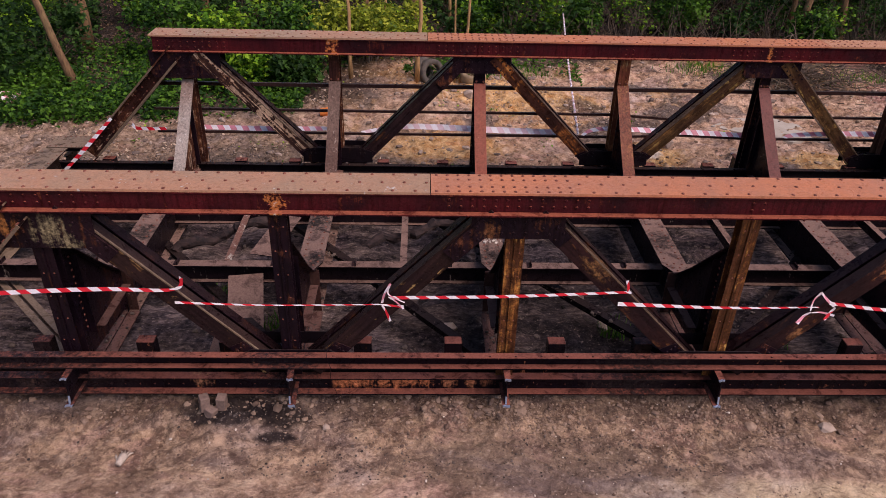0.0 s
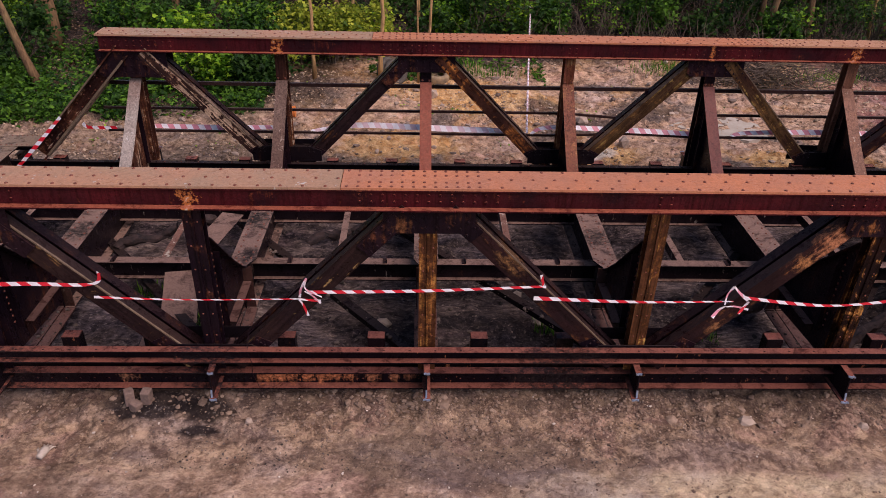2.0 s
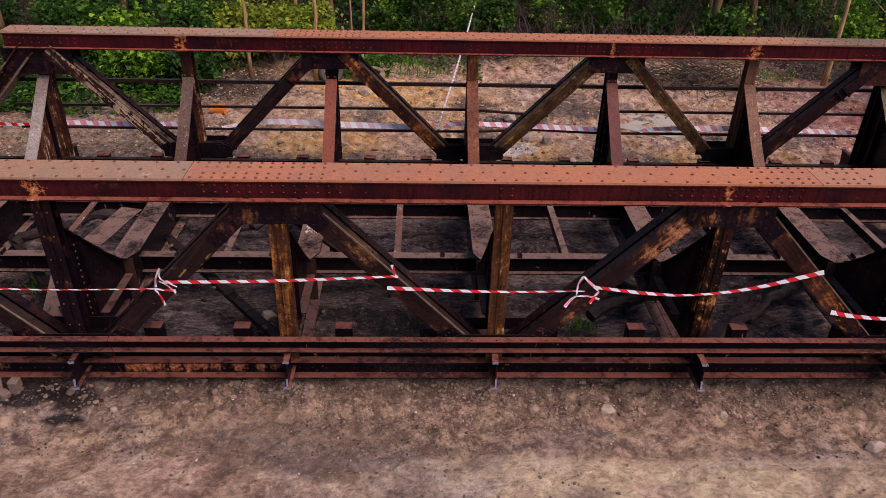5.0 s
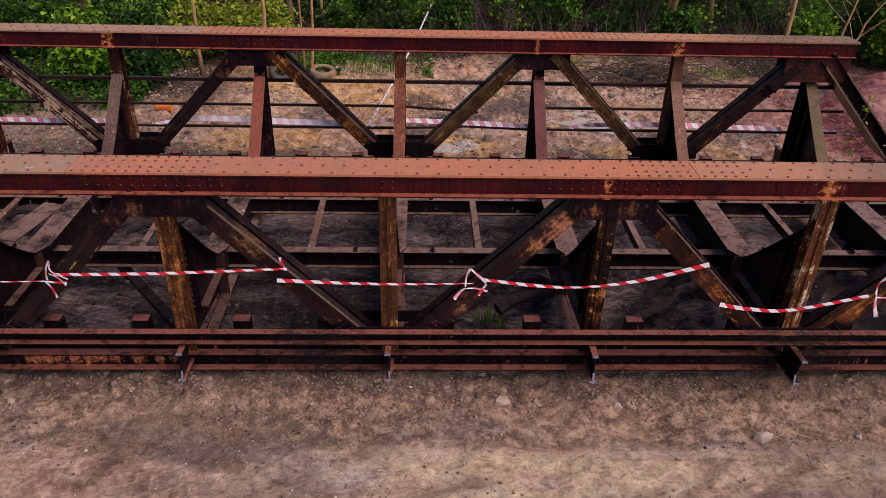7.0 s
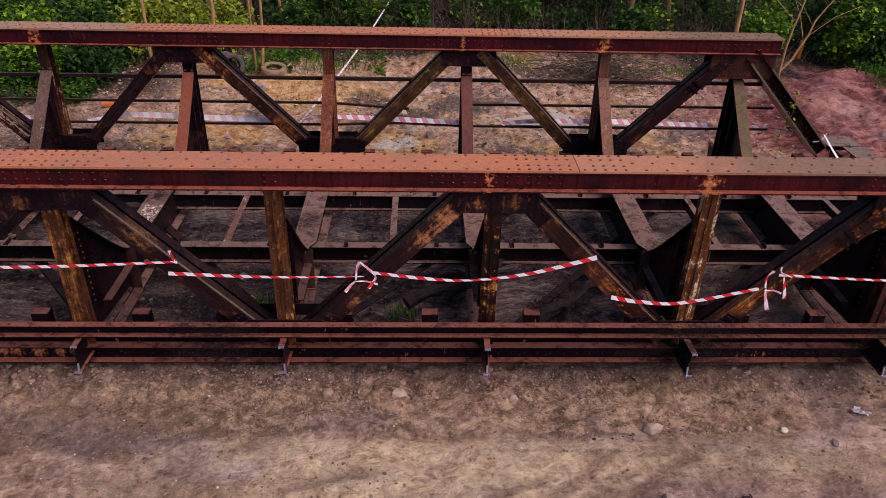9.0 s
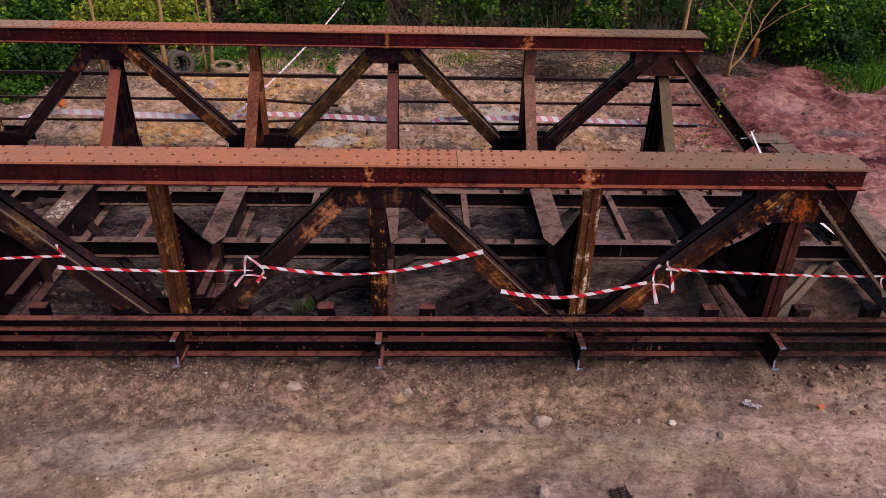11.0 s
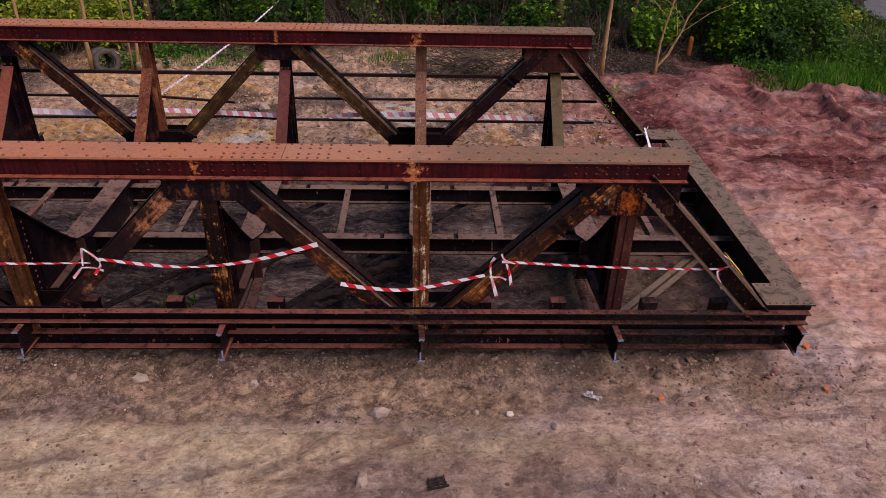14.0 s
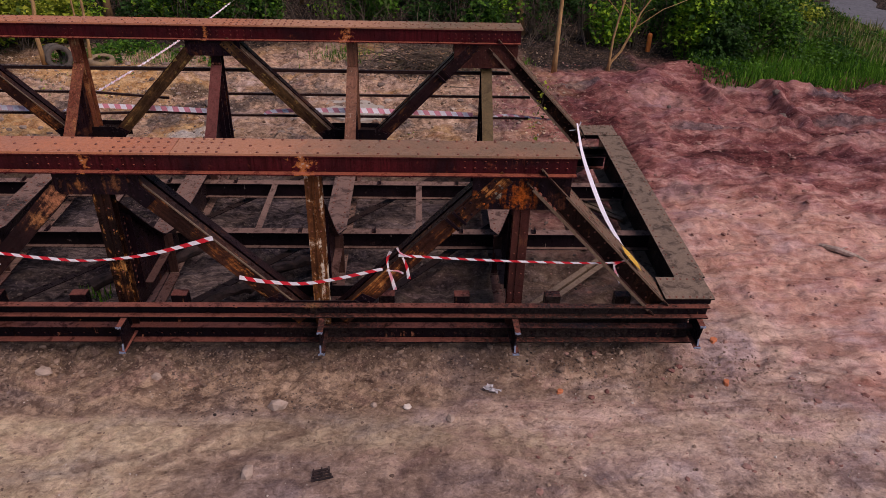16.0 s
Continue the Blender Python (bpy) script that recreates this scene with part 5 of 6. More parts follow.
for k in range(-1, 7):
    x = k * P + 1.25 if k < 6 else 16.18
    bm = bmesh.new()
    sweep(bm, (x, S_Y[0] + 0.082, S_Z - 0.06), (x, S_Y[1] - 0.082, S_Z - 0.06), (0, 0, 1), [(-0.05, -0.08), (-0.038, -0.08), (-0.038, 0.045), (0.05, 0.045), (0.05, 0.057), (-0.05, 0.057)])
    part("cross_tie", bm, PALE_TIE if k in (0, 2) else FLOOR_STEEL, bridge, "light cross tie between the stringers")
# lateral bracing under the floor: one way on each half of the span, and pale crossed pairs in the end bays
for k in range(7):
    for way in (-1, 1):
        outer = (k == 6 and way > 0) or (k == 0 and way < 0)
        if not outer and (k - 3) * way < 0:
            continue
        for side in ((0, 1) if outer else (0,)):
            x0, x1 = k * P + way * 0.15, k * P + way * (5.1 if outer else 4.4)
            reach = min(1.0, (17.3 - x0) / (x1 - x0)) if way > 0 else min(1.0, (-2.3 - x0) / (x1 - x0))
            y0, y1 = (0.5, 5.55) if side == 0 else (5.55, 0.5)
            z = 0.36 + 0.04 * side
            a, b = Vector((x0, y0, z)), Vector((x0 + (x1 - x0) * reach, y0 + (y1 - y0) * reach, z))
            for gap in ((-1, 1) if outer else (1,)):
                bm = bmesh.new()
                w = 0.11 if outer else 0.15
                ring = [(gap * 0.02, -0.08), (gap * 0.032, -0.08), (gap * 0.032, -0.006), (gap * w, -0.006), (gap * w, 0.006), (gap * 0.02, 0.006)]
                sweep(bm, a, b, (0, 0, 1), ring if gap > 0 else ring[::-1])
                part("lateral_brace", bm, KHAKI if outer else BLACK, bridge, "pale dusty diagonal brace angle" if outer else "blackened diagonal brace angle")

# hand rails along the far truss, fixed outside its posts
RAIL_Y = FAR_Y + 0.165
for z, w in ((2.1, 0.06), (1.63, 0.042), (1.2, 0.042)):
    for k in range(-1, 7):
        x0 = k * P if k >= 0 else -0.75
        x1 = (k + 1) * P if k < 6 else 15.9
        sag = -0.1 if (z == 1.63 and k == 3) else (0.05 if (z == 1.2 and k == 3) else 0.0)
        bm = bmesh.new()
        half = (x0 + x1) / 2 if not (z == 1.63 and k == 3) else x0 + 1.45
        for a, b, za, zb in ((x0, half, z, z + sag), (half, x1, z + sag, z)):
            sweep(bm, (a, RAIL_Y, za), (b, RAIL_Y, zb), (0, 0, 1), [(-w / 2, -w / 2), (w / 2, -w / 2), (w / 2, w / 2), (-w / 2, w / 2)])
            if z == 1.63 and k == 3:
                break
        part("hand_rail", bm, RAIL, bridge, "thin rusty rail along the posts")


# ---- barrier tape ----
def tape(points, widths, normals, material, label):
    bm = bmesh.new()
    ribbon(bm, points, widths, normals)
    return thing("barrier_tape", bm, material, label, "barrier tape", "barrier tape")


F, H = (0, -1, 0.25), (0.2, -0.7, 0.7)
TAPE_LABEL = "red and white striped barrier tape tied across the truss"
TY = 0.06
tape([(-1.75, TY, 1.62), (-0.55, TY, 1.73), (0.5, TY, 1.79), (1.3, TY, 1.79), (1.42, TY, 1.95)], [0.042, 0.052, 0.049, 0.035, 0.049], [F] * 5, TAPE, TAPE_LABEL)
tape([(1.3, TY, 1.62), (2.3, TY, 1.59), (3.6, TY, 1.61)], [0.031, 0.016, 0.014], [F] * 3, TAPE, TAPE_LABEL)
tape([(3.66, TY, 1.70), (4.9, TY, 1.725), (6.2, TY, 1.79), (6.29, TY, 1.8), (6.26, TY, 1.95)], [0.039, 0.036, 0.028, 0.028, 0.035], [F] * 5, TAPE, TAPE_LABEL)
tape([(6.2, TY, 1.635), (7.4, TY, 1.59), (8.5, TY, 1.605)], [0.049, 0.030, 0.014], [F] * 3, TAPE, TAPE_LABEL)
tape([(8.6, TY, 1.66), (9.2, TY, 1.58), (9.75, TY, 1.555), (10.45, TY, 1.65), (11.25, TY, 1.885)], [0.035, 0.042, 0.025, 0.042, 0.059], [F] * 5, TAPE, TAPE_LABEL)
tape([(11.5, TY, 1.315), (11.85, TY, 1.25), (12.4, TY, 1.235), (13.3, TY, 1.45)], [0.056, 0.049, 0.042, 0.042], [F] * 4, TAPE, TAPE_LABEL)
tape([(13.5, TY, 1.65), (14.9, TY, 1.575), (16.2, TY, 1.56), (16.38, 0.12, 1.64)], [0.033, 0.028, 0.026, 0.023], [F] * 4, TAPE, TAPE_LABEL)


def knot(strands, label="knotted ends of striped barrier tape round a diagonal"):
    """A tied knot: thin twisted loops and loose ends, each given by its x, z corners and its width."""
    k = tagged(new("tape_knot"), label, "barrier tape", "tape knots")
    for i, (pts, w, mat) in enumerate(strands):
        bm = bmesh.new()
        n = len(pts)
        ribbon(bm, [(x, 0.04 - 0.012 * i + 0.02 * math.sin(j * 2.0), z) for j, (x, z) in enumerate(pts)], [w * 0.7 * (0.5 + 0.5 * (j / max(1, n - 1))) for j in range(n)], [(0.4 * math.sin(j * 1.7 + i), -1, 0.2) for j in range(n)], 6)
        part("loose_end", bm, mat, k)
    return k


knot([([(3.82, 1.65), (3.64, 1.75), (3.67, 1.91), (3.6, 1.77), (3.57, 1.63)], 0.04, TAPE_PINK), ([(3.57, 1.63), (3.7, 1.6), (3.81, 1.615)], 0.05, TAPE), ([(3.57, 1.63), (3.61, 1.54), (3.66, 1.42)], 0.05, TAPE), ([(3.64, 1.75), (3.72, 1.68), (3.81, 1.6)], 0.035, TAPE_PINK)])
knot([([(8.4, 1.57), (8.41, 1.7), (8.45, 1.83)], 0.05, TAPE_PINK), ([(8.45, 1.83), (8.54, 1.73), (8.64, 1.65)], 0.055, TAPE_PINK), ([(8.4, 1.57), (8.34, 1.5), (8.27, 1.42)], 0.06, TAPE_PINK), ([(8.4, 1.57), (8.52, 1.56), (8.66, 1.54)], 0.04, TAPE_PINK), ([(8.64, 1.65), (8.62, 1.58), (8.55, 1.49)], 0.06, TAPE)])
knot([([(13.37, 1.47), (13.36, 1.6), (13.405, 1.73)], 0.06, TAPE), ([(13.37, 1.47), (13.41, 1.32), (13.455, 1.165)], 0.075, TAPE_PINK), ([(13.35, 1.45), (13.48, 1.44), (13.56, 1.42)], 0.04, TAPE_PINK)])
knot([([(13.66, 1.63), (13.53, 1.68), (13.485, 1.785)], 0.04, TAPE_PINK), ([(13.55, 1.64), (13.6, 1.5), (13.63, 1.33)], 0.065, TAPE)])
knot([([(16.39, 1.62), (16.29, 1.57), (16.2, 1.545)], 0.045, TAPE), ([(16.2, 1.55), (16.25, 1.42), (16.32, 1.285)], 0.06, TAPE_PINK)])
tape([(16.78, 5.5, 1.29), (16.72, 4.58, 1.10), (16.66, 3.41, 1.07), (16.58, 2.07, 1.16), (16.5, 0.93, 1.38), (16.4, 0.1, 1.64)], [0.03, 0.06, 0.085, 0.085, 0.06, 0.04], [(0.1, -0.7, 0.75)] * 6, TAPE_WHITE, "slack white barrier tape strung between the end posts")
tape([(16.318, 0.13, 1.722), (16.445, 0.14, 1.589), (16.572, 0.13, 1.456)], [0.2, 0.3, 0.22], [(0.72, 0, 0.69)] * 3, TAPE_YELLOW, "yellow tape stuck along the top of the end post")
tape([(16.66, 5.6, 1.1), (16.8, 5.58, 1.14), (16.86, 5.55, 1.3)], 0.022, [F] * 3, TAPE_WHITE, "white tape end tied round the end post")
# along the rails of the far truss
FY = FAR_Y + 0.17
tape([(-1.2, FY, 1.32), (-1.1, FY, 1.24), (-0.6, FY, 1.24)], 0.06, [H] * 3, TAPE, "torn end of striped barrier tape on the ground rail")
tape([(-0.2, FY, 1.29), (1.2, FY, 1.27), (2.5, FY, 1.29)], [0.08, 0.1, 0.07], [H] * 3, TAPE_FADED, "faded barrier tape along the hand rail")
tape([(2.9, FY, 1.22), (3.3, FY, 1.29), (3.9, FY, 1.35), (5.4, FY, 1.30), (6.75, FY, 1.27)], [0.05, 0.08, 0.11, 0.12, 0.09], [H] * 5, TAPE_PALE, "faded barrier tape along the hand rail")
tape([(6.95, FY, 1.22), (7.3, FY, 1.35), (8.6, FY, 1.32), (10.0, FY, 1.26)], [0.05, 0.08, 0.11, 0.09], [H] * 4, TAPE_FADED, "faded barrier tape along the hand rail")
tape([(10.7, FY, 1.19), (11.0, FY, 1.29), (12.6, FY, 1.32), (14.8, FY, 1.26)], [0.05, 0.08, 0.11, 0.09], [H] * 4, TAPE_FADED, "faded barrier tape along the hand rail")
tape([(15.2, FY, 1.22), (15.5, FY, 1.26), (16.4, FY, 1.17)], [0.05, 0.05, 0.03], [H] * 3, TAPE_FADED, "faded barrier tape along the hand rail")
# a length of tape twisted into a cord, from the rail to a sapling
bm = bmesh.new()
uv = bm.loops.layers.uv.verify()
n = 150
p0, p1 = Vector((6.88, FAR_Y + 0.2, 1.23)), Vector((8.22, 16.0, 1.32))
rows = []
for i in range(n + 1):
    t = i / n
    p = p0.lerp(p1, t) + Vector((0, 0, -0.12 * math.sin(t * math.pi)))
    a = t * 130
    rows.append([bm.verts.new(p + Vector((math.cos(a + q), 0, math.sin(a + q))) * (0.03 if q in (0, math.pi) else 0.016)) for q in (0, math.pi / 2, math.pi, 1.5 * math.pi)])
for i, (r0, r1) in enumerate(zip(rows, rows[1:])):
    for j in range(4):
        f = bm.faces.new((r0[j], r0[(j + 1) % 4], r1[(j + 1) % 4], r1[j]))
        for loop, u in zip(f.loops, (i, i, i + 1, i + 1)):
            loop[uv].uv = (u * 10 / n, j * 0.5)
thing("barrier_tape", bm, TAPE_PALE, "barrier tape twisted into a cord, strung to a sapling", "barrier tape", "barrier tape")
tape([(-1.35, 5.52, 1.6), (-1.85, 5.5, 1.1), (-2.35, 5.5, 0.62)], [0.05, 0.07, 0.06], [F] * 3, TAPE, "striped barrier tape lying along the end post")
bm = bmesh.new()
for i in range(7):
    a = random.uniform(0, 6.3)
    pts = [(-5.75 + random.uniform(-0.4, 0.4), 10.0 + random.uniform(-0.3, 0.3), gh(-5.2, 10.4) + random.uniform(0.0, 0.22)) for _ in range(4)]
    ribbon(bm, pts, 0.09, [(math.cos(a), -1, 0.6)] * 4, 6)
thing("tape_heap", bm, TAPE_FADED, "crumpled heap of faded barrier tape in the weeds", "barrier tape")


# ---- loose things ----
def rock_mesh(bm, c, r, rng, squash=0.7):
    geo = bmesh.ops.create_icosphere(bm, subdivisions=1, radius=1.0)
    rot = Euler((rng.uniform(0, 6), rng.uniform(0, 6), rng.uniform(0, 6))).to_matrix()
    sx, sy = rng.uniform(0.75, 1.3), rng.uniform(0.7, 1.2)
    for v in geo["verts"]:
        p = rot @ (v.co * rng.uniform(0.78, 1.12))
        v.co = Vector((p.x * sx * r + c[0], p.y * sy * r + c[1], p.z * squash * r + c[2]))


def scatter(name, count, area, sizes, material, label, category, seed, density=None, sink=0.35, level=None):
    """Many small stones on the ground as one mesh."""
    rng = np.random.default_rng(seed)
    t = bmesh.new()
    bmesh.ops.create_icosphere(t, subdivisions=1, radius=1.0)
    base = np.array([v.co[:] for v in t.verts])
    tris = np.array([[v.index for v in f.verts] for f in t.faces])
    t.free()
    x, y = rng.uniform(area[0], area[1], count * 12), rng.uniform(area[2], area[3], count * 12)
    keep = np.ones(len(x), bool) if density is None else rng.uniform(0, 1, len(x)) < density(x, y)
    x, y = x[keep][:count], y[keep][:count]
    n = len(x)
    r = sizes[0] * (sizes[1] / sizes[0]) ** (rng.uniform(0, 1, n) ** 2.6)
    jit = base[None] * rng.uniform(0.7, 1.15, (n, len(base), 1)) * rng.uniform(0.65, 1.3, (n, 1, 3))
    ang = rng.uniform(0, 6.3, n)
    c, s = np.cos(ang)[:, None], np.sin(ang)[:, None]
    px, py = jit[..., 0] * c - jit[..., 1] * s, jit[..., 0] * s + jit[..., 1] * c
    z = (height(x, y) if level is None else level) + r * (0.5 - sink)
    v = np.stack([px * r[:, None] + x[:, None], py * r[:, None] + y[:, None], jit[..., 2] * 0.6 * r[:, None] + z[:, None]], -1)
    f = tris[None] + (np.arange(n) * len(base))[:, None, None]
    me = bpy.data.meshes.new(name)
    me.from_pydata(v.reshape(-1, 3).tolist(), [], f.reshape(-1, 3).tolist())
    me.materials.append(material)
    return tagged(new(name, me), label, category, kind="stuff")


scatter("gravel", 10000, (-5, 19, -2.8, 0.45), (0.006, 0.03), CLOD, "crumbled clods and gravel on the dirt", "gravel", 5, lambda x, y: (0.12 + 0.88 * np.exp(-((y + 0.1) / 0.4) ** 2)) * (0.25 + 0.75 * (lattice(x * 1.1, y * 1.1, 33) > -0.1)) * (0.3 + 0.7 * ramp01(x, 3.0, 5.0)) * (0.3 + 0.7 * ramp01(x, 12.5, 10.5)))
scatter("pale_chips", 500, (-4, 22, -2.9, 0.2), (0.006, 0.022), PALE_STONE, "small pale stone chips on the dirt", "gravel", 15, lambda x, y: 0.2 + 0.8 * (lattice(x * 0.7, y * 0.9, 34) > 0.1), 0.2)
scatter("dark_grit", 2600, (-4, 17, -1.0, 0.3), (0.006, 0.02), CINDER, "dark cinders and grit on the dirt", "gravel", 16, lambda x, y: 0.1 + 0.9 * (lattice(x * 0.9 + 3, y * 1.2, 35) > 0.2), 0.3)
scatter("clods", 750, (-4, 17.5, -0.45, 0.3), (0.02, 0.07), CLOD, "broken clods along the foot of the bridge", "rubble", 6, lambda x, y: (0.1 + 0.9 * (lattice(x * 0.8, y * 0.8, 30) > 0.1)) * np.exp(-((y + 0.02) / 0.22) ** 2) * (0.15 + 0.85 * ramp01(x, 4.0, 5.5)) * (0.12 + 0.88 * ramp01(x, 12.0, 10.0)), 0.42)
scatter("rubble_inside", 900, (-2.3, 17.3, 0.6, 5.5), (0.015, 0.06), CINDER, "stones and cinders under the bridge floor", "rubble", 7)
scatter("beam_rubble", 1500, (-0.4, 15.4, 0.6, 5.4), (0.008, 0.035), CINDER, "cinders and rubble lying on the floor beams' lower flanges", "rubble", 17, lambda x, y: np.where(np.abs((x + 1.25) % P - 1.25) < 0.14, 1.0, 0.0), 0.2, 0.318)
scatter("flange_crumbs", 90, (4.9, 5.16, 2.4, 2.95), (0.012, 0.04), PALE_STONE, "pale crumbs heaped on a floor beam", "rubble", 18, None, 0.2, 1.01)
for k, way in ((2, -1), (3, -1), (3, 1), (4, 1), (5, 1)):
    scatter("brace_rubble", 170, (k * P - 3.2, k * P + 3.2, 0.6, 3.6), (0.01, 0.04), CINDER, "cinders heaped on a blackened brace under the floor", "rubble", 40 + k + way, lambda x, y: np.where(np.abs((x - k * P) * way - 0.15 - (y - 0.5) * 0.84) < 0.09, 1.0, 0.0), 0.2, 0.372)
scatter("rubble_behind", 2000, (-6, 17, 6.1, 13.5), (0.012, 0.1), STONE, "stones and broken concrete on waste ground", "rubble", 8)
scatter("red_clods", 3400, (15, 28, -2.5, 13), (0.01, 0.06), RED_CLOD, "lumps of red spoil", "spoil", 9, None, 0.45)

for x, y, r, mat in ((12.0, -0.82, 0.11, STONE), (11.85, -1.95, 0.1, STONE), (13.62, -0.84, 0.05, PALE_STONE), (14.16, -1.06, 0.07, STONE), (13.2, -0.8, 0.05, STONE), (8.9, -0.25, 0.09, STONE), (10.35, -0.3, 0.08, STONE), (2.9, -0.28, 0.06, STONE), (23.0, 10.4, 0.1, CINDER), (22.65, 9.15, 0.1, CINDER), (19.9, 9.4, 0.06, CINDER), (8.7, 9.5, 0.16, STONE), (9.4, 8.2, 0.2, STONE), (9.0, 8.3, 0.16, STONE), (5.2, 10.8, 0.18, STONE), (11.2, 7.0, 0.14, STONE), (4.4, 1.65, 0.12, STONE), (6.4, 2.45, 0.09, STONE), (6.63, 1.8, 0.1, STONE)):
    bm = bmesh.new()
    rng = random.Random(int(x * 100 + y * 37))
    rock_mesh(bm, (0, 0, 0), r, rng, 0.95)
    ob = thing("rock", bm, mat, "rough stone lying on the dirt", "rock", "rocks")
    ob.location = (x, y, gh(x, y) + r * 0.25)

# bricks standing under the chord
for i, (x, y, a) in enumerate(((1.44, -0.02, 28), (1.64, 0.0, -4), (1.53, -0.08, 60))):
    bm = bmesh.new()
    box(bm, -0.055, 0.055, -0.06, 0.06, -0.1, 0.1 if i < 2 else 0.0)
    bmesh.ops.bevel(bm, geom=bm.edges[:], offset=0.008, segments=1, affect="EDGES")
    ob = thing("brick", bm, BRICK, "sooty loose brick under the chord", "brick", "loose bricks")
    ob.matrix_world = pose(x, y, gh(x, y) + 0.085, 5 * i, 4, a)

for x, y, r, a in ((15.57, -0.61, 0.045, 20), (17.8, -0.46, 0.05, 70), (17.9, 0.38, 0.06, 40)):
    bm = bmesh.new()
    prism(bm, [(-r, -r * 0.6, 0), (r * 0.8, -r * 0.7, 0), (r, r * 0.3, 0), (0.1 * r, r * 0.8, 0), (-r * 0.8, r * 0.4, 0)], (0.01, 0, r))
    bmesh.ops.bevel(bm, geom=bm.edges[:], offset=0.006, segments=1, affect="EDGES")
    ob = thing("brick_fragment", bm, ORANGE_BRICK, "broken orange brick fragment on the dirt", "brick", "brick fragments")
    ob.matrix_world = pose(x, y, gh(x, y) - 0.01, 0, 0, a)

# scraps trodden into the dirt
bm = bmesh.new()
for i in range(4):
    box(bm, -0.13 + 0.01 * i, 0.12 - 0.015 * i, -0.07 + 0.04 * i, -0.045 + 0.04 * i, 0.0, 0.014)
for x in (-0.09, 0.0, 0.08):
    box(bm, x, x + 0.014, -0.075, 0.085, 0.016, 0.026)
scrap = thing("plastic_scrap", bm, CHARRED, "broken piece of dark slatted plastic in the dirt", "scrap")
scrap.matrix_world = pose(12.69, -1.99, gh(12.69, -1.99) + 0.003, 4, -3, 12)
bm = bmesh.new()
rs = random.Random(3)
grid = [[bm.verts.new((i * 0.04 - 0.12, j * 0.03 - 0.06, 0.012 + rs.uniform(0, 0.045))) for i in range(7)] for j in range(5)]
for j in range(4):
    for i in range(6):
        if rs.random() < 0.85:
            bm.faces.new((grid[j][i], grid[j][i + 1], grid[j + 1][i + 1], grid[j + 1][i]))
bmesh.ops.solidify(bm, geom=bm.faces[:], thickness=0.004)
thing("crumpled_sheet", bm, SHEET, "crumpled scrap of pale plastic sheet on the dirt", "scrap").matrix_world = pose(14.71, -0.56, gh(14.71, -0.56), 0, 0, -15)

# bent wire hanging over the chord
bm = bmesh.new()
tube(bm, [(2.95, 0.1, 1.15), (2.93, -0.06, 0.95), (2.97, -0.07, 0.8), (2.96, -0.06, 0.62), (3.02, -0.05, 0.4), (3.06, -0.02, 0.22)], [0.0035] * 6, 5)
thing("wire", bm, DARK, "thin bent wire hanging over the bottom chord", "wire")

# glove
bm = bmesh.new()
tube(bm, [(-0.09, 0, 0.02), (-0.04, 0, 0.025), (0.03, 0, 0.025), (0.06, 0, 0.02)], [0.035, 0.045, 0.05, 0.042], 8)
for i, a in enumerate((-0.035, -0.012, 0.012, 0.033)):
    tube(bm, [(0.04, a, 0.02), (0.09, a * 1.5, 0.02), (0.13 - abs(a) * 0.6, a * 2.1, 0.012)], [0.014, 0.013, 0.009], 6)
tube(bm, [(-0.02, 0.04, 0.02), (0.02, 0.085, 0.018), (0.05, 0.1, 0.012)], [0.016, 0.014, 0.01], 6)
ob = smooth(thing("work_glove", bm, CLOTH, "dirty pale work glove dropped on the dirt", "glove"))
ob.matrix_world = pose(0.66, -0.68, gh(0.66, -0.68) + 0.005, 0, 0, 80)


def tyre(x, y, z, m, mat, label):
    bm = bmesh.new()
    prof = [(0.2, 0.06), (0.21, 0.095), (0.28, 0.11), (0.32, 0.1), (0.335, 0.06), (0.335, -0.06), (0.32, -0.1), (0.28, -0.11), (0.21, -0.095), (0.2, -0.06), (0.22, -0.05), (0.27, -0.07), (0.29, 0.0), (0.27, 0.07), (0.22, 0.05)]
    rings = [[bm.verts.new((r * math.cos(a), r * math.sin(a), h)) for r, h in prof] for a in [i * math.tau / 36 for i in range(36)]]
    for i in range(36):
        a, b = rings[i], rings[(i + 1) % 36]
        for j in range(len(prof)):
            q = (j + 1) % len(prof)
            bm.faces.new((a[j], b[j], b[q], a[q]))
    ob = smooth(thing("tyre", bm, mat, label, "tyre", "old tyres"))
    ob.matrix_world = Matrix.Translation((x, y, z)) @ m
    return ob


tyre(5.32, 11.75, gh(5.32, 11.75) + 0.11, pose(0, 0, 0, 6, 4, 0), RUBBER_CLAY, "worn tyre lying flat, caked with clay")
tyre(4.25, 11.7, gh(4.25, 11.7) + 0.28, pose(0, 0, 0, 78, 0, 30), RUBBER, "old tyre standing on edge against another")
tyre(4.05, 11.85, gh(4.05, 11.85) + 0.3, pose(0, 0, 0, 74, 0, 62), RUBBER, "old tyre leaning against another")

# orange things
bm = bmesh.new()
tube(bm, [(-0.14, 0, 0.09), (0.0, 0, 0.1), (0.13, 0, 0.105)], [0.07, 0.09, 0.105], 16)
thing("bucket", bm, ORANGE, "orange plastic bucket lying on its side", "bucket").matrix_world = Matrix.Translation((1.85, 9.55, gh(1.85, 9.55) - 0.02)) @ Matrix.Scale(1.25, 4)
bm = bmesh.new()
tube(bm, [(0, 0, -0.2), (0, 0, 0.55), (0, 0, 0.6)], [0.075, 0.075, 0.05], 12)
thing("marker_post", bm, ORANGE, "orange plastic marker post in the grass", "post").location = (20.9, 15.0, gh(20.9, 15.0))

# concrete slab let into the waste ground
bm = bmesh.new()
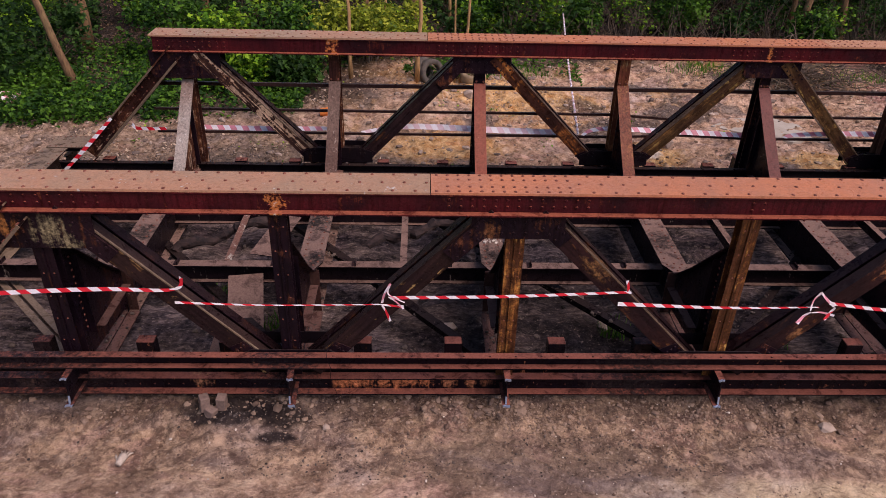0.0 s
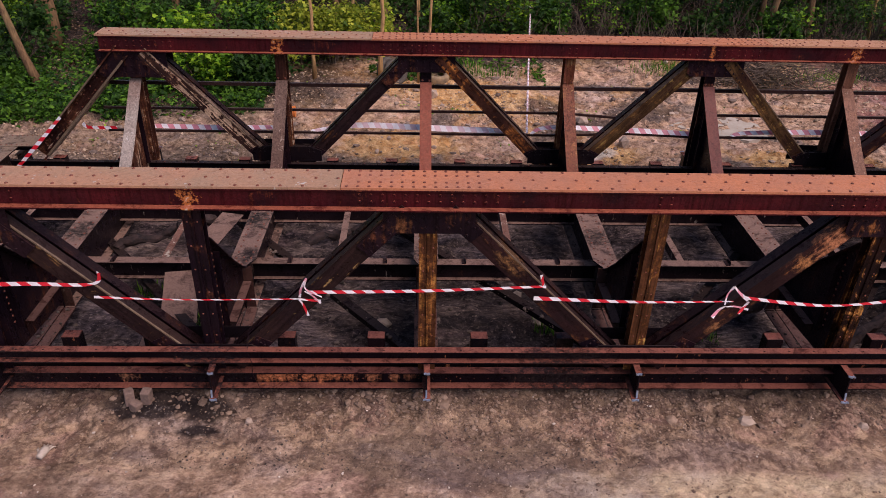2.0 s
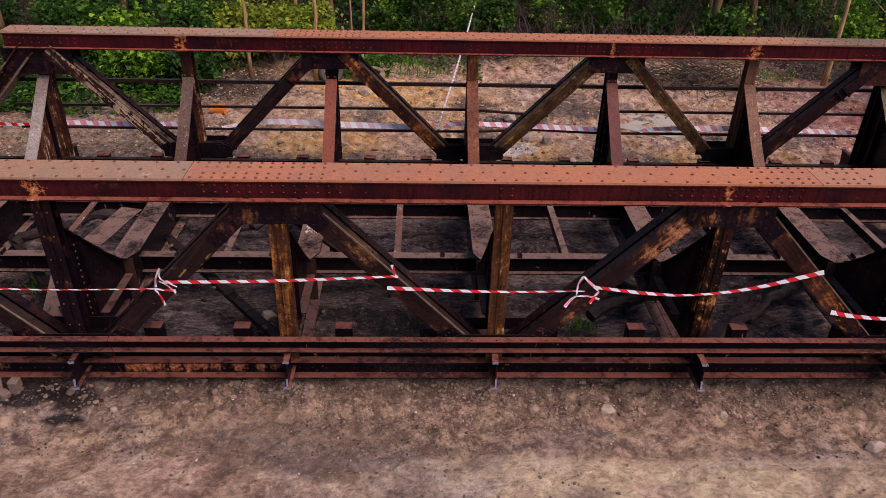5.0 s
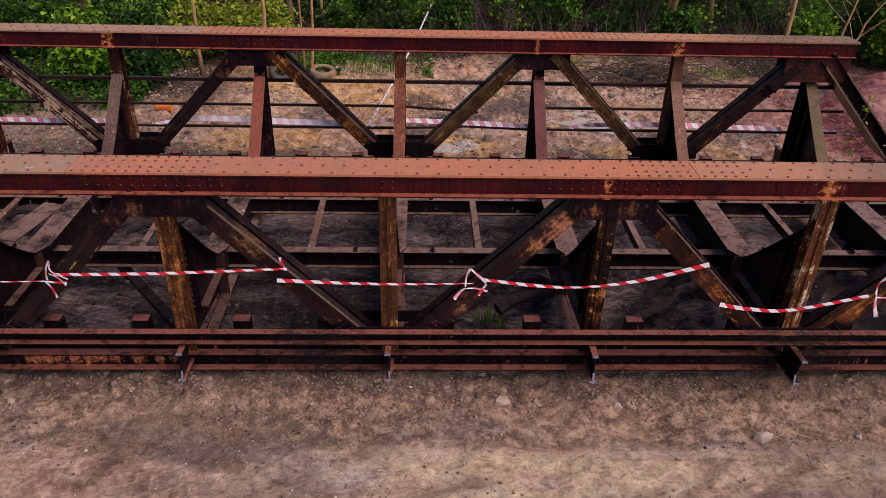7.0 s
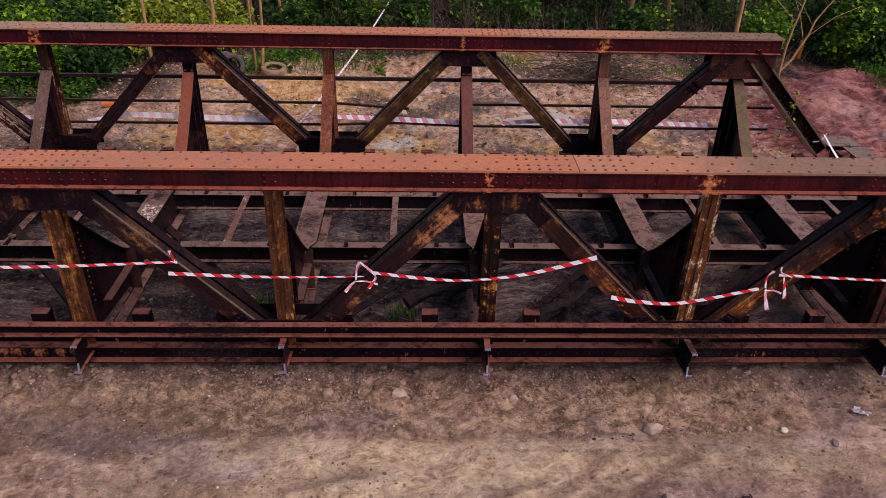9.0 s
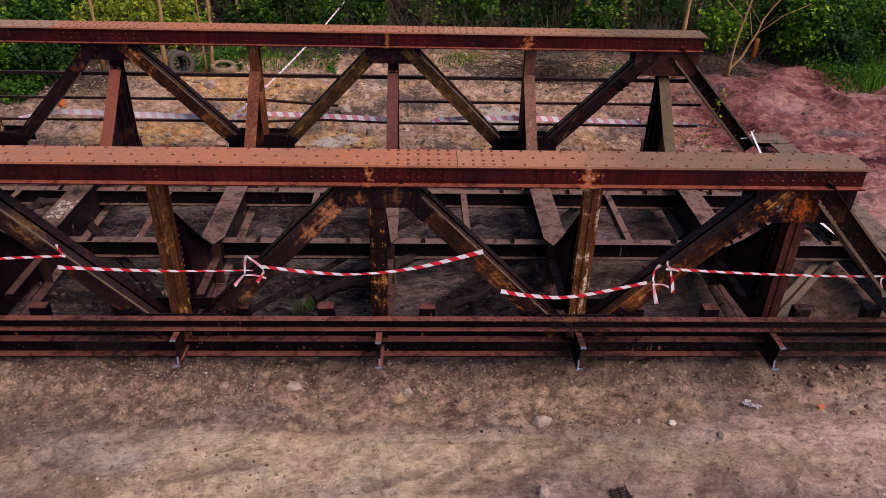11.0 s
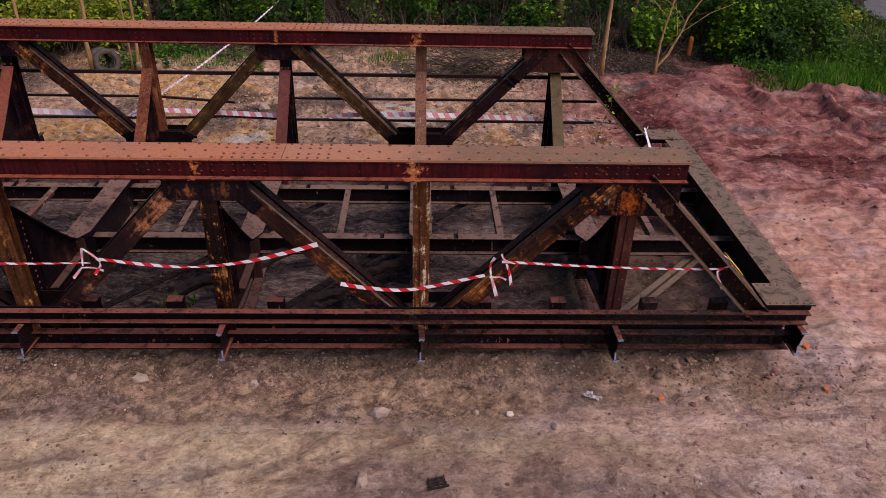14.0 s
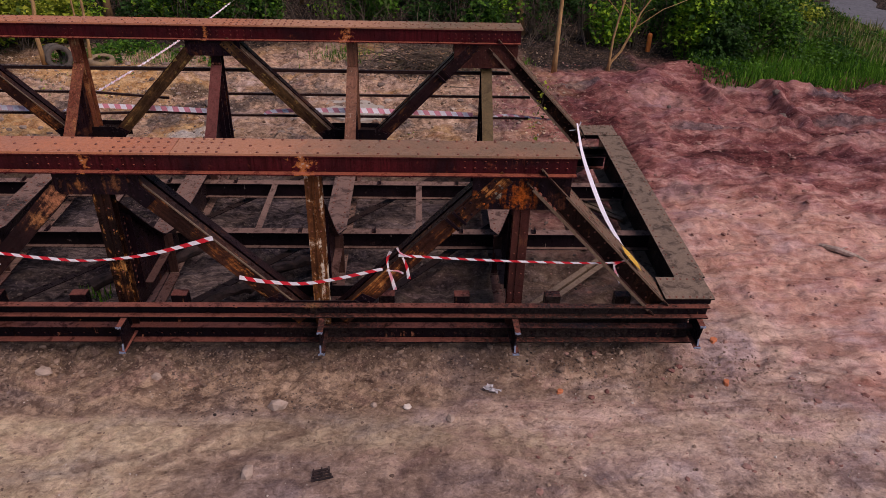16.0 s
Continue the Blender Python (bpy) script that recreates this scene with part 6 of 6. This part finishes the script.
ring = [(10.75, 9.35, 0), (11.6, 8.8, 0), (12.3, 8.45, 0), (12.85, 8.7, 0), (12.9, 9.5, 0), (12.4, 9.95, 0), (11.4, 9.85, 0)]
prism(bm, [(a, b, gh(11.8, 9.3) - 0.17) for a, b, _ in ring], (0, 0, 0.2))
thing("concrete_slab", bm, CONCRETE, "pale dusty concrete slab in waste ground", "slab")

# loose plates lying inside the bridge
for p0, p1, w in (((1.66, 1.3, 0.3), (1.53, 2.16, 0.61), 0.48), ((1.7, 2.45, 0.752), (1.95, 3.6, 0.765), 0.36), ((1.37, 0.6, 0.3), (1.42, 1.05, 0.45), 0.14)):
    bm = bmesh.new()
    bar(bm, p0, p1, (0, 0, 1), [(-w / 2, w / 2, -0.006, 0.006)])
    thing("loose_plate", bm, FLOOR_STEEL, "loose brown steel plate lying across the floor", "steel plate", "loose plates")
for p0, p1 in (((0.2, 3.2, 0.35), (1.6, 3.9, 0.6)), ((3.2, 3.2, 0.5), (4.6, 3.8, 0.62)), ((9.0, 1.3, 0.3), (10.9, 2.6, 0.42)), ((10.6, 0.9, 0.25), (12.2, 2.0, 0.45))):
    bm = bmesh.new()
    d = Vector(p1) - Vector(p0)
    rc = random.Random(int(p0[0] * 50))
    pts = [Vector(p0) + d * (i / 14) + Vector((rc.uniform(-0.03, 0.03), rc.uniform(-0.03, 0.03), 0.05 * math.sin(i * 0.8) + rc.uniform(-0.02, 0.02))) for i in range(15)]
    tube(bm, pts, [rc.uniform(0.055, 0.1) for _ in range(14)] + [0.03], 9)
    for v in bm.verts:
        v.co += Vector((rc.uniform(-1, 1), rc.uniform(-1, 1), rc.uniform(-1, 1))) * 0.014
    thing("charred_beam", bm, CHARRED, "charred crooked beam end lying under the floor", "beam", "charred beams")
bm = bmesh.new()
tube(bm, [(0, 0, 0.05), (0.3, -0.05, 0.09), (0.62, -0.02, 0.05), (0.85, -0.1, 0.04)], [0.035, 0.055, 0.04, 0.015], 7)
tube(bm, [(0.3, -0.05, 0.09), (0.42, 0.1, 0.12)], [0.025, 0.008], 5)
thing("dead_branch", bm, DRIFTWOOD, "bleached dead branch lying on red spoil", "branch").matrix_world = pose(20.7, 3.05, gh(20.9, 2.85) - 0.02, 0, 0, -38)


# ---- plants ----
LEAF_SHAPE = np.array([(0, 0, 0), (0.42, 0.3, 0.06), (0.22, 0.55, 0.1), (0.0, 1.0, 0.0), (-0.22, 0.55, 0.1), (-0.42, 0.3, 0.06)], float)
LEAF_TRIS = np.array([(0, 1, 2), (0, 2, 3), (0, 3, 4), (0, 4, 5)])


def leaves(name, centres, size, material, rng, parent=None, label="", droop=0.3, shape=LEAF_SHAPE, tris=LEAF_TRIS, upright=False):
    """Many small bent leaves at the centres, each its own island of one mesh."""
    n = len(centres)
    ang = rng.uniform(0, 6.283, n)
    tilt = rng.normal(-droop, 0.5, n) if not upright else rng.normal(1.3, 0.22, n)
    r = size * rng.uniform(0.55, 1.25, n)
    pts = shape[None] * r[:, None, None]
    roll = rng.normal(0, 0.5, n)
    cr, sr = np.cos(roll)[:, None], np.sin(roll)[:, None]
    x, z = pts[..., 0] * cr + pts[..., 2] * sr, -pts[..., 0] * sr + pts[..., 2] * cr
    y = pts[..., 1]
    ct, st = np.cos(tilt)[:, None], np.sin(tilt)[:, None]
    y, z = y * ct - z * st, y * st + z * ct
    ca, sa = np.cos(ang)[:, None], np.sin(ang)[:, None]
    v = np.stack([x * ca - y * sa, x * sa + y * ca, z], -1) + np.asarray(centres)[:, None]
    f = tris[None] + (np.arange(n) * len(shape))[:, None, None]
    me = bpy.data.meshes.new(name)
    me.from_pydata(v.reshape(-1, 3).tolist(), [], f.reshape(-1, tris.shape[1]).tolist())
    me.materials.append(material)
    ob = new(name, me)
    if parent is not None:
        ob.parent = parent
    return tagged(ob, label)


def clumps(rng, n, centre, radius, per, small):
    """Centres of leaves gathered in clumps within an uneven ellipsoid."""
    d = rng.normal(size=(n, 3))
    d /= np.linalg.norm(d, axis=1)[:, None]
    c = np.asarray(centre) + d * np.asarray(radius) * rng.uniform(0.25, 1.0, (n, 1)) ** 0.6
    return (c[:, None] + rng.normal(size=(n, per, 3)) * small).reshape(-1, 3), c


def shrub(x, y, size, tall, material, seed, leaf=0.1, count=26, per=26, label="leafy green shrub at the wood's edge"):
    rng = np.random.default_rng(seed)
    z = gh(x, y)
    root = tagged(new("shrub"), label, "shrub", "shrubs")
    root.location = (x, y, z)
    pts, cs = clumps(rng, count, (0, 0, tall * 0.55), (size, size * 0.8, tall * 0.5), per, 0.13)
    pts = pts[pts[:, 2] > 0.02]
    leaves("foliage", pts, leaf, material, rng, root)
    bm = bmesh.new()
    for c in cs[:: max(1, count // 9)]:
        base = Vector((rng.normal(0, 0.08), rng.normal(0, 0.08), -0.05))
        mid = base.lerp(Vector(c), 0.5) + Vector((rng.normal(0, 0.08), rng.normal(0, 0.08), 0.12))
        tube(bm, [base, mid, Vector(c)], [0.02, 0.014, 0.005], 5)
    part_ob = new("woody_stem", mesh_of("woody_stem", bm, TWIG))
    part_ob.parent = root
    return root


def tree(x, y, lean, girth, tall, seed, pale=False, bare=False):
    rng = np.random.default_rng(seed)
    root = tagged(new("tree"), "slender pale-barked tree at the wood's edge" if pale else "brown-barked tree in the dark wood", "tree", "trees of the wood")
    root.location = (x, y, gh(x, y))
    bm = bmesh.new()
    pts, rad = [], []
    for i in range(9):
        t = i / 8
        pts.append(Vector((lean[0] * t * tall + rng.normal(0, 0.03) * (i > 0), lean[1] * t * tall + rng.normal(0, 0.03) * (i > 0), -0.1 + tall * t)))
        rad.append(girth * (1.35 if i == 0 else 1 - 0.8 * t))
    tube(bm, pts, rad, 9)
    limbs = []
    for i in range(7):
        t = rng.uniform(0.35, 0.95)
        p = pts[0].lerp(pts[-1], t)
        a = rng.uniform(0, 6.283)
        q = p + Vector((math.cos(a), math.sin(a), rng.uniform(0.3, 0.9))) * rng.uniform(0.8, 1.9)
        tube(bm, [p, p.lerp(q, 0.5) + Vector((0, 0, 0.12)), q], [girth * 0.4 * (1.1 - t), girth * 0.25 * (1.1 - t), 0.006], 5)
        limbs.append(q)
    trunk = smooth(new("trunk", mesh_of("trunk", bm, BARK_PALE if pale else BARK)))
    trunk.parent = root
    if not bare:
        cen = [np.array(q) for q in limbs] + [np.array(pts[-1])]
        sets = [clumps(rng, 9, c, (0.9, 0.9, 0.7), 16, 0.16)[0] for c in cen]
        leaves("crown", np.concatenate(sets), 0.17, LEAF if seed % 3 else LEAF_DARK, rng, root)
    return root


# the wood's edge: named trunks first
tree(-4.4, 11.0, (-0.27, 0.06), 0.1, 8, 1)
tree(3.9, 11.6, (0.015, -0.01), 0.06, 7, 2, pale=True, bare=True)
tree(5.0, 11.75, (0.1, -0.02), 0.045, 6, 3, pale=True, bare=True)
tree(4.85, 11.8, (-0.04, 0.03), 0.03, 6, 13, pale=True, bare=True)
tree(-5.6, 14.6, (0.02, 0.02), 0.2, 9, 4)
tree(2.2, 11.75, (-0.01, 0.0), 0.05, 7, 5, pale=True, bare=True)
tree(2.9, 15.0, (0.05, 0.0), 0.06, 7, 6, pale=True)
tree(17.45, 12.0, (0.02, 0.01), 0.065, 7, 7, pale=True, bare=True)
tree(19.0, 12.2, (0.09, 0.02), 0.04, 4, 8, pale=True, bare=True)
tree(18.95, 12.25, (0.5, 0.05), 0.045, 2.6, 9, pale=True, bare=True)
rngt = random.Random(77)
for i in range(86):
    x, y = rngt.uniform(-14, 24), rngt.uniform(15.5, 27)
    tree(x, y, (rngt.uniform(-0.12, 0.12), rngt.uniform(-0.05, 0.05)), rngt.uniform(0.04, 0.13), rngt.uniform(6, 10), 100 + i, pale=i % 5 == 0, bare=y < 19 and i % 4 > 0)
for i in range(14):
    x, y = rngt.uniform(24, 46), rngt.uniform(27, 40)
    tree(x, y, (rngt.uniform(-0.08, 0.08), 0), rngt.uniform(0.1, 0.2), rngt.uniform(7, 10), 200 + i)

# undergrowth
for i in range(66):
    x, y = (rngt.uniform(-12, 8), rngt.uniform(15.0, 22)) if i % 4 else (rngt.uniform(8, 22), rngt.uniform(16.5, 23))
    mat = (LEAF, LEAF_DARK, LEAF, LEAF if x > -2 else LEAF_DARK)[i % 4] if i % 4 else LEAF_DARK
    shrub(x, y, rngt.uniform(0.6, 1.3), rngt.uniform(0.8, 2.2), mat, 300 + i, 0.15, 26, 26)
for x, y, s, t, m in ((-6.5, 11.2, 1.2, 1.9, LEAF_DARK), (-5.8, 12.8, 1.3, 2.0, LEAF_DARK), (-2.8, 13.4, 1.3, 1.9, LEAF_FRESH), (-1.2, 12.8, 1.0, 1.6, LEAF), (0.3, 12.6, 1.0, 1.7, LEAF_FRESH), (1.6, 13.2, 0.9, 1.5, LEAF_YELLOW), (2.6, 13.4, 0.9, 1.5, LEAF_YELLOW),
                      (-0.5, 11.2, 0.8, 1.2, LEAF), (0.9, 11.2, 0.7, 1.0, LEAF_DARK), (3.4, 14.2, 1.0, 1.5, LEAF_YELLOW), (5.9, 15.6, 0.8, 1.1, LEAF), (8.8, 16.0, 0.6, 1.2, LEAF_FRESH), (12.2, 17.0, 0.8, 1.4, LEAF_FRESH), (15.8, 15.6, 0.7, 1.1, LEAF_FRESH)):
    shrub(x, y, s, t, m, int(1000 + x * 37 + y * 11), 0.145, 48, 32)
for x, y, s, t, m in ((19.6, 15.0, 0.7, 1.3, LEAF), (21.9, 14.2, 0.8, 2.0, LEAF), (22.6, 14.5, 1.1, 2.2, LEAF_FRESH), (23.9, 14.4, 1.3, 2.3, LEAF_FRESH), (23.2, 15.6, 1.5, 2.6, LEAF), (24.9, 15.2, 0.9, 1.3, LEAF_FRESH), (21.9, 16.6, 1.3, 2.4, LEAF_DARK), (22.9, 13.7, 0.8, 1.2, LEAF_DARK), (24.6, 16.2, 1.4, 2.4, LEAF_FRESH), (25.4, 16.8, 0.8, 0.9, LEAF), (23.2, 17.8, 1.5, 2.3, LEAF_DARK), (26.6, 18.0, 1.2, 0.8, LEAF_YELLOW)):
    shrub(x, y, s, t, m, int(1000 + x * 37 + y * 11), 0.145, 48, 32)

for i in range(22):
    shrub(rngt.uniform(7, 21.5), rngt.uniform(15.2, 19.5), rngt.uniform(0.35, 0.7), rngt.uniform(0.9, 2.3), (LEAF_FRESH, LEAF, LEAF_DARK)[i % 3], 700 + i, 0.12, 14, 16, "sparse leafy sapling between the trunks")


def weeds(name, count, area, seed, material, size, label, density=None, upright=False, lift=0.18):
    rng = np.random.default_rng(seed)
    x, y = rng.uniform(area[0], area[1], count * 3), rng.uniform(area[2], area[3], count * 3)
    keep = (density(x, y) if density else 0.3) > rng.uniform(0, 1, len(x))
    x, y = x[keep][:count], y[keep][:count]
    z = height(x, y) + (rng.uniform(0, 1, len(x)) ** 1.5 * lift if not upright else 0.0)
    blade = np.array([(-0.05, 0, 0), (0.05, 0, 0), (0.03, 0.6, 0.04), (-0.03, 0.6, 0.04), (0.0, 1.0, 0.16)], float)
    btris = np.array([(0, 1, 2), (0, 2, 3), (3, 2, 4)])
    ob = leaves(name, np.stack([x, y, z], -1), size, material, rng, None, label, 0.1, blade if upright else LEAF_SHAPE, btris if upright else LEAF_TRIS, upright)
    return tagged(ob, label, name.replace("_", " "), kind="stuff")


def patchy(scale, seed, lo, hi):
    return lambda x, y: ramp01(lattice(x * scale, y * scale, seed) + 0.5 * lattice(x * scale * 2.7, y * scale * 2.7, seed + 1), lo, hi)


ROAD_Y, ROAD_X = (5.0, 13.0, 16.8, 19.0, 22.0, 26.0), (34.0, 31.0, 29.4, 28.5, 27.0, 25.0)
weeds("nettles", 27000, (-9, 1.2, 8.8, 14.2), 21, LEAF_FRESH, 0.12, "dense green weeds along the edge of the waste ground", lambda x, y: ramp01(y - 0.12 * x + 0.5 * lattice(x * 1.5, y * 1.5, 40), 9.2, 9.9) * (0.25 + 0.75 * ramp01(lattice(x * 0.8, y * 0.8, 41), -0.4, 0.2)), lift=0.35)
weeds("ground_ivy", 3800, (0, 8.2, 11.8, 16), 22, LEAF_FRESH, 0.12, "patches of green weeds at the wood's edge", patchy(0.6, 42, -0.1, 0.35), lift=0.25)
weeds("grass_tufts", 5200, (4, 17, 11.4, 14.4), 23, GRASS, 0.17, "tufts of bright grass at the edge of the wood", lambda x, y: np.maximum(np.exp(-((x - 6.5) / 0.8) ** 2 - ((y - 12.7) / 0.5) ** 2), np.maximum(np.exp(-((x - 11.7) / 0.7) ** 2 - ((y - 13.0) / 0.5) ** 2), np.exp(-((x - 16.0) / 0.8) ** 2 - ((y - 12.6) / 0.4) ** 2))), True)
weeds("bank_grass", 34000, (19, 33, 11.2, 22), 24, GRASS, 0.27, "long green grass on the bank", lambda x, y: ramp01(y + 0.1 * (x - 22) + 0.5 * lattice(x * 1.5, y * 1.5, 45), 11.3, 11.9) * ramp01(x + 0.4 * lattice(x, y, 46), 21.4, 22.7) * (x < np.interp(y, ROAD_Y, ROAD_X) - 0.25), True)
weeds("bank_weeds", 16000, (20, 32, 11.3, 20), 27, LEAF_FRESH, 0.11, "leafy green weeds among the grass of the bank", lambda x, y: ramp01(y + 0.15 * (x - 22) + 0.6 * lattice(x, y, 45), 11.8, 12.4) * ramp01(x, 21, 22.5) * (x < np.interp(y, ROAD_Y, ROAD_X) - 0.3) * ramp01(lattice(x * 0.9, y * 0.9, 49), -0.2, 0.3), lift=0.4)
weeds("dry_sedge", 5200, (23.5, 33, 12.4, 24), 29, SEDGE, 0.42, "dry yellowed stems standing in the bank's grass", lambda x, y: ramp01(y + 0.6 * lattice(x, y, 55), 12.6, 14.0) * ramp01(x, 23.8, 25.2) * ramp01(lattice(x * 0.8, y * 0.8, 56), -0.3, 0.4) * (x < np.interp(y, ROAD_Y, ROAD_X) - 0.3), True)
weeds("straw_litter", 5200, (-5, 17, 6.2, 12.6), 28, STRAW, 0.075, "shredded bark, straw and wood strewn over waste ground", patchy(0.5, 52, -0.1, 0.5), lift=0.015)
weeds("dead_leaves", 16000, (-12, 24, 12.6, 25), 25, DRY_LEAF, 0.08, "dry fallen leaves on the wood's floor", lambda x, y: 0.15 + 0.85 * ramp01(y, 12.5, 14.5), lift=0.02)
for x, y in ((0.92, 2.45), (1.75, 1.7), (6.8, 1.7), (8.9, 1.45)):
    weeds("weed_tuft", 90, (x - 0.25, x + 0.25, y - 0.18, y + 0.18), int(x * 100), GRASS, 0.2, "small tuft of green grass under the bridge floor", None, True)
weeds("small_weeds", 1500, (-4, 14, 6.3, 12), 26, LEAF, 0.06, "scattered small weeds on waste ground", patchy(0.9, 48, 0.55, 0.85), lift=0.08)

scatter("debris", 4200, (-6, 17.5, 6.2, 13.8), (0.012, 0.05), CHIP, "chips of wood, bark and rubble strewn on waste ground", "debris", 31, lambda x, y: 0.2 + 0.8 * (lattice(x * 0.9, y * 0.9, 60) > -0.1), 0.2)

# brush pile of dead branches
brush = tagged(new("brush_pile"), "tangled pile of dead grey branches", "brush pile")
brush.location = (14.0, 12.0, gh(14.0, 12.0))
rb = random.Random(9)
bm = bmesh.new()
for i in range(380):
    a, b = rb.uniform(0, 6.283), rb.uniform(0.4, 1.3)
    c = Vector((rb.gauss(0, 0.85), rb.gauss(0, 0.5), abs(rb.gauss(0.3, 0.34))))
    d = Vector((math.cos(a), math.sin(a) * 0.7, rb.uniform(-0.35, 0.5))) * b
    tube(bm, [c - d * 0.5, c + Vector((0, 0, rb.uniform(-0.1, 0.15))), c + d * 0.5], [0.016, 0.012, 0.004], 4)
twigs = new("branch_tangle", mesh_of("branch_tangle", bm, TWIG))
twigs.parent = brush
tagged(twigs, kind="stuff")
# bare tangle in the wood
bm = bmesh.new()
for i in range(900):
    x, y = rb.uniform(6, 23), rb.uniform(14.5, 21)
    a = rb.uniform(0, 6.283)
    d = Vector((math.cos(a) * 0.6, math.sin(a) * 0.4, rb.uniform(0.2, 1.3)))
    p = Vector((x, y, gh(x, y)))
    tube(bm, [p, p + d * 0.5 + Vector((rb.uniform(-0.1, 0.1), 0, 0)), p + d + Vector((rb.uniform(-0.3, 0.3), 0, rb.uniform(-0.2, 0.1)))], [0.013, 0.009, 0.003], 4)
thing("thicket", bm, TWIG, "bare brown saplings and brambles in the wood", "thicket", kind="stuff")

# creeper hanging on the far end post
vine = tagged(new("creeper"), "green creeper sprig hanging on the end post", "creeper")
vine.location = (16.05, FAR_Y - 0.25, 1.9)
bm = bmesh.new()
tube(bm, [(0, 0, 0.2), (0.03, -0.03, -0.2), (-0.1, -0.03, -0.55), (-0.14, 0, -0.95)], [0.006, 0.006, 0.005, 0.003], 4)
stem = new("stem", mesh_of("stem", bm, TWIG))
stem.parent = vine
rv = np.random.default_rng(4)
leaves("foliage", np.stack([np.interp(np.linspace(0, 1, 26), [0, 1], [0.05, -0.14]) + rv.normal(0, 0.05, 26), rv.normal(-0.02, 0.04, 26), np.linspace(0.2, -0.95, 26)], -1), 0.1, LEAF_YELLOW, rv, vine)

# road behind the bank
bm = bmesh.new()
edge = list(zip(ROAD_X, ROAD_Y))[::-1]
rows = []
for x, y in edge:
    rows.append([bm.verts.new((x + o, y + o * 0.35, gh(x + o, y + o * 0.35) + 0.03)) for o in (0, 1.5, 3, 5, 7)])
for a, b in zip(rows, rows[1:]):
    for i in range(4):
        bm.faces.new((a[i], b[i], b[i + 1], a[i + 1]))
thing("road", bm, ASPHALT, "grey asphalt road beyond the grass bank", "road", kind="structure")
